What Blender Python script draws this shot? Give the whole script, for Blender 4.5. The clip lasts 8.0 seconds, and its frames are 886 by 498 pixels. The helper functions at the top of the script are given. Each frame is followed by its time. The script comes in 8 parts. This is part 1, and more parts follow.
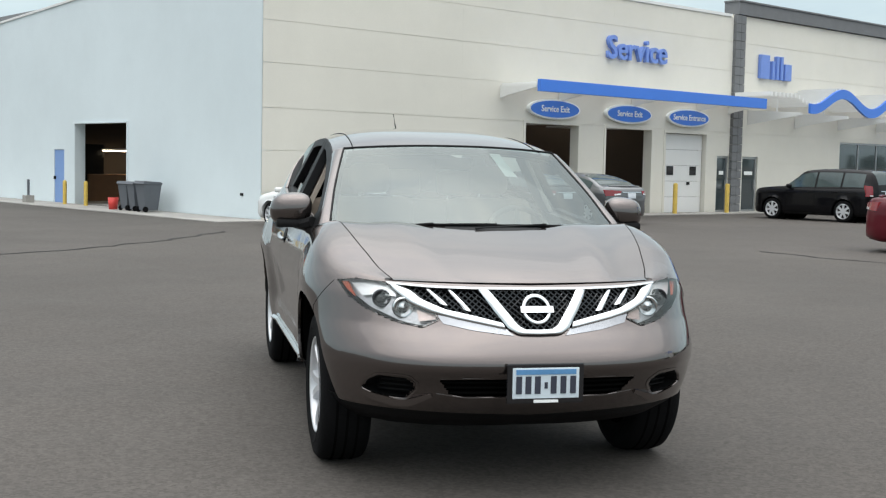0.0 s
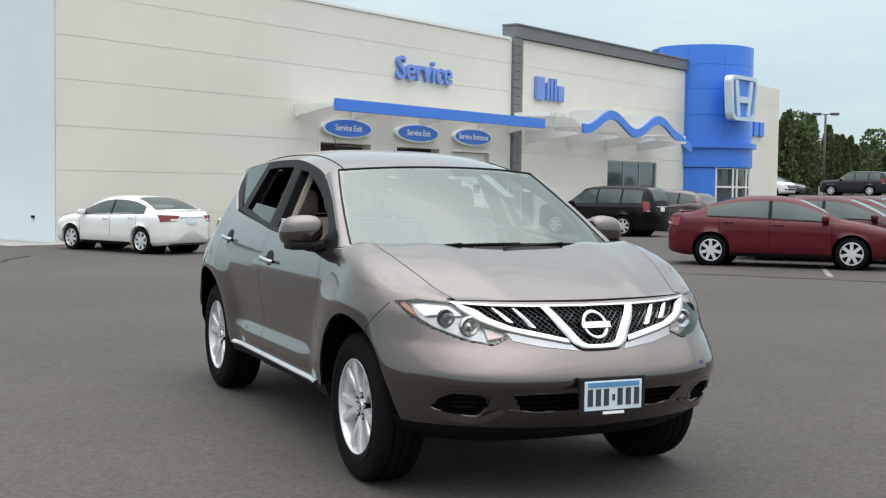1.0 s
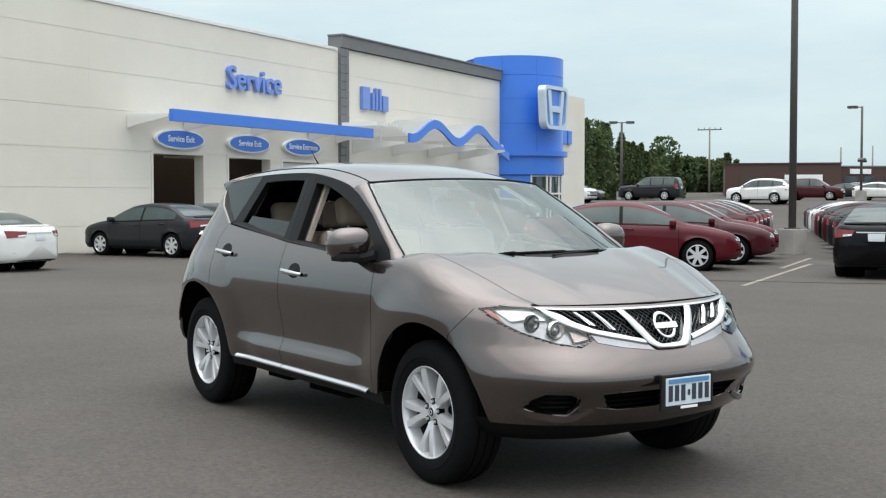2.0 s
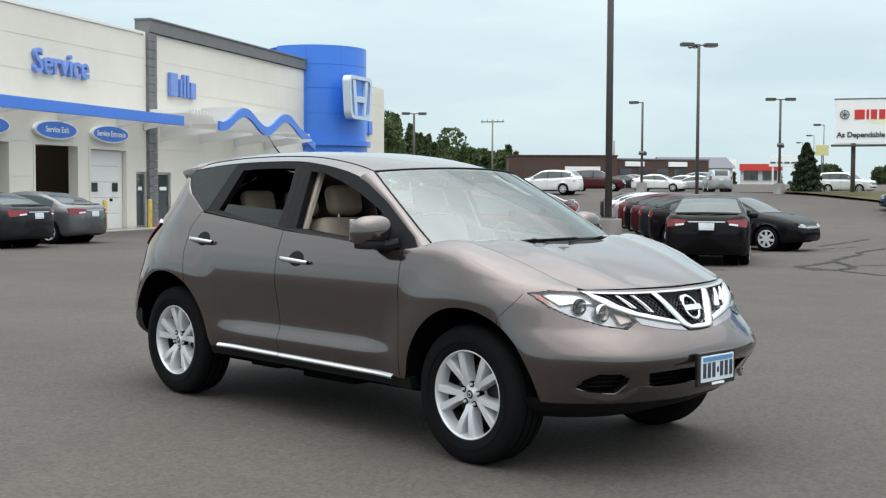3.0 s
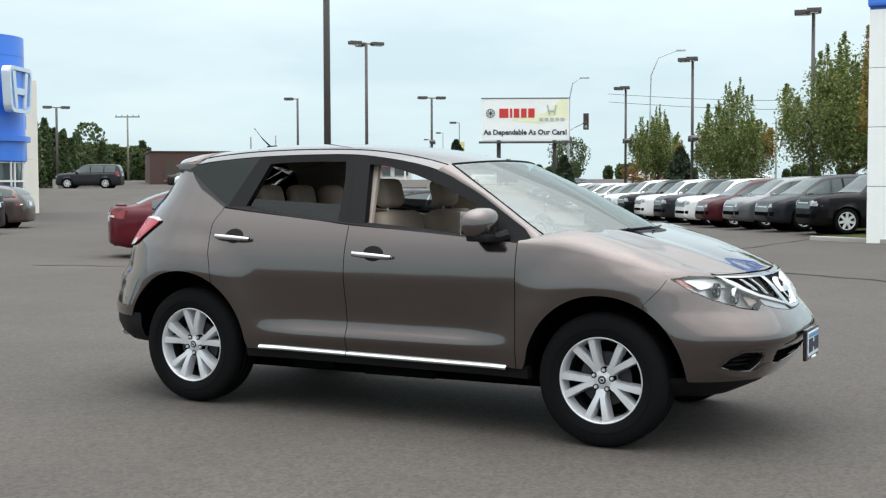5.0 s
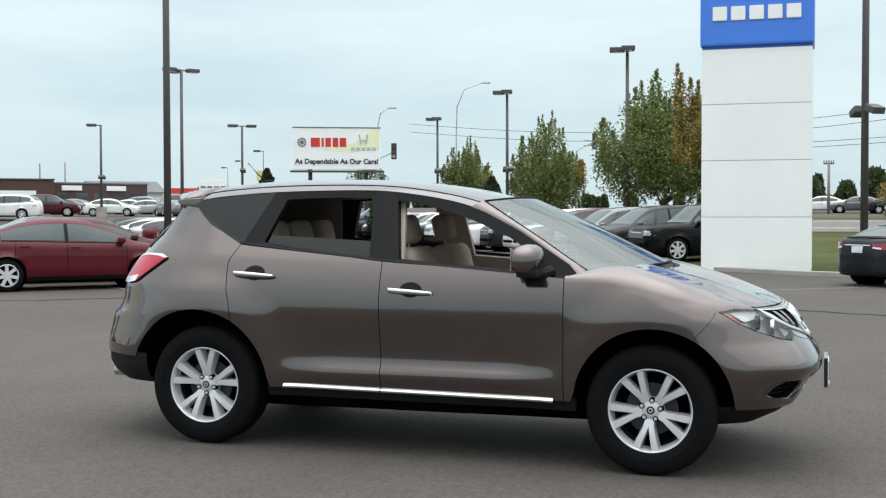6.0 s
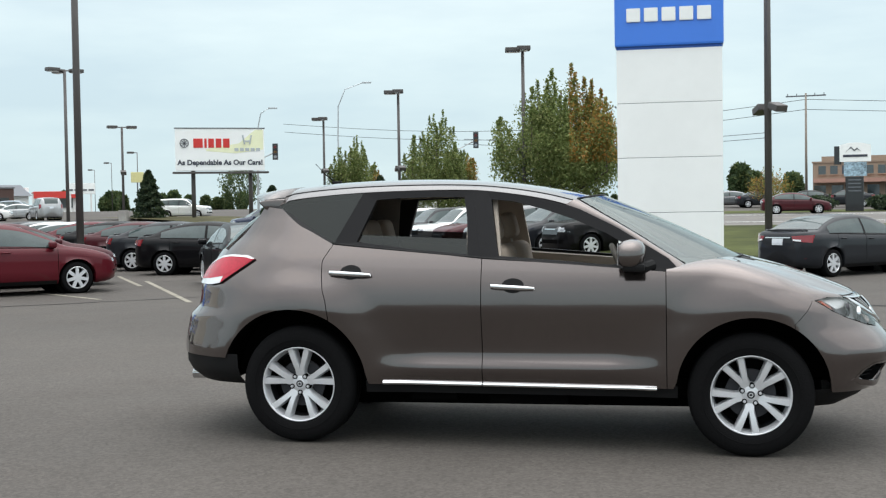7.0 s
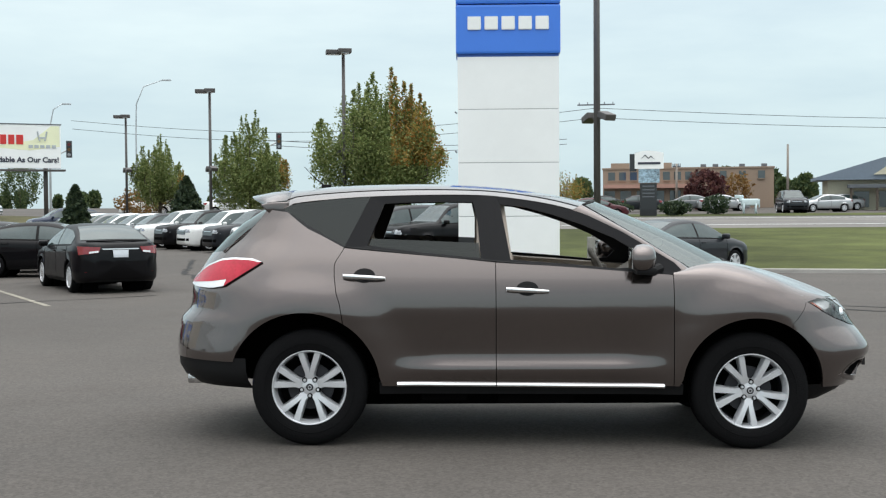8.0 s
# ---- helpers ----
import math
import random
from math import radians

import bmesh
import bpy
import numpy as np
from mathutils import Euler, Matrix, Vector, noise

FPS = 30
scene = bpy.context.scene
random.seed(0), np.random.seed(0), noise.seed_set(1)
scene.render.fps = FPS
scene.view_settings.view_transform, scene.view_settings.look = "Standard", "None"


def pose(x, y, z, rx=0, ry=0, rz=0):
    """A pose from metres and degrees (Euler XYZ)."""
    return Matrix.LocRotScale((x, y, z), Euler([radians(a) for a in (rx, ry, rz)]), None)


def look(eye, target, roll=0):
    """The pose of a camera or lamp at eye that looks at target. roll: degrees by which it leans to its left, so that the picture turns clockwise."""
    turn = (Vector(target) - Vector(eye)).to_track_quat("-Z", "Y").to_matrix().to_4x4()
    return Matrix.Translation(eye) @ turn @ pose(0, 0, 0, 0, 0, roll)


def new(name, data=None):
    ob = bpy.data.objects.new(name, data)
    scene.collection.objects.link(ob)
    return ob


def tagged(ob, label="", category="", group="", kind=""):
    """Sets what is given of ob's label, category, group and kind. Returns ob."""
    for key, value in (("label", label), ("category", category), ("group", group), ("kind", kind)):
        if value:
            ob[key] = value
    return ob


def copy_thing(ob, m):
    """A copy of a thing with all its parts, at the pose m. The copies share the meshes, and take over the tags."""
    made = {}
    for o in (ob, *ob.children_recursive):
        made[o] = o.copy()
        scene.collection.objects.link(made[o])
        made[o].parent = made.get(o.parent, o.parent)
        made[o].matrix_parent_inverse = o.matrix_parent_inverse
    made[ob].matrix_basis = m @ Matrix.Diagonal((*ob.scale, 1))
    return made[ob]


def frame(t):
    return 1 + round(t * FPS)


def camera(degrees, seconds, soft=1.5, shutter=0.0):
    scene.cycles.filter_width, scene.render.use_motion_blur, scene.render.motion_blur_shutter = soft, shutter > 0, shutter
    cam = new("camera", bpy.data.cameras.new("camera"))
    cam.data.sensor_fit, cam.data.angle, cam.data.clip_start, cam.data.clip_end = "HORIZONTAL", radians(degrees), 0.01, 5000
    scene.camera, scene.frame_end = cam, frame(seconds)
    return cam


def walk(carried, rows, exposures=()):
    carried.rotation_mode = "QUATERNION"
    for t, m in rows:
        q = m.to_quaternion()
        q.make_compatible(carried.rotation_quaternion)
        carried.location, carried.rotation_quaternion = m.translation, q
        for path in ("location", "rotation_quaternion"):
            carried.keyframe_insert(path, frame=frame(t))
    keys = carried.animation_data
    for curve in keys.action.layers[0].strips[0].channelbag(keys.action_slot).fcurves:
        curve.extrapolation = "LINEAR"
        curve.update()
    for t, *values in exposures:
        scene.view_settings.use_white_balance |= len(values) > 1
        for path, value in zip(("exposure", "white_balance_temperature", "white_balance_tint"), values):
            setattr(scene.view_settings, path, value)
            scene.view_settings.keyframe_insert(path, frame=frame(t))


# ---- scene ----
cam = camera(40.0, 8.0, soft=1.25)
walk(cam, [
    (0, pose(7.472, -1.602, 1.474, 86.027, -1.180, 77.436)),
    (0.5, pose(7.308, -2.310, 1.467, 86.456, -1.088, 71.298)),
    (1, pose(7.115, -3.011, 1.465, 87.088, -0.792, 65.543)),
    (1.2, pose(7.034, -3.287, 1.466, 87.437, -0.740, 63.586)),
    (2.3, pose(6.424, -4.704, 1.468, 87.335, -0.021, 52.657)),
    (2.5, pose(6.276, -4.937, 1.468, 87.200, -0.248, 50.578)),
    (3, pose(5.883, -5.516, 1.459, 87.125, -0.263, 45.159)),
    (3.5, pose(5.413, -6.024, 1.439, 86.990, 0.141, 40.329)),
    (4, pose(4.905, -6.476, 1.432, 85.859, 0.131, 35.682)),
    (4.5, pose(4.297, -6.832, 1.419, 86.064, -0.265, 31.476)),
    (4.7, pose(4.058, -6.968, 1.420, 86.494, 0.008, 29.925)),
    (5.8, pose(2.621, -7.667, 1.484, 87.949, -0.028, 19.295)),
    (6, pose(2.353, -7.797, 1.486, 88.285, 0.117, 17.425)),
    (6.5, pose(1.693, -8.088, 1.490, 88.766, -0.233, 14.028)),
    (7, pose(1.011, -8.353, 1.493, 88.199, 0.923, 11.057)),
    (7.5, pose(0.315, -8.523, 1.516, 88.301, 1.501, 6.745)),
    (8, pose(-0.418, -8.651, 1.525, 88.181, 0.402, 0.943)),
], [(0.0, 0.27), (1.0, 0.27), (3.0, 0.37), (3.5, 0.40), (4.0, 0.41), (4.5, 0.50), (5.2, 0.45), (6.0, 0.36), (7.0, 0.39), (7.5, 0.46), (8.0, 0.35)])

# ---------------------------------------------------------------- light
world = bpy.data.worlds.new("overcast")
scene.world = world
world.use_nodes = True
wn, wl = world.node_tree.nodes, world.node_tree.links
wn.clear()
w_out = wn.new("ShaderNodeOutputWorld")
w_bg = wn.new("ShaderNodeBackground")
w_sky = wn.new("ShaderNodeTexSky")
w_sky.sky_type = "NISHITA"
w_sky.sun_disc = False
w_sky.sun_elevation = radians(76)
w_sky.sun_rotation = radians(80)
w_sky.altitude = 400
w_sky.air_density, w_sky.dust_density, w_sky.ozone_density = 1.0, 3.0, 1.0
w_co = wn.new("ShaderNodeTexCoord")
w_sep = wn.new("ShaderNodeSeparateXYZ")
wl.new(w_co.outputs["Generated"], w_sep.inputs[0])
# an overcast vault, brightest overhead
w_ramp = wn.new("ShaderNodeValToRGB")
w_ramp.color_ramp.elements[0].position = 0.0
w_ramp.color_ramp.elements[0].color = (0.545, 0.675, 0.71, 1)
w_ramp.color_ramp.elements[1].position = 1.0
w_ramp.color_ramp.elements[1].color = (3.50, 3.52, 3.52, 1)
e = w_ramp.color_ramp.elements.new(0.14)
e.color = (0.625, 0.745, 0.78, 1)
e = w_ramp.color_ramp.elements.new(0.45)
e.color = (0.90, 0.95, 0.97, 1)
e = w_ramp.color_ramp.elements.new(0.72)
e.color = (1.60, 1.64, 1.66, 1)
wl.new(w_sep.outputs["Z"], w_ramp.inputs[0])
# cloud streaks, stretched along the horizon
w_map = wn.new("ShaderNodeMapping")
w_map.inputs["Scale"].default_value = (1.6, 1.6, 7.0)
wl.new(w_co.outputs["Generated"], w_map.inputs[0])
w_noise = wn.new("ShaderNodeTexNoise")
w_noise.inputs["Scale"].default_value = 2.2
w_noise.inputs["Detail"].default_value = 6
w_noise.inputs["Roughness"].default_value = 0.55
wl.new(w_map.outputs[0], w_noise.inputs["Vector"])
w_cr = wn.new("ShaderNodeValToRGB")
w_cr.color_ramp.elements[0].position, w_cr.color_ramp.elements[0].color = 0.35, (0.86, 0.89, 0.92, 1)
w_cr.color_ramp.elements[1].position, w_cr.color_ramp.elements[1].color = 0.68, (1.06, 1.05, 1.03, 1)
wl.new(w_noise.outputs["Fac"], w_cr.inputs[0])
w_mul = wn.new("ShaderNodeMix")
w_mul.data_type, w_mul.blend_type = "RGBA", "MULTIPLY"
w_mul.inputs["Factor"].default_value = 1.0
wl.new(w_ramp.outputs[0], w_mul.inputs[6])
wl.new(w_cr.outputs[0], w_mul.inputs[7])
w_mix = wn.new("ShaderNodeMix")
w_mix.data_type, w_mix.blend_type = "RGBA", "MIX"
w_mix.inputs["Factor"].default_value = 0.9
w_dim = wn.new("ShaderNodeVectorMath")
w_dim.operation = "SCALE"
w_dim.inputs["Scale"].default_value = 0.1
wl.new(w_sky.outputs[0], w_dim.inputs[0])
wl.new(w_dim.outputs[0], w_mix.inputs[6])
wl.new(w_mul.outputs[2], w_mix.inputs[7])
wl.new(w_mix.outputs[2], w_bg.inputs[0])
w_bg.inputs[1].default_value = 1.0
wl.new(w_bg.outputs[0], w_out.inputs[0])

sun = new("sun", bpy.data.lights.new("sun", "SUN"))
sun.data.energy, sun.data.angle, sun.data.color = 0.6, radians(120), (1.0, 0.985, 0.95)
sun.matrix_world = look((0, 0, 0), (-0.22, -0.05, -0.97))

# ---------------------------------------------------------------- materials
MATS = {}


def material(name, color, rough=0.6, metal=0.0, vary=0.12, scale=6.0, fine=60.0, bump=0.0, coat=0.0, alpha=1.0,
             trans=0.0, emit=0.0, spec=0.5, flake=0.0, bump_scale=None, coat_rough=0.03, stain=0.0):
    """A procedural surface: base colour varied at two scales, roughness variation and relief."""
    if name in MATS:
        return MATS[name]
    m = bpy.data.materials.new(name)
    m.use_nodes = True
    n, l = m.node_tree.nodes, m.node_tree.links
    b = n["Principled BSDF"]
    b.inputs["Roughness"].default_value = rough
    b.inputs["Metallic"].default_value = metal
    b.inputs["Specular IOR Level"].default_value = spec
    b.inputs["Coat Weight"].default_value = coat
    b.inputs["Coat Roughness"].default_value = coat_rough
    b.inputs["Alpha"].default_value = alpha
    b.inputs["Transmission Weight"].default_value = trans
    if emit:
        b.inputs["Emission Color"].default_value = (*color, 1)
        b.inputs["Emission Strength"].default_value = emit
    co = n.new("ShaderNodeTexCoord")
    big, small = n.new("ShaderNodeTexNoise"), n.new("ShaderNodeTexNoise")
    for node, s, det in ((big, scale, 5), (small, fine, 3)):
        node.inputs["Scale"].default_value = s
        node.inputs["Detail"].default_value = det
        l.new(co.outputs["Object"], node.inputs["Vector"])
    add = n.new("ShaderNodeMath")
    add.operation = "ADD"
    l.new(big.outputs["Fac"], add.inputs[0])
    l.new(small.outputs["Fac"], add.inputs[1])
    rng = n.new("ShaderNodeMapRange")
    rng.inputs["From Min"].default_value, rng.inputs["From Max"].default_value = 0.6, 1.4
    rng.inputs["To Min"].default_value, rng.inputs["To Max"].default_value = 1 - vary, 1 + vary
    l.new(add.outputs[0], rng.inputs["Value"])
    base = n.new("ShaderNodeMix")
    base.data_type, base.blend_type = "RGBA", "MULTIPLY"
    base.inputs["Factor"].default_value = 1.0
    base.inputs[6].default_value = (*color, 1)
    l.new(rng.outputs[0], base.inputs[7])
    col = base.outputs[2]
    if stain:
        st = n.new("ShaderNodeTexNoise")
        st.inputs["Scale"].default_value = scale * 0.2
        st.inputs["Detail"].default_value = 8
        st.inputs["Roughness"].default_value = 0.7
        l.new(co.outputs["Object"], st.inputs["Vector"])
        sr = n.new("ShaderNodeMapRange")
        sr.inputs["From Min"].default_value, sr.inputs["From Max"].default_value = 0.42, 0.66
        sr.inputs["To Min"].default_value, sr.inputs["To Max"].default_value = 1 - stain, 1 + stain * 0.5
        l.new(st.outputs["Fac"], sr.inputs["Value"])
        b2 = n.new("ShaderNodeMix")
        b2.data_type, b2.blend_type = "RGBA", "MULTIPLY"
        b2.inputs["Factor"].default_value = 1.0
        l.new(col, b2.inputs[6])
        l.new(sr.outputs[0], b2.inputs[7])
        col = b2.outputs[2]
    if flake:
        vo = n.new("ShaderNodeTexVoronoi")
        vo.inputs["Scale"].default_value = 900
        l.new(co.outputs["Object"], vo.inputs["Vector"])
        fr = n.new("ShaderNodeMapRange")
        fr.inputs["From Max"].default_value = 1.0
        fr.inputs["To Min"].default_value, fr.inputs["To Max"].default_value = 1 + flake, 1 - flake
        l.new(vo.outputs["Distance"], fr.inputs["Value"])
        b3 = n.new("ShaderNodeMix")
        b3.data_type, b3.blend_type = "RGBA", "MULTIPLY"
        b3.inputs["Factor"].default_value = 1.0
        l.new(col, b3.inputs[6])
        l.new(fr.outputs[0], b3.inputs[7])
        col = b3.outputs[2]
    l.new(col, b.inputs["Base Color"])
    rr = n.new("ShaderNodeMapRange")
    rr.inputs["To Min"].default_value, rr.inputs["To Max"].default_value = max(rough * 0.85, 0.0), min(rough * 1.15, 1.0)
    l.new(big.outputs["Fac"], rr.inputs["Value"])
    l.new(rr.outputs[0], b.inputs["Roughness"])
    if bump:
        bp = n.new("ShaderNodeBump")
        bp.inputs["Strength"].default_value = bump
        bp.inputs["Distance"].default_value = 0.01
        src = small
        if bump_scale:
            src = n.new("ShaderNodeTexNoise")
            src.inputs["Scale"].default_value = bump_scale
            src.inputs["Detail"].default_value = 4
            l.new(co.outputs["Object"], src.inputs["Vector"])
        l.new(src.outputs["Fac"], bp.inputs["Height"])
        l.new(bp.outputs[0], b.inputs["Normal"])
    MATS[name] = m
    return m


def paint(name, color, metal=0.35, rough=0.35, coat=1.0, spec=0.5):
    return material(name, color, rough, metal, vary=0.03, scale=3, fine=40, coat=coat, flake=0.12, spec=spec)


def glazing(name, tint=(0.75, 0.85, 0.85), clear=0.6, ior=1.62):
    """Thin window glass: a clear sheet with a mirror gloss on top."""
    if name in MATS:
        return MATS[name]
    m = bpy.data.materials.new(name)
    m.use_nodes = True
    n, l = m.node_tree.nodes, m.node_tree.links
    n.clear()
    out = n.new("ShaderNodeOutputMaterial")
    tr, gl, mx, fr = n.new("ShaderNodeBsdfTransparent"), n.new("ShaderNodeBsdfGlossy"), n.new("ShaderNodeMixShader"), n.new("ShaderNodeFresnel")
    tr.inputs[0].default_value = (*[c * clear for c in tint], 1)
    gl.inputs["Roughness"].default_value = 0.015
    gl.inputs["Color"].default_value = (0.90, 0.97, 0.95, 1)
    fr.inputs["IOR"].default_value = ior
    l.new(fr.outputs[0], mx.inputs[0])
    l.new(tr.outputs[0], mx.inputs[1])
    l.new(gl.outputs[0], mx.inputs[2])
    l.new(mx.outputs[0], out.inputs[0])
    MATS[name] = m
    return m


def asphalt(name, color=(0.0775, 0.0688, 0.0612)):
    """Worn asphalt: loose aggregate, tyre-polished patches and broad stains."""
    if name in MATS:
        return MATS[name]
    m = material(name, color, 0.88, 0, vary=0.10, scale=0.9, fine=26, bump=0.25, bump_scale=120, stain=0.16, spec=0.35)
    n, l = m.node_tree.nodes, m.node_tree.links
    b = n["Principled BSDF"]
    src = b.inputs["Base Color"].links[0].from_socket
    co = n.new("ShaderNodeTexCoord")
    vo = n.new("ShaderNodeTexVoronoi")
    vo.inputs["Scale"].default_value = 55
    l.new(co.outputs["Object"], vo.inputs["Vector"])
    bw = n.new("ShaderNodeRGBToBW")
    l.new(vo.outputs["Color"], bw.inputs[0])
    rg = n.new("ShaderNodeMapRange")
    rg.inputs["From Min"].default_value, rg.inputs["From Max"].default_value = 0.15, 0.85
    rg.inputs["To Min"].default_value, rg.inputs["To Max"].default_value = 0.78, 1.22
    l.new(bw.outputs[0], rg.inputs["Value"])
    mx = n.new("ShaderNodeMix")
    mx.data_type, mx.blend_type = "RGBA", "MULTIPLY"
    mx.inputs["Factor"].default_value = 1.0
    l.new(src, mx.inputs[6])
    l.new(rg.outputs[0], mx.inputs[7])
    l.new(mx.outputs[2], b.inputs["Base Color"])
    return m


M_TAUPE = paint("taupe_paint", (0.118, 0.0985, 0.0925), metal=0.9, rough=0.15, coat=1.0)
M_TAUPE.node_tree.nodes["Principled BSDF"].inputs["Coat IOR"].default_value = 1.58
M_TAUPE.node_tree.nodes["Principled BSDF"].inputs["Specular Tint"].default_value = (0.86, 0.86, 0.86, 1)
M_BLACK = material("black_plastic", (0.008, 0.008, 0.0085), 0.6, spec=0.18, bump=0.1, bump_scale=400)
M_GLOSSBLACK = material("gloss_black", (0.012, 0.012, 0.014), 0.12, coat=0.5)
M_CHROME = material("chrome", (0.70, 0.71, 0.72), 0.10, 1.0, vary=0.02)
M_ALLOY = material("alloy", (0.66, 0.67, 0.69), 0.3, 0.35, vary=0.04, coat=0.6)
M_DARKMETAL = material("brake_metal", (0.05, 0.05, 0.055), 0.5, 0.8)
M_TYRE = material("tyre_rubber", (0.0065, 0.0065, 0.007), 0.85, vary=0.15, bump=0.3, bump_scale=90, spec=0.10)
M_RED = material("red_lens", (0.40, 0.010, 0.030), 0.25, coat=0.4, spec=0.15, vary=0.25, scale=9)
M_AMBER = material("amber_lens", (0.42, 0.085, 0.04), 0.15, coat=1.0)
M_WHITELENS = material("clear_reflector", (0.78, 0.79, 0.80), 0.22, 0.35, coat=1.0)
M_FRAME = material("window_frame_black", (0.008, 0.008, 0.009), 0.5, spec=0.14)
M_SMOKE = material("smoky_reflector", (0.30, 0.31, 0.33), 0.2, 0.7, coat=0.8)
M_LAMPBACK = material("lamp_backing", (0.44, 0.45, 0.47), 0.3, 0.6, vary=0.3, scale=25, coat=0.8)
M_TURN = material("turn_lens", (0.60, 0.47, 0.43), 0.2, 0.2, vary=0.25, scale=40, coat=1.0)
M_TINT = glazing("privacy_glass", (0.5, 0.52, 0.55), 0.09, 1.42)
M_LENS = glazing("lens_glass", (1, 1, 1), 0.96, 1.5)
M_CLOTH = material("beige_cloth", (0.36, 0.30, 0.245), 0.9, vary=0.12, fine=200, bump=0.2, bump_scale=300)
M_TRIM = material("beige_trim", (0.40, 0.345, 0.29), 0.7, vary=0.06)
M_DASH = material("dash_plastic", (0.23, 0.21, 0.19), 0.7)
# near black without gloss: the shade of underside and recesses is in the colour
M_DEEPSHADE = material("shaded_underbody", (0.005, 0.005, 0.005), 0.95, spec=0.0)
M_CONC = material("concrete", (0.36, 0.345, 0.32), 0.9, vary=0.16, scale=2, fine=80, bump=0.4, stain=0.18)
M_CREAM = material("cream_panel", (0.745, 0.718, 0.640), 0.85, vary=0.05, scale=0.5, fine=50, bump=0.12, stain=0.06)
M_WHITEWALL = material("pale_wall_paint", (0.70, 0.775, 0.795), 0.8, vary=0.04, scale=0.5, fine=40, bump=0.1, stain=0.05)
M_GREYBLOCK = material("grey_block", (0.17, 0.175, 0.18), 0.85, vary=0.14, scale=3, fine=60, bump=0.3)
M_BLUE = material("blue_panel", (0.045, 0.20, 0.74), 0.38, vary=0.05, scale=0.8, coat=0.3)
M_LETTERBLUE = material("letter_blue", (0.15, 0.26, 0.66), 0.35, vary=0.08, scale=3, coat=0.5)
M_PALECHROME = material("pale_blue_chrome", (0.56, 0.66, 0.76), 0.3, 0.3, vary=0.05, coat=0.5)
M_BLUEDARK = material("blue_panel_joint", (0.02, 0.10, 0.42), 0.5)
M_WHITE = material("white_enamel", (0.78, 0.78, 0.76), 0.45, vary=0.04, scale=1.5)
M_SIGNWHITE = material("white_sign_face", (0.92, 0.94, 0.92), 0.4, vary=0.03, scale=1.0, stain=0.04)
# the shade inside rooms is put into this dark colour
M_ROOMSHADE = material("room_shade_colour", (0.075, 0.058, 0.046), 0.9, vary=0.2, scale=1)
M_YELLOW = material("yellow_bollard_paint", (0.72, 0.50, 0.10), 0.6, vary=0.1, stain=0.2)
M_BRONZE = material("bronze_pole_paint", (0.075, 0.068, 0.065), 0.5, vary=0.1, scale=2)
M_ALU = material("aluminium_frame", (0.45, 0.46, 0.46), 0.35, 0.7)
M_GREY = material("grey_plastic", (0.11, 0.12, 0.135), 0.6, vary=0.1)
M_STEELBLUE = material("steel_blue_door", (0.20, 0.33, 0.62), 0.5, vary=0.05)
M_WINDOWPANE = material("store_glass", (0.05, 0.065, 0.07), 0.06, 0.0, vary=0.2, scale=0.7, coat=1.0)
M_ASPHALT = asphalt("asphalt")
M_ROAD = asphalt("road_asphalt", (0.155, 0.146, 0.136))
M_GRASS = material("lawn", (0.078, 0.090, 0.030), 0.95, spec=0.1, vary=0.35, scale=0.5, fine=25, bump=0.8, bump_scale=30, stain=0.5)
M_SIGNYELLOW = material("pale_yellow_sign", (0.66, 0.62, 0.30), 0.5, vary=0.1)
M_LINE = material("yellow_line_paint", (0.26, 0.24, 0.19), 0.8, vary=0.3, scale=8, stain=0.3)
M_CRACK = material("crack_sealer", (0.016, 0.015, 0.0145), 0.7, spec=0.2)
M_BRICK = material("red_brown_brick", (0.085, 0.050, 0.042), 0.9, vary=0.12, scale=0.6)
M_TAN = material("tan_stucco", (0.30, 0.225, 0.17), 0.9, vary=0.08, scale=0.4)
M_ROOFBLUE = material("blue_grey_roof", (0.17, 0.21, 0.26), 0.7, vary=0.1)
M_REDSIGN = material("red_sign", (0.62, 0.05, 0.04), 0.5)
M_LETTERRED = material("red_letters", (0.60, 0.035, 0.03), 0.5)
M_LETTERDARK = material("dark_letters", (0.035, 0.04, 0.06), 0.5)
M_BARK = material("bark", (0.09, 0.07, 0.055), 0.9, vary=0.3, scale=8, bump=0.6)


# ---------------------------------------------------------------- mesh helpers
def part(name, bm, mat, parent=None, label="", smooth=False):
    """One mesh object out of a bmesh, under parent."""
    me = bpy.data.meshes.new(name)
    bmesh.ops.recalc_face_normals(bm, faces=bm.faces[:])
    for f in bm.faces:
        f.smooth = smooth
    bm.to_mesh(me)
    bm.free()
    me.materials.append(mat)
    ob = new(name, me)
    if parent is not None:
        ob.parent = parent
    if label:
        ob["label"] = label
    return ob


def facing(ob, centre):
    """Turns a sheet of glass so that its front looks away from centre."""
    me, c = ob.data, Vector(centre)
    if sum((p.center - c).dot(p.normal) * p.area for p in me.polygons) < 0:
        me.flip_normals()
    return ob


def thing(name, m, label, category, group="", kind=""):
    """An Empty at the base of a thing."""
    ob = new(name)
    ob.empty_display_size = 0.2
    ob.matrix_basis = m
    return tagged(ob, label, category, group, kind)


def add_box(bm, c, s, m=None, bev=0.0):
    """A box of size s about c, its edges bevelled."""
    mt = Matrix.Translation(c)
    if m is not None:
        mt = m @ mt
    r = bmesh.ops.create_cube(bm, size=1.0, matrix=mt @ Matrix.Diagonal((*s, 1)))
    if bev:
        es = {e for v in r["verts"] for e in v.link_edges}
        bmesh.ops.bevel(bm, geom=list(es), offset=bev, segments=2, affect="EDGES", profile=0.7)
    return r


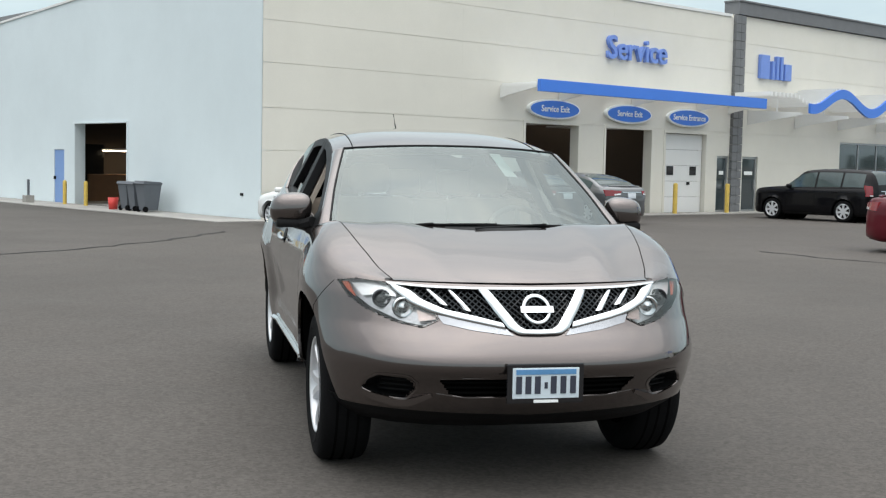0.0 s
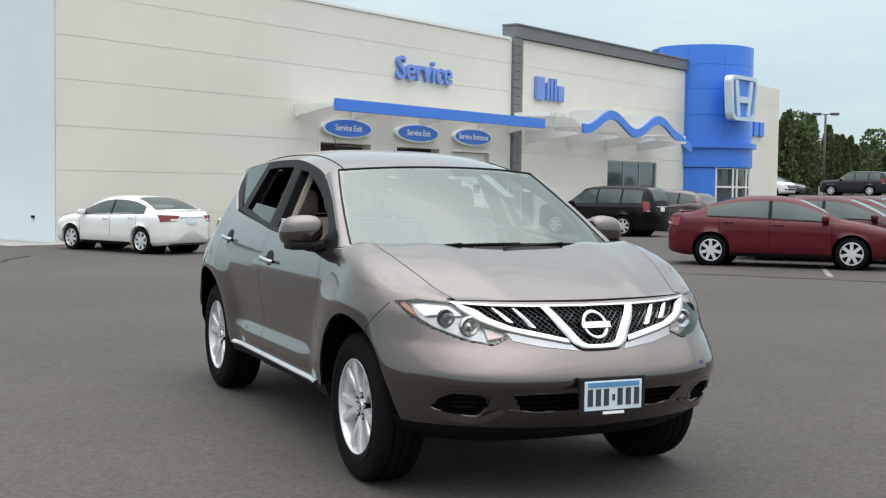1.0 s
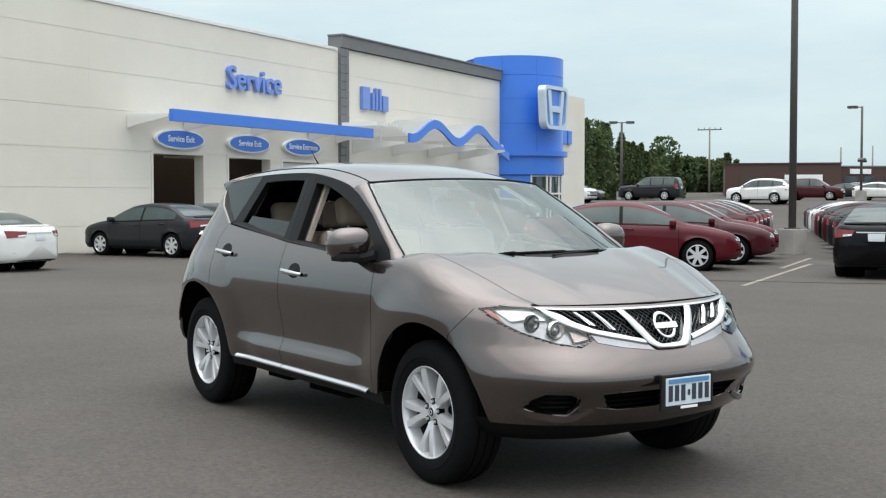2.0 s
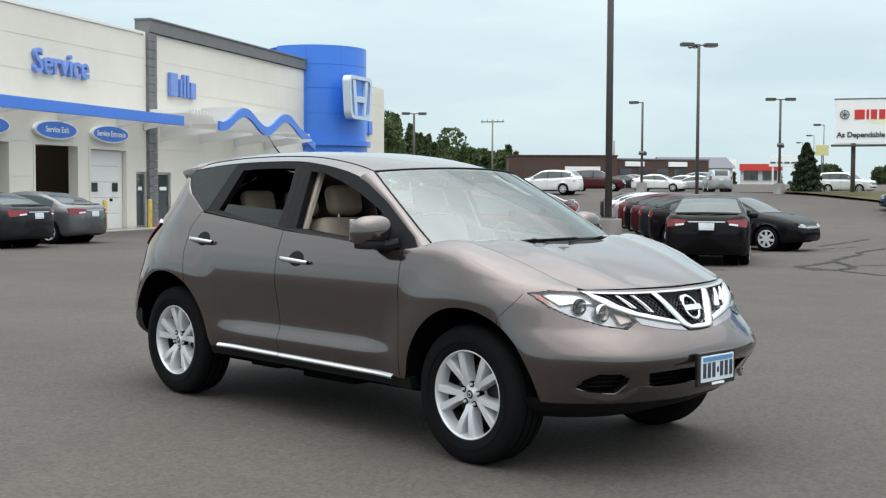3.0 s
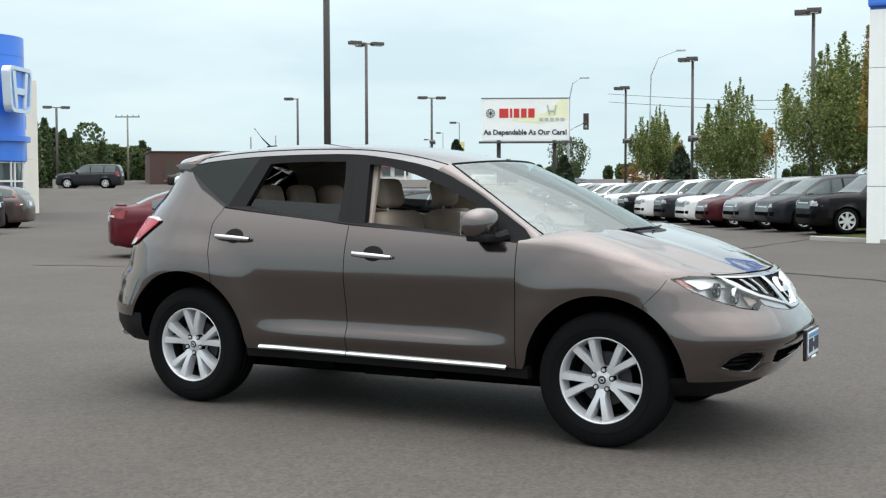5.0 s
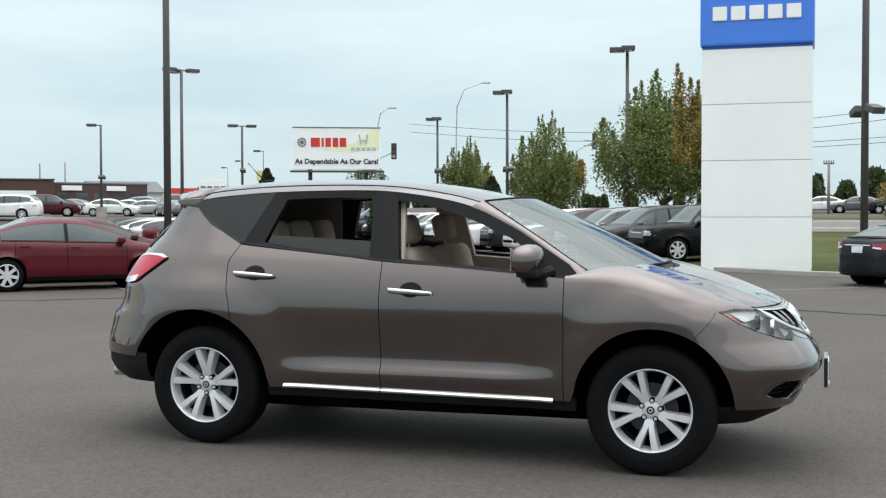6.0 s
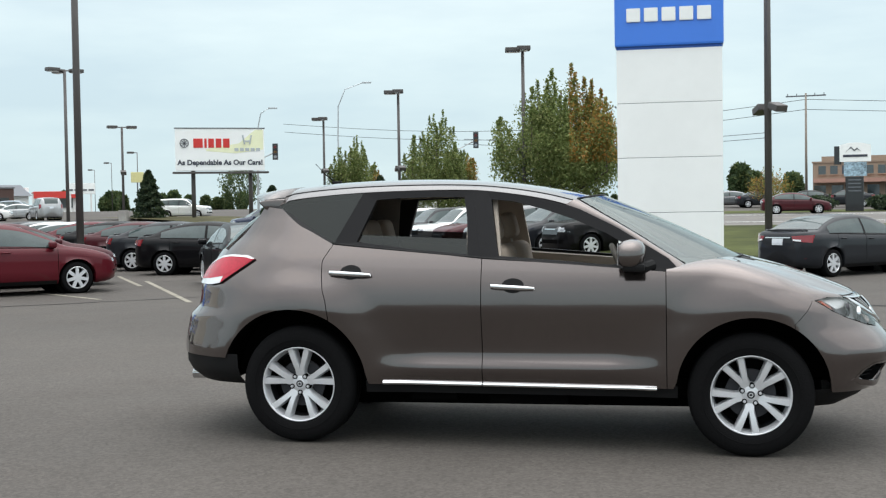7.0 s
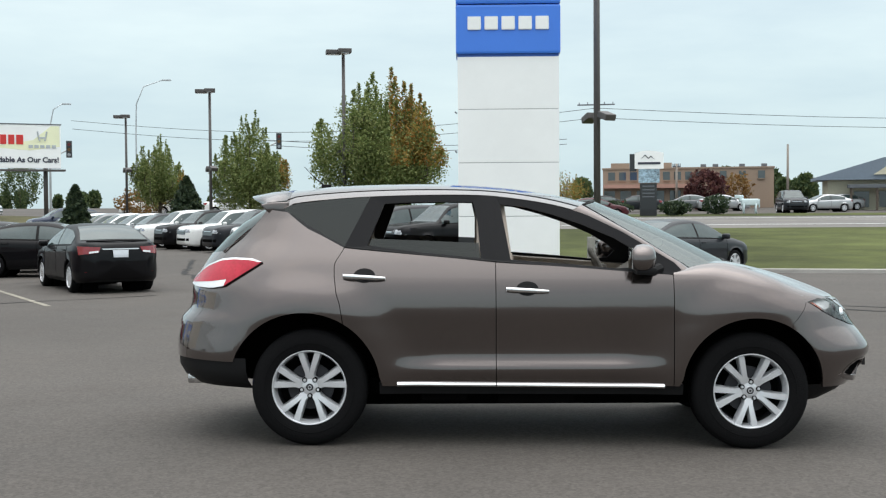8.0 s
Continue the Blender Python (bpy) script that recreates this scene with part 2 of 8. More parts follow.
def box(c, s, m=None, bev=0.0):
    bm = bmesh.new()
    add_box(bm, c, s, m, bev)
    return bm


def add_tube(bm, pts, r, seg=8, r2=None, cap=True):
    """A round bar along points, tapering from r to r2."""
    pts = [Vector(p) for p in pts]
    r2 = r if r2 is None else r2
    rings = []
    for i, p in enumerate(pts):
        d = (pts[min(i + 1, len(pts) - 1)] - pts[max(i - 1, 0)]).normalized()
        a = d.orthogonal().normalized() if abs(d.z) < 0.99 else Vector((1, 0, 0))
        a = (a - d * a.dot(d)).normalized()
        b = d.cross(a)
        rad = r + (r2 - r) * i / (len(pts) - 1)
        rings.append([bm.verts.new(p + (a * math.cos(2 * math.pi * k / seg) + b * math.sin(2 * math.pi * k / seg)) * rad) for k in range(seg)])
    for q, w in zip(rings, rings[1:]):
        for k in range(seg):
            bm.faces.new((q[k], q[(k + 1) % seg], w[(k + 1) % seg], w[k]))
    if cap:
        bm.faces.new(rings[0][::-1])
        bm.faces.new(rings[-1])


def tube(pts, r, seg=8, r2=None):
    bm = bmesh.new()
    add_tube(bm, pts, r, seg, r2)
    return bm


def add_grid(bm, rows, close=False):
    """Quads between rows of points."""
    vs = [[bm.verts.new(p) for p in row] for row in rows]
    for a, b in zip(vs, vs[1:]):
        n = len(a)
        for k in range(n if close else n - 1):
            q = (a[k], a[(k + 1) % n], b[(k + 1) % n], b[k])
            if len({v.co.to_tuple(5) for v in q}) > 2:
                try:
                    bm.faces.new(q)
                except ValueError:
                    pass
    return vs


def grid(rows, close=False, thick=0.0):
    bm = bmesh.new()
    add_grid(bm, rows, close)
    bmesh.ops.remove_doubles(bm, verts=bm.verts[:], dist=1e-5)
    if thick:
        bmesh.ops.recalc_face_normals(bm, faces=bm.faces[:])
        bmesh.ops.solidify(bm, geom=bm.faces[:], thickness=thick)
    return bm


def add_prism(bm, outline, d0, d1, place):
    """A plate: the 2D outline at depths d0 and d1; place(u, v, d) gives the point."""
    a = [bm.verts.new(place(u, v, d0)) for u, v in outline]
    b = [bm.verts.new(place(u, v, d1)) for u, v in outline]
    n = len(outline)
    bm.faces.new(a)
    bm.faces.new(b[::-1])
    for k in range(n):
        bm.faces.new((a[k], b[k], b[(k + 1) % n], a[(k + 1) % n]))


def add_lathe(bm, profile, seg, axis="y", origin=(0, 0, 0)):
    """A solid of revolution: profile of (radius, depth)."""
    o = Vector(origin)
    rows = []
    for r, h in profile:
        ring = []
        for k in range(seg):
            a = 2 * math.pi * k / seg
            c, s = r * math.cos(a), r * math.sin(a)
            ring.append(o + (Vector((c, h, s)) if axis == "y" else Vector((c, s, h)) if axis == "z" else Vector((h, c, s))))
        rows.append(ring)
    add_grid(bm, rows, close=True)


def lerp_table(table, x):
    """Smooth interpolation in a table of (x, value)."""
    if x <= table[0][0]:
        return table[0][1]
    if x >= table[-1][0]:
        return table[-1][1]
    for (a, p), (b, q) in zip(table, table[1:]):
        if a <= x <= b:
            return p + (q - p) * (x - a) / (b - a)


def spline_table(table, x):
    """Monotone-ish Catmull-Rom interpolation in a table of (x, value)."""
    n = len(table)
    if x <= table[0][0]:
        return table[0][1]
    if x >= table[-1][0]:
        return table[-1][1]
    for i in range(n - 1):
        (a, p), (b, q) = table[i], table[i + 1]
        if a <= x <= b:
            h = b - a
            m0 = (q - table[i - 1][1]) / (b - table[i - 1][0]) if i else (q - p) / h
            m1 = (table[i + 2][1] - p) / (table[i + 2][0] - a) if i < n - 2 else (q - p) / h
            t = (x - a) / h
            return (2 * t**3 - 3 * t**2 + 1) * p + (t**3 - 2 * t**2 + t) * h * m0 + (-2 * t**3 + 3 * t**2) * q + (t**3 - t**2) * h * m1


def lettering(name, text, size, mat, parent, m, depth=0.01, bold=0.0):
    """Raised letters in the built-in font, as a mesh."""
    cu = bpy.data.curves.new(name, "FONT")
    cu.body, cu.size, cu.extrude, cu.align_x, cu.align_y, cu.offset = text, size, depth, "CENTER", "CENTER", bold
    cu.resolution_u = 3
    tmp = bpy.data.objects.new(name, cu)
    scene.collection.objects.link(tmp)
    me = bpy.data.meshes.new_from_object(tmp.evaluated_get(bpy.context.evaluated_depsgraph_get()))
    bpy.data.objects.remove(tmp)
    me.materials.clear()
    me.materials.append(mat)
    ob = new(name, me)
    ob.parent = parent
    ob.matrix_basis = m
    return ob


def terrain(x, y):
    """The ground's height: a level lot, rising beyond it to the road and the hill."""
    def ss(t):
        t = min(max(t, 0), 1)
        return t * t * (3 - 2 * t)
    right = lerp_table([(20, 0), (25, 0.10), (44, 0.62), (68, 1.05), (81, 1.12), (92, 1.3), (103, 1.6), (140, 2.0), (200, 2.2)], y) * ss((x + 7) / 8)
    q = -0.45 * x + 0.8 * y
    left = (1.25 * ss((q - 53) / 16) + 0.8 * ss((q - 88) / 40)) * ss((-x - 3) / 10)
    # the lot falls a little along the parked car
    return max(right, left) - 0.0125 * x * math.exp(-(x * x + y * y) / 36) if abs(x) + abs(y) < 30 else max(right, left)


# ---------------------------------------------------------------- ground
def build_ground():
    bm = bmesh.new()
    xs = [-2500, -900, -400, -250, -180] + list(range(-150, -15, 5)) + list(range(-15, 15)) + list(range(15, 151, 5)) + [180, 250, 400, 900, 2500]
    ys = [-2500, -600, -150, -60] + list(range(-30, -15, 5)) + list(range(-15, 15)) + list(range(15, 151, 5)) + [180, 250, 400, 900, 2500]
    rows = [[(x, y, terrain(x, y)) for x in xs] for y in ys]
    add_grid(bm, rows)
    tagged(part("ground", bm, M_ASPHALT, smooth=True), "worn grey asphalt of a wide car lot", "ground", kind="structure")


build_ground()


# ---------------------------------------------------------------- dealership building
# local axes: s along the long front, d into the building, z up
B = Matrix.Translation((-22.896, 0.577, 0.0)) @ Matrix.Rotation(radians(118.86), 4, "Z")


def slab(bm, s0, s1, d0, d1, z0, z1, bev=0.0):
    add_box(bm, ((s0 + s1) / 2, (d0 + d1) / 2, (z0 + z1) / 2), (s1 - s0, d1 - d0, z1 - z0), None, bev)


def structure(name, bm, mat, label, category, m=None, smooth=False):
    ob = part(name, bm, mat, None, "", smooth)
    ob.matrix_basis = B if m is None else m
    return tagged(ob, label, category, kind="structure")


def cut_spans(lo, hi, holes):
    """The stretches of lo..hi that no hole covers."""
    out, at = [], lo
    for a, b in sorted(holes):
        if a > at:
            out.append((at, min(a, hi)))
        at = max(at, b)
    if at < hi:
        out.append((at, hi))
    return [(a, b) for a, b in out if b - a > 0.01]


OPENINGS = [(9.1, 11.55, 0, 2.82), (12.7, 15.1, 0, 2.80), (15.7, 18.05, 0, 2.75), (18.65, 19.35, 0, 1.97), (20.15, 21.1, 0, 1.97), (26.6, 31.0, 0.45, 2.66)]


def build_front_wall():
    bm = bmesh.new()
    edges = sorted({0.35, 45.1, *[v for o in OPENINGS for v in o[:2]]})
    for a, b in zip(edges, edges[1:]):
        hole = [o for o in OPENINGS if o[0] <= a + 1e-6 and o[1] >= b - 1e-6]
        top = 6.8 if a < 19.3 else 6.9 if a < 33 else 6.72
        if hole:
            if hole[0][2] > 0:
                slab(bm, a, b, -0.008, 0.32, -0.3, hole[0][2])
            slab(bm, a, b, -0.008, 0.32, hole[0][3], top)
        else:
            slab(bm, a, b, -0.008, 0.32, -0.3, top)
    wall = structure("wall_front", bm, M_CREAM, "cream insulated panel wall of a car dealership service building", "wall")
    seams = [0.0, 0.70, 1.74, 2.79, 3.90, 4.94, 5.95, 6.8]
    spans = [(0.0, 6.6), (6.6, 13.0), (13.0, 19.35), (19.95, 26.0), (26.0, 33.8), (38.2, 45.1)]
    for z0, z1 in zip(seams, seams[1:]):
        for lo, hi in spans:
            top = z1 if z1 < 6.8 else (6.8 if lo < 19 else 6.9 if lo < 30 else 6.72)
            mids = sorted({z0, top, *[o[3] for o in OPENINGS if z0 < o[3] < top], *[o[2] for o in OPENINGS if z0 < o[2] < top]})
            for p, q in zip(mids, mids[1:]):
                holes = [(o[0], o[1]) for o in OPENINGS if o[2] < (p + q) / 2 < o[3]]
                for a, b in cut_spans(lo, hi, holes):
                    pb = bmesh.new()
                    lowgap = 0.005 if p == z0 else 0.0
                    higap = 0.005 if q == top else 0.0
                    slab(pb, a, b, -0.022, -0.010, p + lowgap, q - higap, 0.003)
                    part("panel", pb, M_CREAM, wall)
    cb = bmesh.new()
    slab(cb, -0.03, 19.2, -0.06, 0.4, 6.8, 6.9, 0.01)
    structure("trim_coping", cb, M_WHITE, "pale metal coping along the roof edge", "trim")
    cb = bmesh.new()
    slab(cb, 19.5, 33.8, -0.14, 0.5, 6.92, 7.36, 0.015)
    slab(cb, 19.46, 33.8, -0.18, 0.5, 7.36, 7.42, 0.01)
    structure("parapet", cb, M_GREYBLOCK, "dark grey metal parapet band", "parapet")


def build_side_wall():
    """The windowless pale wall round the corner, with a bay opening and a steel door."""
    bm = bmesh.new()
    def top(d):
        return 6.82 - 0.05 * d
    def run(d0, d1, z0, z1=None):
        z1a, z1b = (top(d0), top(d1)) if z1 is None else (z1, z1)
        co = [(0.0, d0, z0), (0.0, d1, z0), (0.0, d1, z1b), (0.0, d0, z1a), (0.33, d0, z0), (0.33, d1, z0), (0.33, d1, z1b), (0.33, d0, z1a)]
        v = [bm.verts.new(c) for c in co]
        for f in ((0, 1, 2, 3), (7, 6, 5, 4), (0, 4, 5, 1), (1, 5, 6, 2), (2, 6, 7, 3), (3, 7, 4, 0)):
            bm.faces.new([v[i] for i in f])
    run(0.02, 7.07, -0.4)
    run(7.07, 10.55, 2.52)
    run(10.55, 11.35, -0.4)
    run(11.35, 12.1, 1.7)
    run(12.1, 34, -0.4)
    structure("wall_side", bm, M_WHITEWALL, "smooth pale blue-white painted side wall", "wall")
    bm = bmesh.new()
    for d0, d1 in ((0.0, 34.0),):
        v = []
        for s, dz in ((-0.04, 0.0), (0.36, 0.0), (0.36, 0.07), (-0.04, 0.07)):
            v.append([bm.verts.new((s, d, top(d) + dz)) for d in (d0, d1)])
        for k in range(4):
            bm.faces.new((v[k][0], v[k][1], v[(k + 1) % 4][1], v[(k + 1) % 4][0]))
        bm.faces.new([q[0] for q in v])
        bm.faces.new([q[1] for q in v][::-1])
    structure("trim_side_coping", bm, M_WHITE, "pale metal coping on the side wall", "trim")


def build_shell():
    """Roof, back walls and the service hall behind the openings, its shade put into the wall colour."""
    bm = bmesh.new()
    slab(bm, 0.4, 45, 0.4, 34, 6.2, 6.35)
    structure("roof", bm, M_GREYBLOCK, "flat roof of the dealership", "roof")
    bm = bmesh.new()
    slab(bm, 0.35, 45.1, 34, 34.3, -0.3, 6.5)
    structure("wall_back", bm, M_WHITEWALL, "plain rear wall", "wall")
    bm = bmesh.new()
    slab(bm, 44.8, 45.1, 0.33, 34, -0.3, 6.6)
    structure("wall_end", bm, M_CREAM, "cream end wall of the dealership", "wall")
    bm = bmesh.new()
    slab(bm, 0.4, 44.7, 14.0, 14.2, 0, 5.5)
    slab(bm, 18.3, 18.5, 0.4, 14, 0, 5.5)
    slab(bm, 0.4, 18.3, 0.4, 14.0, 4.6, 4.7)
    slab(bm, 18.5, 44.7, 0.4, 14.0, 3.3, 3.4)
    structure("partition", bm, M_ROOMSHADE, "walls and ceiling of the service hall, shade put into their dark colour", "wall")
    bm = bmesh.new()
    slab(bm, 0.4, 44.7, 0.1, 33.9, -0.2, 0.012)
    structure("floor", bm, M_CONC, "stained concrete floor of the service hall", "floor")


def frame_ring(bm, s0, s1, z0, z1, d0, d1, w, bottom=False):
    slab(bm, s0, s0 + w, d0, d1, z0, z1)
    slab(bm, s1 - w, s1, d0, d1, z0, z1)
    slab(bm, s0 + w, s1 - w, d0, d1, z1 - w, z1)
    if bottom:
        slab(bm, s0 + w, s1 - w, d0, d1, z0, z0 + w)


def build_front_openings():
    for n, (a, b, z0, z1) in enumerate(OPENINGS[:3]):
        bm = bmesh.new()
        frame_ring(bm, a - 0.02, b + 0.02, 0, z1 + 0.02, -0.05, 0.30, 0.09)
        structure("trim_bay_%d" % (n + 1), bm, M_CREAM, "cream steel frame round a service bay", "trim")
    # the closed third bay
    a, b, z0, z1 = OPENINGS[2]
    door = thing("door_1", B, "closed white sectional service door with two small windows", "garage door", kind="structure")
    for k in range(5):
        bm = bmesh.new()
        slab(bm, a + 0.1, b - 0.1, 0.12, 0.17, 0.02 + k * 0.53, 0.02 + k * 0.53 + 0.522, 0.008)
        part("panel", bm, M_WHITE, door)
    for s in (a + 0.35, b - 0.75):
        bm = bmesh.new()
        slab(bm, s, s + 0.34, 0.095, 0.125, 1.28, 1.58, 0.01)
        part("pane", bm, M_GLOSSBLACK, door, "small dark window")
    bm = bmesh.new()
    slab(bm, 17.15, 17.3, 0.09, 0.12, 0.95, 1.05, 0.01)
    part("handle", bm, M_BLACK, door)
    # raised doors of the open bays
    for n, (a, b, z0, z1) in enumerate(OPENINGS[:2]):
        bm = bmesh.new()
        slab(bm, a + 0.08, b - 0.08, 0.35, 2.6, z1 - 0.03, z1 + 0.02, 0.01)
        structure("door_%d" % (n + 2), bm, M_WHITE, "raised sectional door of an open service bay", "garage door")
    # glazed entrance doors either side of the grey pier
    for n, (a, b, z0, z1) in enumerate(OPENINGS[3:5]):
        d = thing("door_%d" % (n + 4), B, "narrow glazed aluminium entrance door", "door", kind="structure")
        bm = bmesh.new()
        frame_ring(bm, a, b, 0.0, z1, 0.03, 0.12, 0.08, True)
        part("frame", bm, M_ALU, d)
        bm = bmesh.new()
        slab(bm, a + 0.08, b - 0.08, 0.065, 0.085, 0.08, z1 - 0.08)
        part("pane", bm, M_WINDOWPANE, d, "dark glass pane")
        bm = bmesh.new()
        slab(bm, a + 0.25, b - 0.2, 0.056, 0.063, 1.32, 1.45)
        part("notice", bm, M_SIGNWHITE, d, "small white notice")
        bm = bmesh.new()
        slab(bm, b - 0.16, b - 0.12, 0.0, 0.03, 0.8, 1.15, 0.005)
        part("handle", bm, M_ALU, d)
    # showroom window
    a, b, z0, z1 = OPENINGS[5]
    w = thing("window_1", B, "wide aluminium-framed showroom window of the dealership", "window", kind="structure")
    bm = bmesh.new()
    frame_ring(bm, a, b, z0, z1, 0.03, 0.13, 0.07, True)
    part("window_frame", bm, M_ALU, w)
    for k in range(3):
        p, q = a + 0.07 + k * (b - a - 0.14) / 3, a + 0.07 + (k + 1) * (b - a - 0.14) / 3
        bm = bmesh.new()
        slab(bm, p + 0.03, q - 0.03, 0.07, 0.09, z0 + 0.07, z1 - 0.07)
        part("pane", bm, M_WINDOWPANE, w)
        if k:
            bm = bmesh.new()
            slab(bm, p - 0.03, p + 0.03, 0.04, 0.12, z0 + 0.07, z1 - 0.07)
            part("mullion", bm, M_ALU, w)
    # pier of split-faced blocks
    pier = thing("pier", B, "tall dark grey concrete block pier on the wall", "pier", kind="structure")
    k, z = 0, 0.0
    while z < 6.85:
        h = 0.3
        for half in range(2):
            bm = bmesh.new()
            sp = 19.36 + half * 0.29
            slab(bm, sp, sp + 0.28, -0.14 - 0.003 * ((k * 7 + half * 3) % 3), 0.02, z, z + h - 0.012, 0.008)
            part("block", bm, M_GREYBLOCK, pier)
        z += h
        k += 1


def build_canopy():
    c = thing("canopy", B, "blue fascia canopy with white brackets over the service bays", "canopy")
    bm = bmesh.new()
    slab(bm, 8.1, 19.1, -1.66, -1.52, 3.58, 3.92, 0.015)
    part("fascia", bm, M_BLUE, c, "bright blue fascia beam")
    for k in range(57):
        s = 8.15 + k * 0.195
        bm = bmesh.new()
        slab(bm, s, s + 0.06, -1.5, -0.03, 3.80, 3.86)
        part("slat", bm, M_WHITE, c)
    for s in (8.12, 10.6, 14.0, 17.4, 19.2):
        bm = bmesh.new()
        add_prism(bm, [(-1.5, 3.70), (-1.5, 3.80), (-0.03, 3.80), (-0.03, 3.42), (-0.3, 3.5)], s - 0.03, s + 0.03, lambda u, v, d: (d, u, v))
        part("bracket", bm, M_WHITE, c)
    # the wavy part
    w = thing("wave_canopy", B, "white slatted canopy with a wavy blue fascia", "canopy")
    def wave(s):
        return 4.02 + 0.31 * math.sin((s - 22.9) / 3.95 * 2 * math.pi)
    pts = [21.7 + 0.14 * k for k in range(67)]
    bm = bmesh.new()
    rows = []
    for s in pts:
        z = wave(s) if s < 29.6 else wave(29.6) - (s - 29.6) * 0.35
        rows.append([(s, -1.72, z - 0.18), (s, -1.72, z + 0.16), (s, -1.63, z + 0.16), (s, -1.63, z - 0.18)])
    add_grid(bm, rows, close=True)
    bm.faces.new([bm.verts[i] for i in range(0)] or [v for v in bm.verts if abs(v.co.x - pts[0]) < 1e-6])
    part("fascia", bm, M_BLUE, w, "wavy blue fascia", smooth=False)
    for k in range(47):
        s = 19.4 + k * 0.24
        z = wave(max(s, 21.0)) + 0.05 if s < 29.6 else wave(29.6) - 0.1
        bm = bmesh.new()
        slab(bm, s, s + 0.07, -1.62, -0.03, z + 0.02, z + 0.16)
        part("slat", bm, M_WHITE, w)
    for s in (20.4, 23.4, 26.4, 29.3):
        bm = bmesh.new()
        add_prism(bm, [(-2.2, 3.42), (-2.2, 3.50), (-0.03, 3.62), (-0.03, 3.1), (-0.4, 3.16)], s - 0.04, s + 0.04, lambda u, v, d: (d, u, v))
        part("bracket", bm, M_WHITE, w)
        bm = bmesh.new()
        add_tube(bm, [(s, -1.2, 3.5), (s, -1.2, wave(s) - 0.05)], 0.03)
        part("strut", bm, M_WHITE, w)


def oval_sign(s, words):
    t = thing("oval_sign", B @ Matrix.Translation((s, -0.12, 3.2)), "blue oval bay sign with a white rim reading %s" % words, "sign", "bay signs")
    for nm, rx, rz, d0, d1, m in (("rim", 1.12, 0.30, -0.03, 0.09, M_SIGNWHITE), ("face", 1.05, 0.25, -0.045, -0.028, M_BLUE)):
        bm = bmesh.new()
        ol = [(rx * math.cos(2 * math.pi * k / 48), rz * math.sin(2 * math.pi * k / 48)) for k in range(48)]
        add_prism(bm, ol, d0, d1, lambda u, v, d: (u, d, v))
        part(nm, bm, m, t)
    lettering("letters", words, 0.26, M_SIGNWHITE, t, pose(0, -0.05, 0, 90, 0, 0), 0.004, 0.004)


def wall_letters():
    t = thing("wall_sign", B @ Matrix.Translation((14.1, -0.1, 5.22)), "large raised blue letters on the wall reading Service", "sign")
    lettering("letters", "Service", 1.02, M_LETTERBLUE, t, pose(0, 0, 0, 90, 0, 0), 0.07, 0.015)
    t = thing("dealer_sign", B @ Matrix.Translation((22.0, -0.1, 5.2)), "blue raised bars of a dealer name on the wall", "sign")
    for k, (x, w, h) in enumerate(((-0.85, 0.55, 0.85), (-0.32, 0.16, 0.66), (-0.05, 0.16, 0.85), (0.22, 0.16, 0.85), (0.62, 0.42, 0.6))):
        bm = bmesh.new()
        add_box(bm, (x, 0, h / 2 - 0.42), (w, 0.14, h), None, 0.03)
        part("bar", bm, M_LETTERBLUE, t)


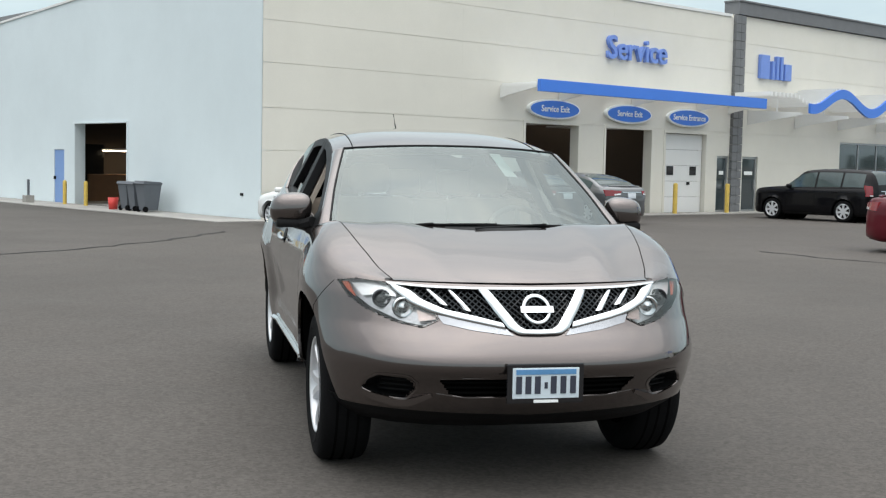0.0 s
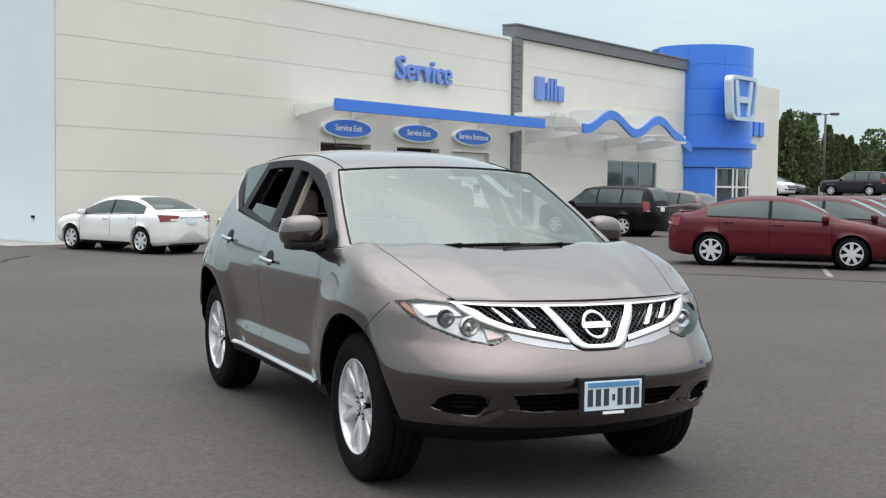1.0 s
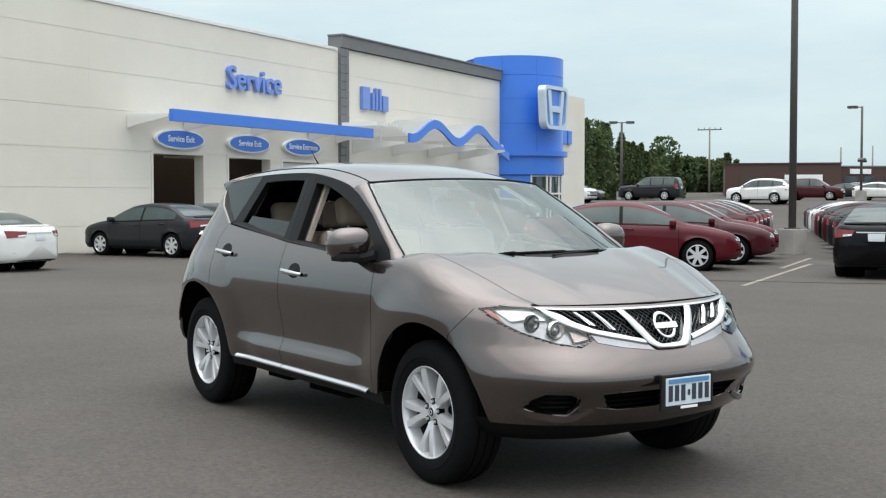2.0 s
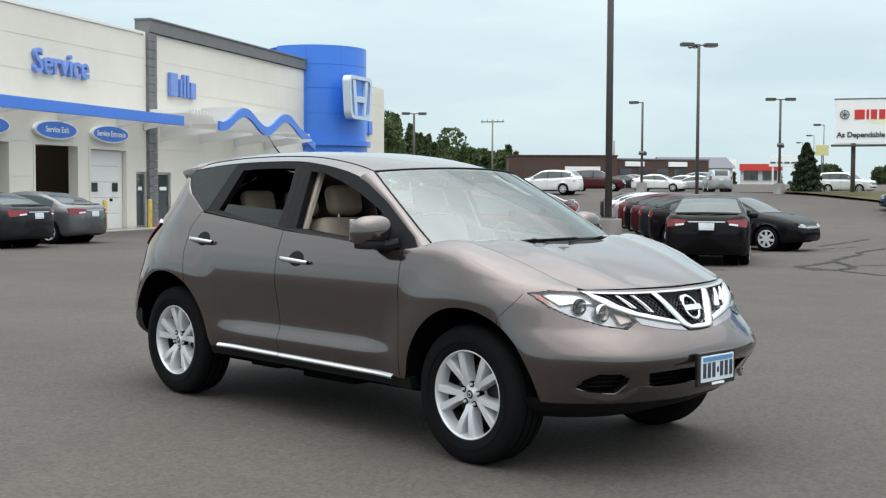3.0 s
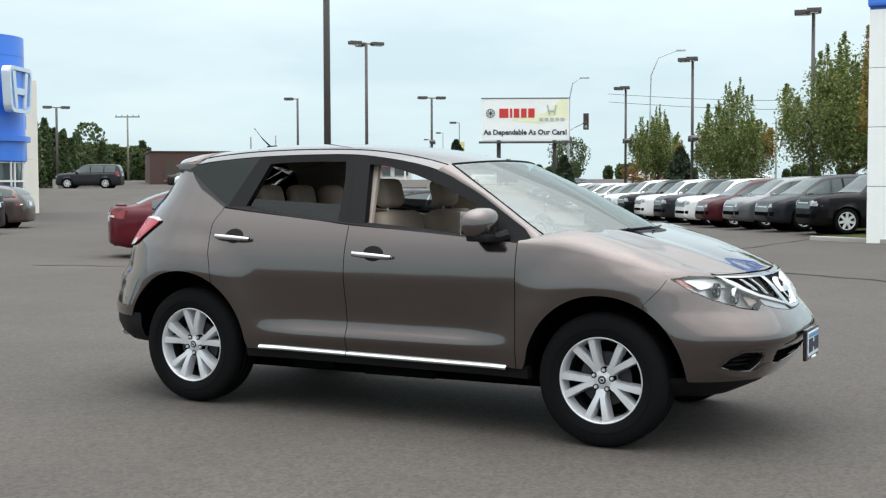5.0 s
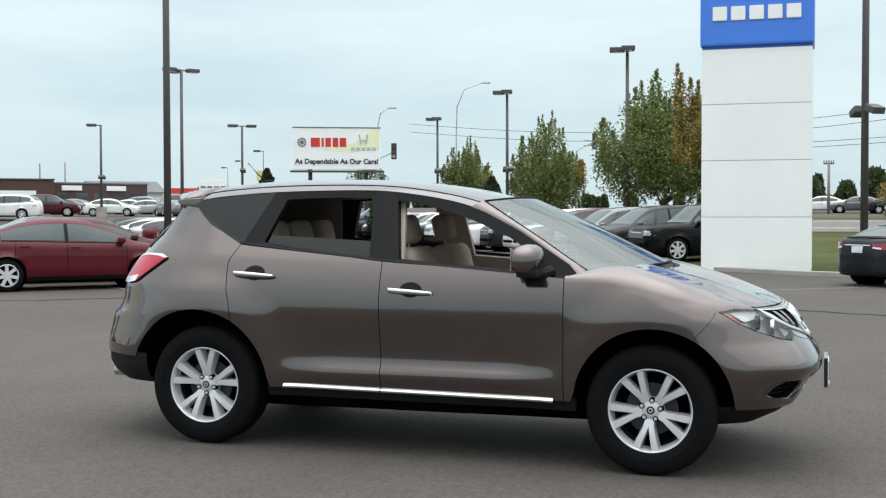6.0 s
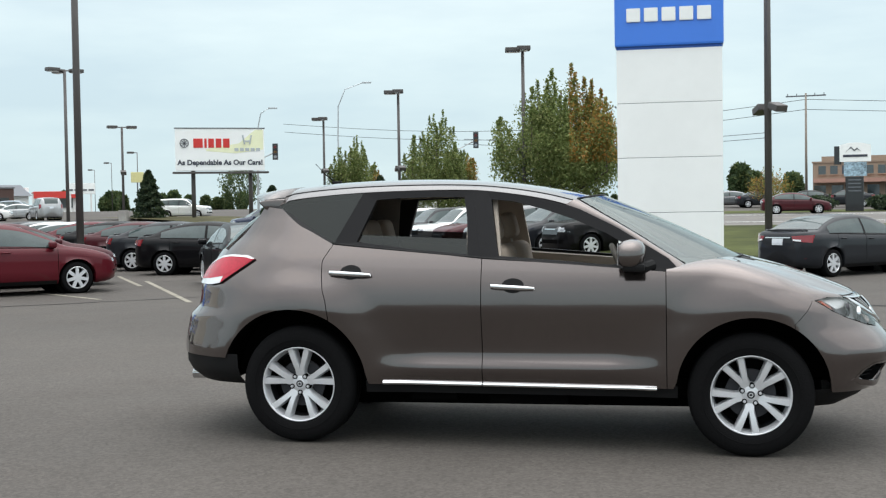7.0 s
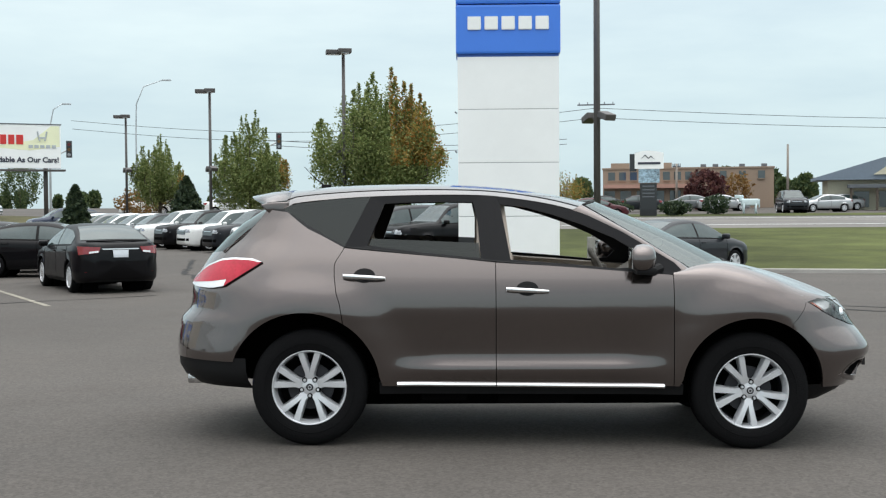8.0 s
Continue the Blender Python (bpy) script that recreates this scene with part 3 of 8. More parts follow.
def build_tower():
    """Round blue entrance tower with panel joints, a lip, a glazed doorway and a framed emblem."""
    T = B @ Matrix.Translation((36.01, 0.27, 0))
    R = 2.38
    t = thing("entrance_tower", T, "round bright blue panelled entrance tower", "tower")
    def arc(r, z0, z1, a0, a1, n=48, thick=0.05):
        rows = []
        for k in range(n + 1):
            a = radians(a0 + (a1 - a0) * k / n)
            c, s = math.cos(a), math.sin(a)
            rows.append([(r * c, r * s, z0), (r * c, r * s, z1), ((r - thick) * c, (r - thick) * s, z1), ((r - thick) * c, (r - thick) * s, z0)])
        return grid(rows, close=True)
    bands = [(3.62, 4.92), (4.92, 6.1), (6.1, 7.2), (7.2, 8.1)]
    for z0, z1 in bands:
        for k in range(6):
            a0 = 150 + k * 40
            part("panel", arc(R, z0 + 0.008, z1 - 0.008, a0 + 0.15, a0 + 39.85, 14, 0.06), M_BLUE, t, smooth=False)
    part("core", arc(R - 0.03, 2.5, 8.05, 0, 360, 64, 0.15), M_BLUEDARK, t)
    bm = bmesh.new()
    add_lathe(bm, [(0.0, 8.0), (R - 0.02, 8.0), (R - 0.02, 8.02), (0.0, 8.02)], 48, "z")
    part("cap", bm, M_BLUEDARK, t)
    part("lip", arc(R + 0.22, 3.42, 3.66, 150, 390, 60, 0.4), M_BLUE, t, "projecting blue rim")
    part("base_drum", arc(R + 0.05, 2.55, 3.42, 150, 390, 60, 0.3), M_BLUE, t)
    part("base_panel", arc(R - 0.05, 0, 2.55, 150, 223, 30, 0.1), M_BLUE, t)
    part("doorway_glass", arc(R - 0.1, 0.05, 2.55, 223, 345, 30, 0.03), M_WINDOWPANE, t, "dark curved entrance glazing")
    for a in (224, 246, 252, 272, 300, 345):
        c, s = math.cos(radians(a)), math.sin(radians(a))
        bm = bmesh.new()
        add_tube(bm, [((R - 0.07) * c, (R - 0.07) * s, 0), ((R - 0.07) * c, (R - 0.07) * s, 2.55)], 0.05, 6)
        part("mullion", bm, M_WHITE, t)
    for z in (0.1, 1.65, 2.5):
        part("transom", arc(R - 0.04, z - 0.04, z + 0.04, 223, 345, 30, 0.06), M_WHITE, t)
    # emblem: a rounded chrome frame with an H-like mark
    em = thing("emblem", T @ Matrix.Translation((-1.55, -2.72, 5.62)) @ Matrix.Rotation(radians(-4), 4, "Z"), "chrome framed badge mounted on the blue tower", "emblem")
    def rr(w, h, r, n=6):
        out = []
        for cx, cz, a0 in ((w - r, h - r, 0), (-w + r, h - r, 90), (-w + r, -h + r, 180), (w - r, -h + r, 270)):
            for k in range(n + 1):
                a = radians(a0 + 90 * k / n)
                x = cx + r * math.cos(a)
                z = cz + r * math.sin(a)
                out.append((x * (1 - 0.09 * (1 - z / h)), z))
        return out
    outer, inner = rr(1.3, 1.0, 0.36), rr(1.12, 0.83, 0.26)
    bm = bmesh.new()
    rows = []
    for (x, z), (p, q) in zip(outer + outer[:1], inner + inner[:1]):
        rows.append([(x, 0.25, z), (x, -0.12, z), (p, -0.12, q), (p, 0.25, q)])
    add_grid(bm, rows, close=True)
    part("frame", bm, M_PALECHROME, em)
    bm = bmesh.new()
    add_prism(bm, inner, 0.0, 0.2, lambda u, v, d: (u, d, v))
    part("back", bm, M_BLUE, em)
    for sx in (-1, 1):
        bm = bmesh.new()
        add_prism(bm, [(sx * 0.32, -0.8), (sx * 0.6, -0.8), (sx * 0.88, 0.8), (sx * 0.55, 0.8)], -0.1, 0.05, lambda u, v, d: (u, d, v))
        part("upright", bm, M_PALECHROME, em)
    bm = bmesh.new()
    add_prism(bm, [(-0.45, -0.2), (0.45, -0.2), (0.5, 0.08), (-0.5, 0.08)], -0.1, 0.05, lambda u, v, d: (u, d, v))
    part("crossbar", bm, M_PALECHROME, em)
    sg = thing("brand_sign", B @ Matrix.Translation((41.0, -0.1, 4.65)), "blue raised bars of a brand name on the wall", "sign")
    for k in range(5):
        bm = bmesh.new()
        add_box(bm, (-1.5 + k * 0.75, 0, 0), (0.56, 0.14, 0.72), None, 0.04)
        part("bar", bm, M_BLUE, sg)
    w = thing("window_2", B, "glazed front beside the entrance tower", "window", kind="structure")
    bm = bmesh.new()
    slab(bm, 38.6, 40.6, -0.045, -0.025, 0.1, 2.5)
    part("pane", bm, M_WINDOWPANE, w)
    bm = bmesh.new()
    frame_ring(bm, 38.5, 40.7, 0.02, 2.58, -0.07, -0.02, 0.08, True)
    part("window_frame", bm, M_ALU, w)


def build_side_yard():
    """Bay, door, bins, bollards and lamp at the pale side wall."""
    bm = bmesh.new()
    for d0, d1, z0, z1 in ((7.04, 7.09, -0.1, 2.54), (10.53, 10.57, -0.1, 2.54), (7.04, 10.57, 2.50, 2.54)):
        slab(bm, -0.03, 0.30, d0, d1, z0, z1)
    structure("trim_bay_side", bm, M_WHITEWALL, "white frame round the open side bay", "trim")
    door = thing("door_6", B, "blue steel side door", "door", kind="structure")
    bm = bmesh.new()
    slab(bm, 0.02, 0.08, 11.36, 12.09, -0.1, 1.69, 0.01)
    part("leaf", bm, M_STEELBLUE, door)
    bm = bmesh.new()
    slab(bm, -0.05, 0.02, 12.0, 12.04, 0.75, 0.85, 0.005)
    part("handle", bm, M_BLACK, door)
    lamp = thing("strip_light", B, "lit fluorescent tube light in the side bay", "ceiling light")
    bm = bmesh.new()
    slab(bm, 2.1, 3.9, 12.9, 13.0, 1.69, 1.72)
    part("tube", bm, material("lit_tube", (1.0, 0.82, 0.55), 0.5, emit=14.0), lamp)
    bm = bmesh.new()
    slab(bm, 2.05, 3.95, 12.85, 13.05, 1.72, 1.78)
    part("housing", bm, M_WHITE, lamp)
    for s0 in (9.0, 13.0, 17.0):
        hl = thing("hall_light", B, "lit fluorescent fitting under the hall ceiling", "ceiling light", "hall lights")
        bm = bmesh.new()
        slab(bm, s0, s0 + 0.2, 4.0, 9.0, 4.40, 4.46)
        part("tube", bm, material("hall_tube", (1.0, 0.9, 0.75), 0.5, emit=4.0), hl)
        bm = bmesh.new()
        slab(bm, s0 - 0.06, s0 + 0.26, 3.9, 9.1, 4.46, 4.54)
        part("housing", bm, M_WHITE, hl)
    bench = thing("tool_cabinet", B @ Matrix.Translation((2.1, 13.2, 0.012)), "brown cabinet with shelves inside the bay", "cabinet")
    part("body", box((0.2, 0, 0.45), (1.5, 0.6, 0.9), None, 0.02), material("wood_brown", (0.28, 0.16, 0.09), 0.7), bench)
    part("upper", box((-0.35, 0.05, 1.3), (0.8, 0.5, 1.2), None, 0.02), M_BLACK, bench)
    bm = bmesh.new()
    slab(bm, -0.035, 0.0, 0.82, 0.93, 0.58, 0.65, 0.01)
    ob = structure("outlet_box", bm, M_BLACK, "small dark outlet box on the wall", "outlet")
    # the walk in front of the side wall, with a kerb
    bm = bmesh.new()
    slab(bm, -1.6, -0.02, -0.6, 20.0, -0.3, 0.02)
    structure("pavement", bm, M_CONC, "concrete walk with a kerb along the building", "pavement")
    bm = bmesh.new()
    slab(bm, 5.5, 33.0, -1.15, -0.16, -0.3, 0.03, 0.01)
    structure("pavement_front", bm, M_CONC, "narrow concrete apron along the front wall", "pavement")


def bollard(m, h=1.0, r=0.075):
    t = thing("bollard", m, "yellow painted steel bollard standing by a bay", "bollard", "bollards")
    bm = bmesh.new()
    add_lathe(bm, [(r, 0), (r, h - 0.06), (r * 0.8, h - 0.02), (0.0, h)], 14, "z")
    part("post", bm, M_YELLOW, t, smooth=True)
    return t


def wheelie_bin(m, mat):
    t = thing("wheelie_bin", m, "grey plastic wheeled bin with a hinged lid", "bin", "bins")
    bm = bmesh.new()
    rows = []
    for z, w, d in ((0.06, 0.22, 0.24), (0.5, 0.26, 0.29), (0.95, 0.3, 0.34), (1.0, 0.32, 0.36)):
        rows.append([(-w, -d, z), (w, -d, z), (w, d, z), (-w, d, z)])
    add_grid(bm, rows, close=True)
    bm.faces.new(list(bm.verts)[:4])
    part("body", bm, mat, t)
    bm = bmesh.new()
    add_prism(bm, [(-0.38, 1.0), (0.40, 1.0), (0.34, 1.1), (-0.3, 1.06)], -0.33, 0.33, lambda u, v, d: (d, u, v))
    part("lid", bm, mat, t)
    for s in (-1, 1):
        bm = bmesh.new()
        add_lathe(bm, [(0.0, 0.0), (0.1, 0.0), (0.1, 0.05), (0.0, 0.05)], 14, "x", (s * 0.24 - 0.025, 0.25, 0.1))
        part("wheel", bm, M_TYRE, t)
    return t


build_front_wall()
build_side_wall()
build_shell()
build_front_openings()
build_canopy()
oval_sign(9.8 + 0.5, "Service Exit")
oval_sign(13.75, "Service Exit")
oval_sign(16.85, "Service Entrance")
wall_letters()
build_tower()
build_side_yard()
for s, d in ((15.45, -0.75), (18.3, -0.75)):
    bollard(B @ Matrix.Translation((s, d, 0.03)))
for s, d in ((-0.5, 10.2), (-0.4, 8.95)):
    bollard(B @ Matrix.Translation((s, d, 0.02)), 0.74, 0.06)
wheelie_bin(B @ pose(-0.6, 5.75, 0.02, 0, 0, 95) @ Matrix.Diagonal((0.72, 0.72, 0.74, 1)), M_GREY)
wheelie_bin(B @ pose(-0.62, 5.2, 0.02, 0, 0, 88) @ Matrix.Diagonal((0.72, 0.72, 0.74, 1)), M_GREY)
wheelie_bin(B @ pose(-0.66, 4.55, 0.02, 0, 0, 92) @ Matrix.Diagonal((0.78, 0.78, 0.77, 1)), M_GREY)
red_can = thing("bucket", B @ Matrix.Translation((-0.8, 6.35, 0.02)) @ Matrix.Scale(0.8, 4), "red plastic can on the walk", "can")
bm = bmesh.new()
add_lathe(bm, [(0.0, 0), (0.15, 0), (0.19, 0.42), (0.17, 0.42), (0.14, 0.05), (0.0, 0.05)], 18, "z")
part("shell", bm, M_REDSIGN, red_can, smooth=True)
ash = thing("ash_stand", B @ Matrix.Translation((-1.0, 11.75, 0.02)) @ Matrix.Diagonal((0.7, 0.7, 0.8, 1)), "concrete planter base with a short post", "ash stand")
part("base", box((0, 0, 0.14), (0.4, 0.4, 0.28), None, 0.03), M_CONC, ash)
part("post", tube([(0, 0, 0.28), (0, 0, 0.9)], 0.06, 10), M_GREY, ash)
# ---------------------------------------------------------------- the subject: a mid-size crossover
# x ahead, y to its left, z up; the surfaces are given for the right side and mirrored
NOSE = [(0.24, 2.048), (0.3, 2.128), (0.36, 2.193), (0.42, 2.238), (0.49, 2.283), (0.54, 2.323), (0.575, 2.344), (0.62, 2.336), (0.68, 2.298), (0.75, 2.242), (0.82, 2.198), (0.88, 2.159), (0.94, 2.096), (0.99, 2.02), (1.1, 1.92)]
TAIL = [(0.28, -2.26), (0.40, -2.34), (0.50, -2.39), (0.64, -2.40), (0.77, -2.39), (0.82, -2.375), (0.87, -2.325), (0.92, -2.315), (1.02, -2.31), (1.10, -2.275), (1.19, -2.22), (1.29, -2.15), (1.35, -2.09), (1.48, -2.02)]
SECTION = [(0.24, 0.855), (0.36, 0.876), (0.42, 0.890), (0.47, 0.908), (0.505, 0.917), (0.53, 0.911), (0.57, 0.893), (0.62, 0.888), (0.70, 0.899), (0.80, 0.918), (0.86, 0.9285), (0.885, 0.9295), (0.95, 0.926), (1.02, 0.916), (1.10, 0.893), (1.20, 0.855), (1.30, 0.808), (1.45, 0.735), (1.6, 0.66)]
SECTION_END = [(0.24, 0.83), (0.36, 0.868), (0.45, 0.889), (0.56, 0.901), (0.64, 0.907), (0.72, 0.914), (0.80, 0.921), (0.86, 0.9285), (0.885, 0.9295), (0.95, 0.926), (1.02, 0.916), (1.10, 0.893), (1.20, 0.855), (1.30, 0.808), (1.45, 0.735), (1.6, 0.66)]
WIDTH = [(-1.8, 0.0), (-1.41, -0.002), (-0.9, 0.0), (0, 0.0), (0.8, 0.0), (1.41, 0.002), (1.8, 0.0)]
SHOULDER = [(-2.35, 1.23), (-1.95, 1.26), (-1.72, 1.540), (-1.565, 1.520), (-1.43, 1.412), (-1.21, 1.285), (-0.7, 1.238), (-0.21, 1.192), (0.35, 1.15), (0.918, 1.103), (1.15, 1.09), (1.35, 1.06), (1.5, 1.02), (1.7, 0.965), (1.9, 0.94), (2.35, 0.93)]
HUB = 1.4125


def squareness(z):
    """How square the plan is at its corners: the bumpers more than the lamps."""
    return lerp_table([(0.3, 3.1), (0.62, 3.1), (0.75, 2.75), (0.93, 2.5), (1.1, 2.3), (1.3, 2.1), (1.6, 2.0)], z)


def flare(x, z):
    """The lip of the wheel arches, proud of the flanks."""
    out = 0.0
    for xc, r, zc in ((1.425, 0.455, 0.375), (-1.445, 0.495, 0.385)):
        d = (math.hypot(x - xc, z - zc) - r) / 0.28
        if d < 1:
            t = 1 - max(d, 0.0)
            out = 0.034 * t * t * (3 - 2 * t)
    return out


def body_pt(s, z, off=0.0):
    """The body's skin: s runs along the side and, past 1.35, round the nose and the tail."""
    k = min(max((abs(s) - 0.52) / 0.48, 0.0), 1.0)
    k = k * k * (3 - 2 * k)
    w = spline_table(SECTION, z) * (1 - k) + spline_table(SECTION_END, z) * k + lerp_table(WIDTH, max(min(s, 1.8), -1.8))
    if abs(s) <= 1.35:
        return (s, -(w + flare(s, z) + off), z)
    a = math.radians(min((abs(s) - 1.35) * 90, 90))
    end = spline_table(NOSE if s > 0 else TAIL, z)
    base = math.copysign(1.35, s)
    ln = abs(end - base)
    n = squareness(z)
    u, v = math.sin(a), max(math.cos(a), 0.0)
    k = (u ** n + v ** n) ** (1 / n)
    u, v = u / k, v / k
    nx, ny = u ** (n - 1) / ln, v ** (n - 1) / w
    k = math.hypot(nx, ny)
    x = base + math.copysign(ln * u + off * nx / k, s)
    return (x, -((w + flare(x, z)) * v + off * ny / k), z)


def s_of_y(y, z):
    """Where along the nose the skin stands at a given half width."""
    n = squareness(z)
    v = max(min(abs(y) / (spline_table(SECTION_END, z) + 0.008), 1), 0)
    return 1.35 + math.degrees(math.atan2(max(1 - v ** n, 0.0) ** (1 / n), v)) / 90


def front_pt(y, z, off=0.0):
    """The nose at a given place across and height."""
    p = body_pt(s_of_y(y, z), z, off)
    return (p[0], math.copysign(p[1], y), z)


def side_glass(x, z, off=0.0):
    """The tumbled-in plane of the side windows."""
    k = x + 0.25
    y = 0.868 - 0.48 * (z - 1.15) - (0.03 if k > 0 else 0.028) * abs(k) ** 1.5
    return (x, -(y + off), z)


GAP = [(0.918, (0.93, -0.842, 1.118)), (1.08, (1.09, -0.80, 1.160)), (1.25, (1.254, -0.764, 1.172)), (1.40, (1.42, -0.742, 1.136)), (1.55, (1.58, -0.715, 1.085)), (1.66, (1.71, -0.685, 1.035)), (1.78, (1.83, -0.655, 0.985)), (1.90, (1.945, -0.615, 0.945))]


def gap_pt(s):
    """The shut line between bonnet and wing."""
    return Vector([spline_table([(a, p[k]) for a, p in GAP], s) for k in range(3)])


SEAM = s_of_y(0.842, 0.925) - 0.004


def lean(s, z):
    """Slants the front shut line from the lamp's tip back to the wheel arch, and bends the rear door's cut."""
    if s < 0:
        w = max(1 - abs(s + 1.215) / 0.3, 0)
        return s + w * lerp_table([(0.60, 0.05), (0.85, 0.022), (0.93, 0.008), (1.0, -0.015), (1.104, -0.03), (1.175, -0.032), (1.20, -0.025), (1.282, 0.028)], z)
    k = max((s - 1.0) / (SEAM - 1.0), 0) if s < SEAM else max(1 - (s - SEAM) / 0.25, 0)
    return s - 0.125 * k * max(min((0.925 - z) / 0.14, 1), 0)


def s_of_x(x, z=0.5):
    if abs(x) <= 1.35:
        return x
    end = spline_table(NOSE if x > 0 else TAIL, z)
    u = min(abs(x - math.copysign(1.35, x)) / abs(end - math.copysign(1.35, x)), 1)
    n = squareness(z)
    return math.copysign(1.35 + math.degrees(math.atan2(u, (1 - u ** n) ** (1 / n))) / 90, x)


def lower_edge(s, top=1.0):
    """The lower edge of the skin, which rises over the wheels."""
    base = lerp_table([(-2.35, 0.565), (-1.9, 0.565), (-1.60, 0.56), (-0.95, 0.405), (0.97, 0.395), (1.55, 0.375), (1.80, 0.375), (2.0, 0.36), (2.35, 0.335)], s)
    if abs(s) < 0.85 or abs(s) > 2.0:
        return base
    xc, r, zc = (1.425, 0.455, 0.375) if s > 0 else (-1.445, 0.495, 0.385)
    out = lambda z: math.hypot(body_pt(lean(s, z), z)[0] - xc, z - zc) > r
    z = min(top, 1.0)
    while z > base and out(z):
        z -= 0.01
    if z <= base:
        return base
    lo, hi = z, z + 0.01
    for _ in range(7):
        m = (lo + hi) / 2
        lo, hi = (lo, m) if out(m) else (m, hi)
    return hi


def flip(rows):
    return [[(p[0], -p[1], p[2]) for p in row] for row in rows]


def shell(outer, inner):
    """A closed panel between an outer and an inner grid of points."""
    bm = bmesh.new()
    add_grid(bm, outer)
    add_grid(bm, inner)
    nr, nc = len(outer), len(outer[0])
    bmesh.ops.remove_doubles(bm, verts=bm.verts[:], dist=1e-5)
    rim = [(0, j) for j in range(nc)] + [(i, nc - 1) for i in range(1, nr)] + [(nr - 1, j) for j in range(nc - 2, -1, -1)] + [(i, 0) for i in range(nr - 2, 0, -1)]
    for (i, j), (k, l) in zip(rim, rim[1:] + rim[:1]):
        q = [outer[i][j], outer[k][l], inner[k][l], inner[i][j]]
        if len({tuple(round(c, 5) for c in p) for p in q}) > 2:
            bm.faces.new([bm.verts.new(p) for p in q])
    return bm


def inside(poly, u, v):
    c = False
    for (a, b), (p, q) in zip(poly, poly[1:] + poly[:1]):
        if (b > v) != (q > v) and u < (p - a) * (v - b) / (q - b) + a:
            c = not c
    return c


def resample(pts, n):
    """n points at even steps along a polyline."""
    d = [0.0]
    for p, q in zip(pts, pts[1:]):
        d.append(d[-1] + math.dist(p, q))
    out = []
    for k in range(n):
        t = d[-1] * k / (n - 1)
        i = max(j for j in range(len(d)) if d[j] <= t + 1e-9)
        i = min(i, len(pts) - 2)
        f = (t - d[i]) / max(d[i + 1] - d[i], 1e-9)
        out.append(tuple(p + (q - p) * f for p, q in zip(pts[i], pts[i + 1])))
    return out


def patch(surface, upper, lower, off, nu=14, nv=5, thick=0.0):
    """A sheet on a surface between two lines; with thick, a solid reaching that far below it."""
    a, b = resample(upper, nu), resample(lower, nu)
    rows, low = [], []
    for j in range(nv):
        f = j / (nv - 1)
        uv = [(p[0] + (q[0] - p[0]) * f, p[1] + (q[1] - p[1]) * f) for p, q in zip(a, b)]
        rows.append([surface(u, v, off) for u, v in uv])
        low.append([surface(u, v, off - thick) for u, v in uv])
    return rows, low


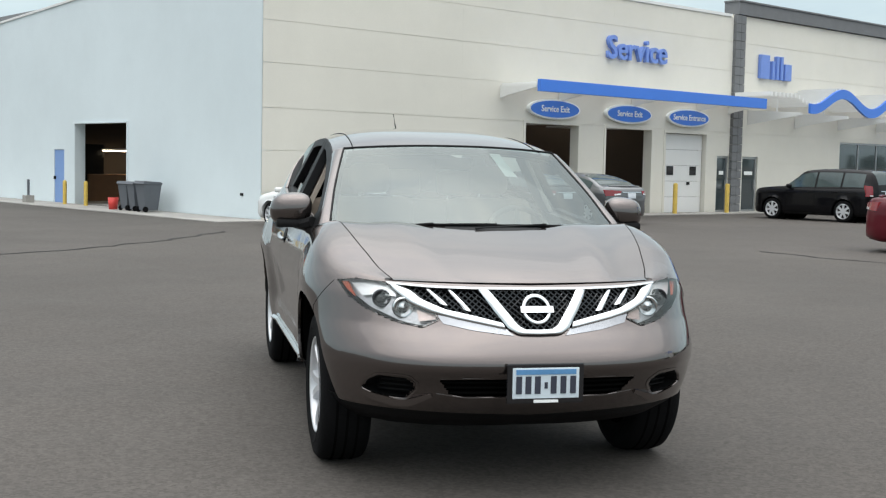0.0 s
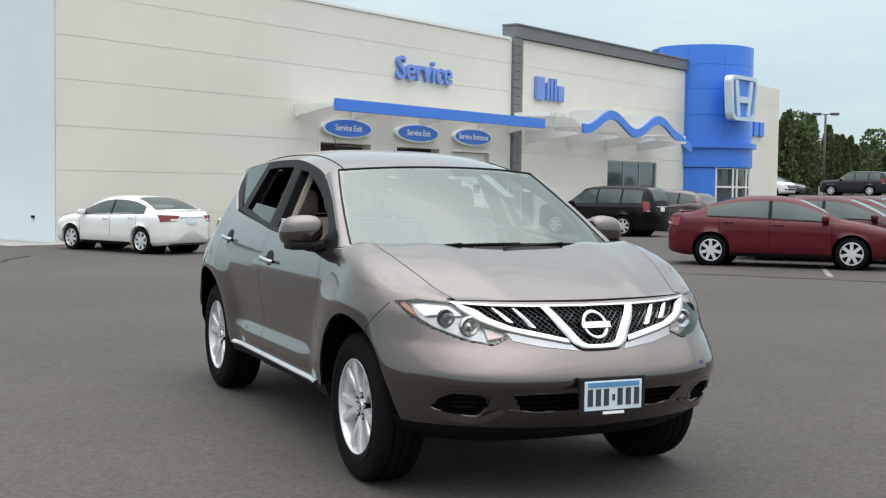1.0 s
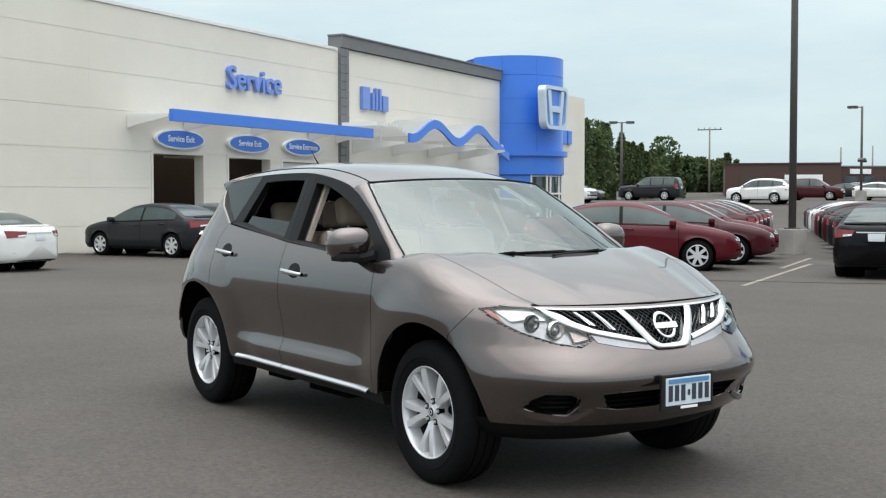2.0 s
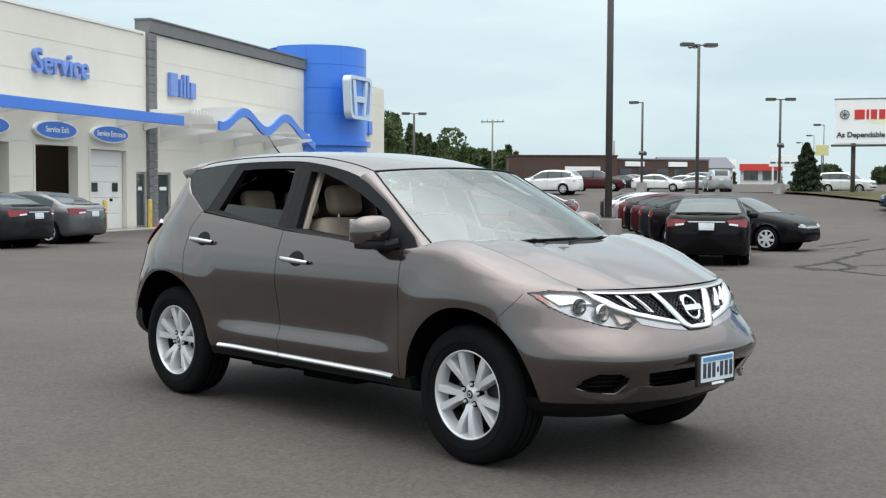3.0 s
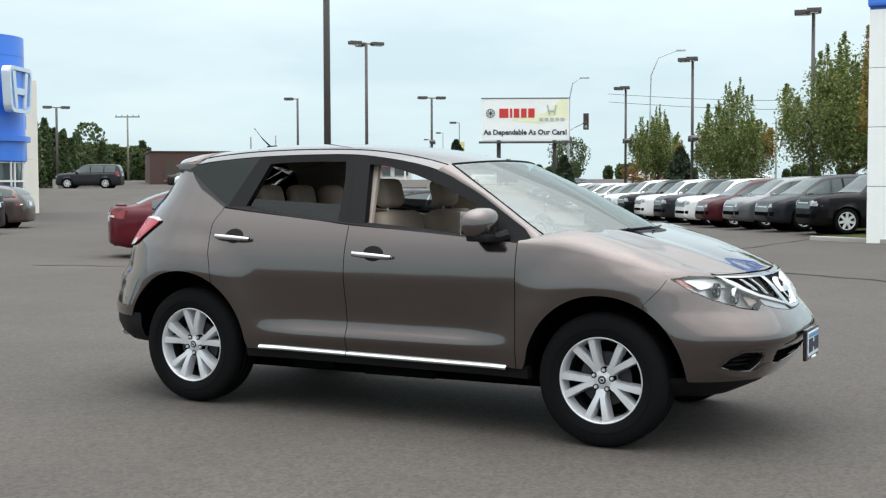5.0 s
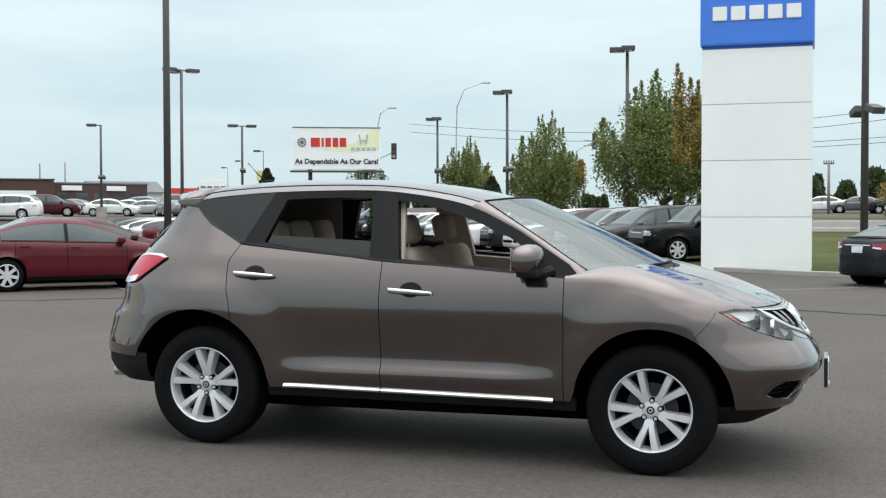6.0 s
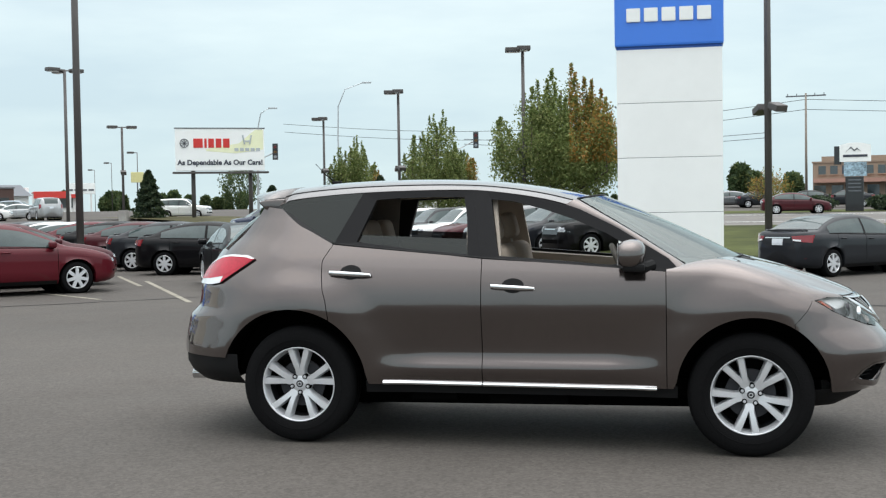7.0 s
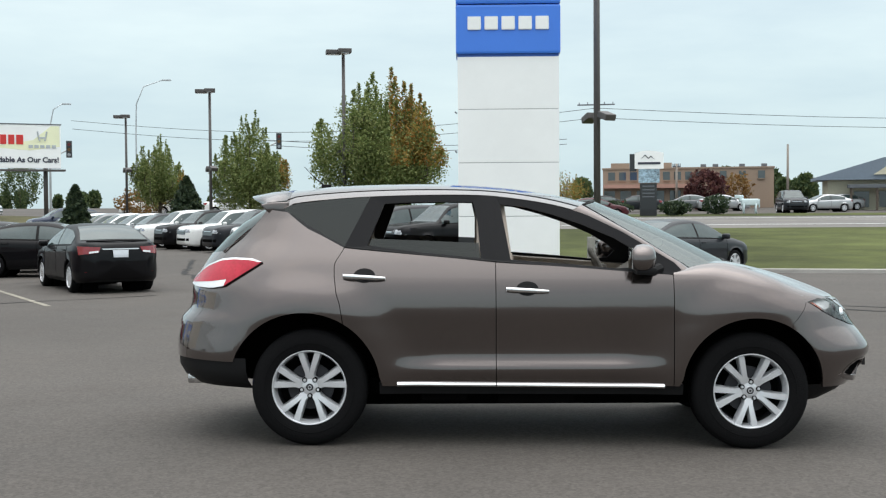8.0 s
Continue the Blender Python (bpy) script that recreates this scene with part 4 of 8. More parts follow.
def build_wheel(car, x, y, side):
    """Tyre with tread and sidewall, and a alloy rim of five forked spokes."""
    o = thing_part("wheel", car, (x, y, 0.375 - 0.0125 * x))
    bm = bmesh.new()
    prof = [(0.232, -0.105), (0.25, -0.118), (0.30, -0.124), (0.345, -0.117), (0.366, -0.10), (0.374, -0.07), (0.376, 0.0), (0.374, 0.07), (0.366, 0.10), (0.345, 0.117), (0.30, 0.124), (0.25, 0.118), (0.232, 0.105)]
    add_lathe(bm, prof, 72)
    add_lathe(bm, [(0.285, -0.1255), (0.289, -0.128), (0.293, -0.1255)], 72)
    add_lathe(bm, [(0.285, 0.1255), (0.289, 0.128), (0.293, 0.1255)], 72)
    part("tyre", bm, M_TYRE, o, smooth=True)
    for g in (-0.05, 0.0, 0.05):
        bm = bmesh.new()
        add_lathe(bm, [(0.3765, g - 0.006), (0.3768, g), (0.3765, g + 0.006)], 60)
        part("tread_groove", bm, M_DEEPSHADE, o)
    bm = bmesh.new()
    f = side * -1.0
    add_lathe(bm, [(0.238, f * 0.098), (0.241, f * 0.112), (0.237, f * 0.115), (0.231, f * 0.108), (0.224, f * 0.070), (0.216, f * 0.035)], 72)
    part("rim", bm, M_ALLOY, o, smooth=True)
    # shade between the spokes is put into the barrel's dark colour
    bm = bmesh.new()
    add_lathe(bm, [(0.216, f * 0.036), (0.212, f * 0.02), (0.205, f * -0.04), (0.20, f * -0.10)], 72)
    part("shaded_barrel", bm, M_DARKMETAL, o, smooth=True)
    bm = bmesh.new()
    add_lathe(bm, [(0.0, f * 0.02), (0.15, f * 0.02), (0.15, f * 0.0), (0.0, f * 0.0)], 40)
    part("brake_disc", bm, M_DARKMETAL, o, smooth=False)
    bm = bmesh.new()
    add_lathe(bm, [(0.0, f * -0.03), (0.206, f * -0.03), (0.206, f * -0.05), (0.0, f * -0.05)], 40)
    part("back_plate", bm, M_DEEPSHADE, o)
    turn = math.pi / 2 + (radians(29) if x > 0 else 0.0)
    for k in range(5):
        a0 = turn + k * 2 * math.pi / 5
        c, s = math.cos(a0), math.sin(a0)
        bm = bmesh.new()
        for sg in (-1, 1):
            rows = []
            for i in range(9):
                t = i / 8
                r = 0.040 + t * (0.230 - 0.040)
                lat = sg * (0.0130 + 0.0440 * max((r - 0.090) / 0.140, 0))
                w = 0.0160 + 0.0070 * t
                ox, oz = r * c - lat * s, r * s + lat * c
                top = f * (0.104 - 0.030 * (1 - t) ** 2 - 0.002 * t)
                row = []
                for dw, h in ((-w * 1.25, f * 0.03), (-w, top - f * 0.010), (-w * 0.80, top), (w * 0.80, top), (w, top - f * 0.010), (w * 1.25, f * 0.03)):
                    row.append((ox - dw * s, h, oz + dw * c))
                rows.append(row)
            add_grid(bm, rows)
        part("spoke", bm, M_ALLOY, o)
    bm = bmesh.new()
    add_lathe(bm, [(0.0, f * 0.088), (0.016, f * 0.089), (0.019, f * 0.086), (0.023, f * 0.086), (0.026, f * 0.090), (0.029, f * 0.088), (0.031, f * 0.06)], 24)
    part("centre_cap", bm, M_ALLOY, o, "ringed alloy centre cap", smooth=True)
    bm = bmesh.new()
    add_lathe(bm, [(0.0, f * 0.0900), (0.011, f * 0.0905), (0.014, f * 0.0895), (0.0235, f * 0.0875), (0.0245, f * 0.084)], 24)
    part("cap_face", bm, M_DARKMETAL, o, smooth=True)
    bm = bmesh.new()
    add_lathe(bm, [(0.009, f * 0.0905), (0.011, f * 0.0925), (0.013, f * 0.0905)], 20)
    part("cap_badge", bm, M_ALLOY, o, smooth=True)
    bm = bmesh.new()
    add_lathe(bm, [(0.026, f * 0.080), (0.050, f * 0.078), (0.066, f * 0.070), (0.074, f * 0.03)], 30)
    part("hub_face", bm, M_ALLOY, o, smooth=True)
    for k in range(5):
        a = turn + (k + 0.5) * 2 * math.pi / 5
        bm = bmesh.new()
        at = (0.056 * math.cos(a), 0, 0.056 * math.sin(a))
        # a raised near-black ring stands in for the shaded pocket round the nut
        add_lathe(bm, [(0.011, f * 0.081), (0.0165, f * 0.083), (0.0175, f * 0.05)], 12, "y", at)
        part("lug_shade_ring", bm, M_DEEPSHADE, o)
        bm = bmesh.new()
        add_lathe(bm, [(0.0, f * 0.092), (0.008, f * 0.091), (0.0105, f * 0.06)], 8, "y", at)
        part("lug_nut", bm, M_ALLOY, o)
    return o


def thing_part(name, parent, at):
    ob = new(name)
    ob.empty_display_size = 0.1
    ob.parent = parent
    ob.location = at
    return ob


def build_crossover():
    car = thing("crossover_car", Matrix.Translation((0, 0.02, 0)) @ Matrix.Diagonal((1, 1.022, 1, 1)), "taupe brown metallic crossover car parked alone on the asphalt", "car")
    car_part = lambda name, bm, mat, label="", smooth=True: part(name, bm, mat, car, label, smooth)

    def both(name, outer, inner, mat, label="", drop=None, smooth=True):
        made = []
        for left in (False, True):
            o, i = (flip(outer), flip(inner)) if left else (outer, inner)
            bm = shell(o, i)
            if drop:
                bad = [f for f in bm.faces if any(inside(poly, abs(f.calc_center_median().y), f.calc_center_median().z) for poly in drop)]
                bmesh.ops.delete(bm, geom=bad, context="FACES")
            made.append(car_part(name, bm, mat, label, smooth))
        return made

    def across(name, outer, inner, mat, drop=None):
        """One panel across both sides, from the right edge round to the left."""
        o = outer + flip(outer[-2::-1])
        i = inner + flip(inner[-2::-1])
        bm = shell(o, i)
        if drop:
            bad = [f for f in bm.faces if any(inside(poly, abs(f.calc_center_median().y), f.calc_center_median().z) for poly in drop)]
            bmesh.ops.delete(bm, geom=bad, context="FACES")
        return car_part(name, bm, mat)

    def skin(s_list, nz, roll=False, z_top=None, seam=9.0):
        outer, inner = [], []
        for s in s_list:
            zt = z_top(s) if z_top else lerp_table(SHOULDER, s)
            zb = lower_edge(s, zt) if s < seam else zt - 0.004
            zs = [zb + (zt - zb) * j / nz for j in range(nz + 1)]
            co, ci = [body_pt(lean(s, z), z) for z in zs], [body_pt(lean(s, z), z, -0.014) for z in zs]
            if roll:
                g = gap_pt(s)
                p0 = Vector(co[-1])
                d = Vector(co[-1]) - Vector(co[-2])
                d.normalize()
                c1 = p0 + d * (g - p0).length * 0.45
                for t in (0.2, 0.4, 0.6, 0.8, 1.0):
                    q = p0 * (1 - t) ** 2 + c1 * 2 * t * (1 - t) + g * t * t
                    co.append(tuple(q))
                    ci.append((q.x, q.y + 0.01, q.z - 0.014))
            outer.append(co)
            inner.append(ci)
        return outer, inner

    def spread(a, b, n, extra=()):
        return sorted({round(a + (b - a) * k / n, 4) for k in range(n + 1)} | {round(v, 4) for v in extra if a < v < b})

    G = 0.0025
    # doors
    for name, a, b in (("rear_door", -1.215 + G, -0.212 - G), ("front_door", -0.212 + G, 0.918 - G)):
        o, i = skin(spread(a, b, 52), 30)
        both(name, o, i, M_TAUPE)
    # wings, quarters and bumpers
    S0 = SEAM
    wing_s = spread(0.918 + G, S0 - 0.001, 44) + [S0 - 0.00001] + spread(S0 + 0.0003, 1.90, 12)
    o, i = skin(wing_s, 26, True, None, S0)
    both("front_wing", o, i, M_TAUPE)
    o, i = skin(spread(-1.90, -1.215 - G, 48, [-1.565, -1.72, -1.78, -1.84]), 34)
    both("rear_quarter", o, i, M_TAUPE)
    o, i = skin(spread(-2.35, -1.90 - G, 16)[::-1], 24)
    across("tail_panel", o, i, M_TAUPE)
    # the hairline between wing and bumper
    for left in (False, True):
        z0 = lower_edge(S0) + 0.004
        pts = [body_pt(lean(S0, z0 + (0.92 - z0) * j / 14), z0 + (0.92 - z0) * j / 14, 0.0) for j in range(15)]
        car_part("shut_line", tube(flip([pts])[0] if left else pts, 0.0016, 5), M_DEEPSHADE)
    # shut lines stay dark: a liner just under the skin
    for a, b in ((-1.30, -1.14), (-0.25, -0.17), (0.88, 0.95)):
        for left in (False, True):
            rows = []
            for s in (a, (a + b) / 2, b):
                z0 = lower_edge(s) + 0.01
                rows.append([body_pt(s, z0 + (lerp_table(SHOULDER, s) - 0.02 - z0) * j / 12, -0.02) for j in range(13)])
            car_part("door_seal", grid(flip(rows) if left else rows), M_DEEPSHADE)

    # ---- front bumper with its openings
    fog = [(0.752, 0.458), (0.738, 0.500), (0.702, 0.530), (0.590, 0.530), (0.548, 0.500), (0.543, 0.472), (0.580, 0.422), (0.695, 0.428)]
    intake = [(0.452, 0.526), (0.40, 0.531), (-0.01, 0.531), (-0.01, 0.432), (0.352, 0.434), (0.395, 0.452)]
    lamp_up = [(0.836, 0.924), (0.758, 0.937), (0.645, 0.931), (0.545, 0.860), (0.455, 0.815), (0.438, 0.778)]
    lamp_lo = [(0.836, 0.924), (0.802, 0.862), (0.738, 0.812), (0.620, 0.764), (0.512, 0.745), (0.438, 0.778)]
    lamp = lamp_up + lamp_lo[-2:0:-1]
    grille = [(0.630, 0.928), (0.46, 0.919), (0.26, 0.914), (-0.01, 0.913), (-0.01, 0.724), (0.115, 0.726), (0.165, 0.750), (0.355, 0.787), (0.560, 0.848)]
    bump_s = [S0] + spread(S0 + 0.002, 2.35, 96)
    o, i = skin(bump_s, 60, False, lambda s: lerp_table(SHOULDER, s) - 0.004)
    across("front_bumper", o, i, M_TAUPE, [fog, intake, lamp, grille])
    def rimmed_recess(name, poly, depth, back_mat, rim_mat, rim=0.014, label=""):
        """Walls and back of an opening in the bumper, with a lip that covers its edge."""
        n = len(poly)
        cy, cz = sum(p[0] for p in poly) / n, sum(p[1] for p in poly) / n
        ring = resample(poly + poly[:1], 49)[:-1]
        for left in (False, True):
            sg = 1 if left else -1
            lip, wall = [], []
            for y, z in ring + ring[:1]:
                k = math.hypot(y - cy, z - cz)
                ey, ez = y + (y - cy) / k * rim, z + (z - cz) / k * rim
                ry, rz = cy + (y - cy) * 0.9, cz + (z - cz) * 0.9
                lip.append([front_pt(sg * max(ey, 0), ez, 0.0015), front_pt(sg * y, z, 0.005), front_pt(sg * y, z, -0.012)])
                wall.append([front_pt(sg * y, z, -0.008), front_pt(sg * ry, rz, -depth)])
            car_part(name + "_lip", grid(lip), rim_mat)
            bm = grid(wall)
            back = [bm.verts.new(front_pt(sg * (cy + (y - cy) * 0.9), cz + (z - cz) * 0.9, -depth)) for y, z in ring]
            c = bm.verts.new(front_pt(sg * cy, cz, -depth))
            for p, q in zip(back, back[1:] + back[:1]):
                bm.faces.new((p, q, c))
            car_part(name, bm, back_mat, label, False)

    rimmed_recess("fog_recess", fog, 0.09, M_BLACK, M_TAUPE, label="black blanked fog lamp recess")
    # slats inside the fog recess
    for left in (False, True):
        sg = 1 if left else -1
        for z in (0.455, 0.480, 0.505):
            bm = bmesh.new()
            add_tube(bm, [front_pt(sg * y, z, -0.05) for y in (0.565, 0.60, 0.64, 0.68, 0.71)], 0.005, 6)
            car_part("fog_slat", bm, M_BLACK)
        # bright lower lip of the recess
        up = [(0.765, 0.455), (0.70, 0.434), (0.60, 0.418), (0.565, 0.420), (0.478, 0.452)]
        lo = [(0.775, 0.440), (0.70, 0.404), (0.61, 0.386), (0.552, 0.388), (0.470, 0.436)]
        o, i = patch(lambda u, v, off: front_pt(sg * u, v, off - 0.010 + 0.5 * (0.455 - v) * min(max((0.79 - u) / 0.16, 0.1), 1)), up, lo, 0.012, 20, 4, 0.02)
        car_part("fog_lip", shell(o, i), M_TAUPE)
    # lower intake
    rows = []
    for y in [0.45 - 0.9 * k / 36 for k in range(37)]:
        rows.append([front_pt(y, z, -0.05) for z in (0.40, 0.47, 0.545)])
    # the darkness deep in the intake is in this sheet's colour
    car_part("intake_back", grid(rows), M_DEEPSHADE)
    for z in (0.455, 0.482, 0.508):
        bm = bmesh.new()
        add_tube(bm, [front_pt(0.44 - 0.88 * k / 30, z, -0.02) for k in range(31)], 0.007, 6)
        car_part("intake_bar", bm, M_DEEPSHADE)
    for z0, dz, r in ((0.432, 0.020, 0.008), (0.531, -0.004, 0.005)):
        bm = bmesh.new()
        ys = [-0.455 + 0.91 * k / 40 for k in range(41)]
        add_tube(bm, [front_pt(y, z0 + dz * max((abs(y) - 0.33) / 0.12, 0), -0.006) for y in ys], r, 8)
        car_part("intake_edge", bm, M_TAUPE)
    # black valance under the bumper
    rows = []
    for s in spread(1.60, 2.35, 26):
        zb = lerp_table([(1.55, 0.375), (1.80, 0.375), (2.0, 0.36), (2.35, 0.335)], s)
        rows.append([body_pt(s, zb + 0.02, -0.012), body_pt(s, zb - 0.04, -0.03), body_pt(s, max(zb - 0.10, 0.25), -0.08), body_pt(s, 0.24, -0.34)])
    for left in (False, True):
        car_part("valance", grid(flip(rows) if left else rows), M_BLACK)
    rows = []
    for s in spread(-2.35, -1.625, 24):
        rows.append([body_pt(s, 0.585, -0.010), body_pt(s, 0.50, -0.004), body_pt(s, 0.44, -0.012), body_pt(s, 0.39, -0.05), body_pt(s, 0.35, -0.25)])
    for left in (False, True):
        car_part("rear_valance", grid(flip(rows) if left else rows), M_BLACK)
        bm = bmesh.new()
        y = 0.56 if left else -0.56
        add_lathe(bm, [(0.030, -2.30), (0.035, -2.30), (0.035, -2.0), (0.029, -2.0), (0.029, -2.28)], 20, "x", (0.04, y, 0.415))
        car_part("exhaust_tip", bm, M_CHROME)

    # ---- grille
    rows = [[front_pt(y, z, -0.06) for z in (0.70, 0.80, 0.87, 0.925)] for y in [0.66 - 1.32 * k / 40 for k in range(41)]]
    car_part("grille_back", grid(rows), M_DEEPSHADE)
    bm = bmesh.new()
    full = grille[:3] + [(0.0, 0.913)] + [(-a, b) for a, b in grille[2::-1]] + [(-a, b) for a, b in grille[:4:-1]] + grille[5:]
    for sg in (-1, 1):
        for k in range(-40, 41):
            run = []
            for j in range(26):
                z = 0.72 + j * 0.0085
                y = k * 0.030 + sg * (z - 0.82) * 1.2
                if inside(full, y, z):
                    run.append(front_pt(y, z, -0.022))
                else:
                    if len(run) > 1:
                        add_tube(bm, run, 0.0035, 4)
                    run = []
            if len(run) > 1:
                add_tube(bm, run, 0.0035, 4)
    car_part("grille_mesh", bm, M_GLOSSBLACK, "black honeycomb grille mesh", False)
    for left in (False, True):
        sg = 1 if left else -1
        sf = lambda u, v, off: front_pt(sg * u, v, off)
        def bright(name, up, lo, off=0.018, n=24, mat=M_CHROME, th=0.035):
            o, i = patch(sf, up, lo, off, n, 5, th)
            for row in (o,):
                for k in range(len(row[0])):
                    for j, lift in ((0, -0.010), (4, -0.010)):
                        u, v = resample(up, n)[k] if j == 0 else resample(lo, n)[k]
                        row[j][k] = sf(u, v, off + lift)
            return car_part(name, shell(o, i), mat)
        bright("grille_top_bar", [(0.645, 0.933), (0.46, 0.924), (0.26, 0.920), (0.0, 0.919)], [(0.625, 0.922), (0.46, 0.912), (0.26, 0.908), (0.0, 0.907)], 0.014)
        bright("grille_wing", [(0.600, 0.923), (0.552, 0.903), (0.507, 0.864), (0.409, 0.824), (0.269, 0.795), (0.165, 0.772)], [(0.640, 0.925), (0.612, 0.893), (0.552, 0.842), (0.470, 0.809), (0.353, 0.781), (0.150, 0.742)], 0.014)
        bright("grille_vee", [(0.206, 0.910), (0.150, 0.835), (0.090, 0.758), (0.062, 0.744), (0.0, 0.743)], [(0.252, 0.910), (0.195, 0.820), (0.138, 0.744), (0.098, 0.722), (0.0, 0.719)], 0.020)
        for a, b in (((0.486, 0.908), (0.428, 0.846)), ((0.391, 0.906), (0.326, 0.822))):
            bright("grille_fin", [(a[0] - 0.024, a[1]), (b[0] - 0.036, b[1] - 0.006)], [a, b], 0.004, 8)
        o, i = patch(sf, [(0.445, 0.800), (0.353, 0.783), (0.148, 0.744)], [(0.424, 0.764), (0.30, 0.738), (0.120, 0.716)], 0.003, 16, 4, 0.012)
        car_part("grille_infill", shell(o, i), M_SMOKE, "smoky grey infill below the chrome wing")
        # ---- head lamps
        o, i = patch(sf, lamp_up, lamp_lo, -0.045, 20, 6, 0.01)
        hl = car_part("headlight", shell(o, i), M_LAMPBACK, "clear headlight with chrome reflectors")
        rim_rows = []
        for u, v in resample(lamp + lamp[:1], 60):
            rim_rows.append([sf(u, v, 0.004), sf(u, v, -0.05)])
        part("housing", grid(rim_rows), M_BLACK, hl, smooth=True)
        o, i = patch(sf, lamp_up, lamp_lo, 0.005, 20, 6, 0.002)
        lens = facing(part("lens", grid(o), M_LENS, hl, "clear lens cover", True), (1.3, 0, 0.6))
        lens.visible_shadow = False
        for cu, cv, r, m in ((0.690, 0.856, 0.036, M_DARKMETAL), (0.600, 0.822, 0.042, M_CHROME)):
            c = Vector(sf(cu, cv, -0.035))
            bm = bmesh.new()
            add_lathe(bm, [(r * 1.15, 0.0), (r * 1.15, 0.022), (r, 0.026), (r * 0.75, 0.01), (r * 0.4, 0.018), (0.0, 0.024)], 24, "x", c)
            part("lamp_bowl", bm, m, hl, smooth=True)
        o, i = patch(sf, [(0.828, 0.917), (0.808, 0.920)], [(0.812, 0.888), (0.784, 0.858)], -0.012, 6, 5, 0.01)
        part("side_marker", shell(o, i), M_AMBER, hl, "red-orange side marker", True)
        o, i = patch(sf, [(0.535, 0.815), (0.455, 0.795)], [(0.530, 0.766), (0.455, 0.778)], -0.02, 6, 5, 0.01)
        part("turn_lamp", shell(o, i), M_TURN, hl, "clear turn lamp", True)
        o, i = patch(sf, [(0.80, 0.915), (0.70, 0.922), (0.61, 0.905)], [(0.76, 0.862), (0.71, 0.872), (0.62, 0.868)], -0.025, 8, 4, 0.008)
        part("upper_reflector", shell(o, i), M_WHITELENS, hl, smooth=True)
    # emblem: plain chrome ring and bar
    em = car_part("front_emblem", shell(*ring_rows(0.0, 0.828, 0.066, 0.052, 0.022)), M_CHROME, "chrome ring badge")
    o, i = patch(front_pt, [(-0.076, 0.842), (0.076, 0.842)], [(-0.076, 0.815), (0.076, 0.815)], 0.026, 8, 4, 0.02)
    part("bar", shell(o, i), M_CHROME, em, smooth=False)
    # number plate: plain bars stand for its characters
    plate = thing_part("number_plate", car, (2.364, 0.0, 0.518))
    part("holder", box((0, 0, 0), (0.022, 0.345, 0.178), None, 0.006), M_GLOSSBLACK, plate)
    part("plate", box((0.013, 0, 0.002), (0.006, 0.300, 0.136), None, 0.003), material("plate_blue_white", (0.62, 0.70, 0.75), 0.4, vary=0.1, scale=5), plate, "pale blue and white plate")
    part("band", box((0.0175, 0, 0.052), (0.003, 0.27, 0.022)), material("plate_blue", (0.10, 0.26, 0.48), 0.4), plate)
    for y in (-0.122, -0.080, -0.038, 0.034, 0.078, 0.122):
        part("bar", box((0.0175, y, -0.006), (0.003, 0.026, 0.078)), M_LETTERDARK, plate)
    part("frame_bar", box((0.018, 0.0, -0.078), (0.006, 0.11, 0.012)), M_SIGNWHITE, plate)
    part("divider", box((0.0175, 0.0, -0.008), (0.003, 0.014, 0.028)), M_LETTERDARK, plate)
    # ---- tail lamps
    for left in (False, True):
        fy = lambda u, v, off: (lambda p: (p[0], -p[1] if left else p[1], p[2]))(body_pt(u, v, off))
        up = [(-1.625, 1.200), (-1.686, 1.222), (-1.80, 1.226), (-1.888, 1.216), (-2.0, 1.17), (-2.09, 1.10), (-2.13, 1.055)]
        top = [(-1.640, 1.199), (-1.690, 1.211), (-1.80, 1.213), (-1.884, 1.203), (-1.992, 1.160), (-2.08, 1.094), (-2.125, 1.055)]
        mid = [(-1.625, 1.199), (-1.691, 1.152), (-1.778, 1.085), (-1.869, 1.069), (-2.013, 1.056), (-2.12, 1.050)]
        lo = [(-1.625, 1.198), (-1.684, 1.138), (-1.777, 1.043), (-1.846, 1.027), (-1.982, 1.028), (-2.11, 1.040)]
        o, i = patch(fy, top, mid, 0.016, 18, 6, 0.03)
        tl = car_part("tail_light", shell(o, i), M_RED, "red tail light with a clear strip")
        o, i = patch(fy, mid[2:], lo[2:], 0.015, 12, 4, 0.03)
        part("clear_strip", shell(o, i), M_WHITELENS, tl, smooth=True)
        o, i = patch(fy, mid[:3], lo[:3], 0.015, 10, 4, 0.03)
        part("lower_lens", shell(o, i), M_RED, tl, smooth=True)
        # the highlight along the lens top is built as a pale strip
        o, i = patch(fy, up, top, 0.017, 18, 4, 0.03)
        part("painted_glint", shell(o, i), M_WHITELENS, tl, "pale strip painted as the highlight on the upper edge", True)
        part("gasket", tube([fy(u, v, 0.004) for u, v in resample(lo, 18)], 0.006, 6), M_BLACK, tl, smooth=True)

    # ---- bonnet
    outer, inner = [], []
    hs = [0.918 + 0.982 * k / 44 for k in range(45)]
    cl = [(0.918, (1.25, 1.160)), (1.1, (1.33, 1.165)), (1.25, (1.42, 1.152)), (1.4, (1.57, 1.118)), (1.55, (1.74, 1.075)), (1.66, (1.865, 1.036)), (1.78, (1.995, 0.988)), (1.90, (2.095, 0.943))]
    for s in hs:
        g = gap_pt(s)
        cx = spline_table([(a, p[0]) for a, p in cl], s)
        cz = spline_table([(a, p[1]) for a, p in cl], s)
        row = []
        for k in range(-28, 29):
            t = k / 28
            y = t * (abs(g.y) - 0.006)
            f = 1 - abs(t) ** 2.3
            fx = 1 - abs(t) ** 2.0
            crease = 0.010 * math.exp(-((abs(t) - 0.62) / 0.13) ** 2) * min((s - 0.918) * 4, 1)
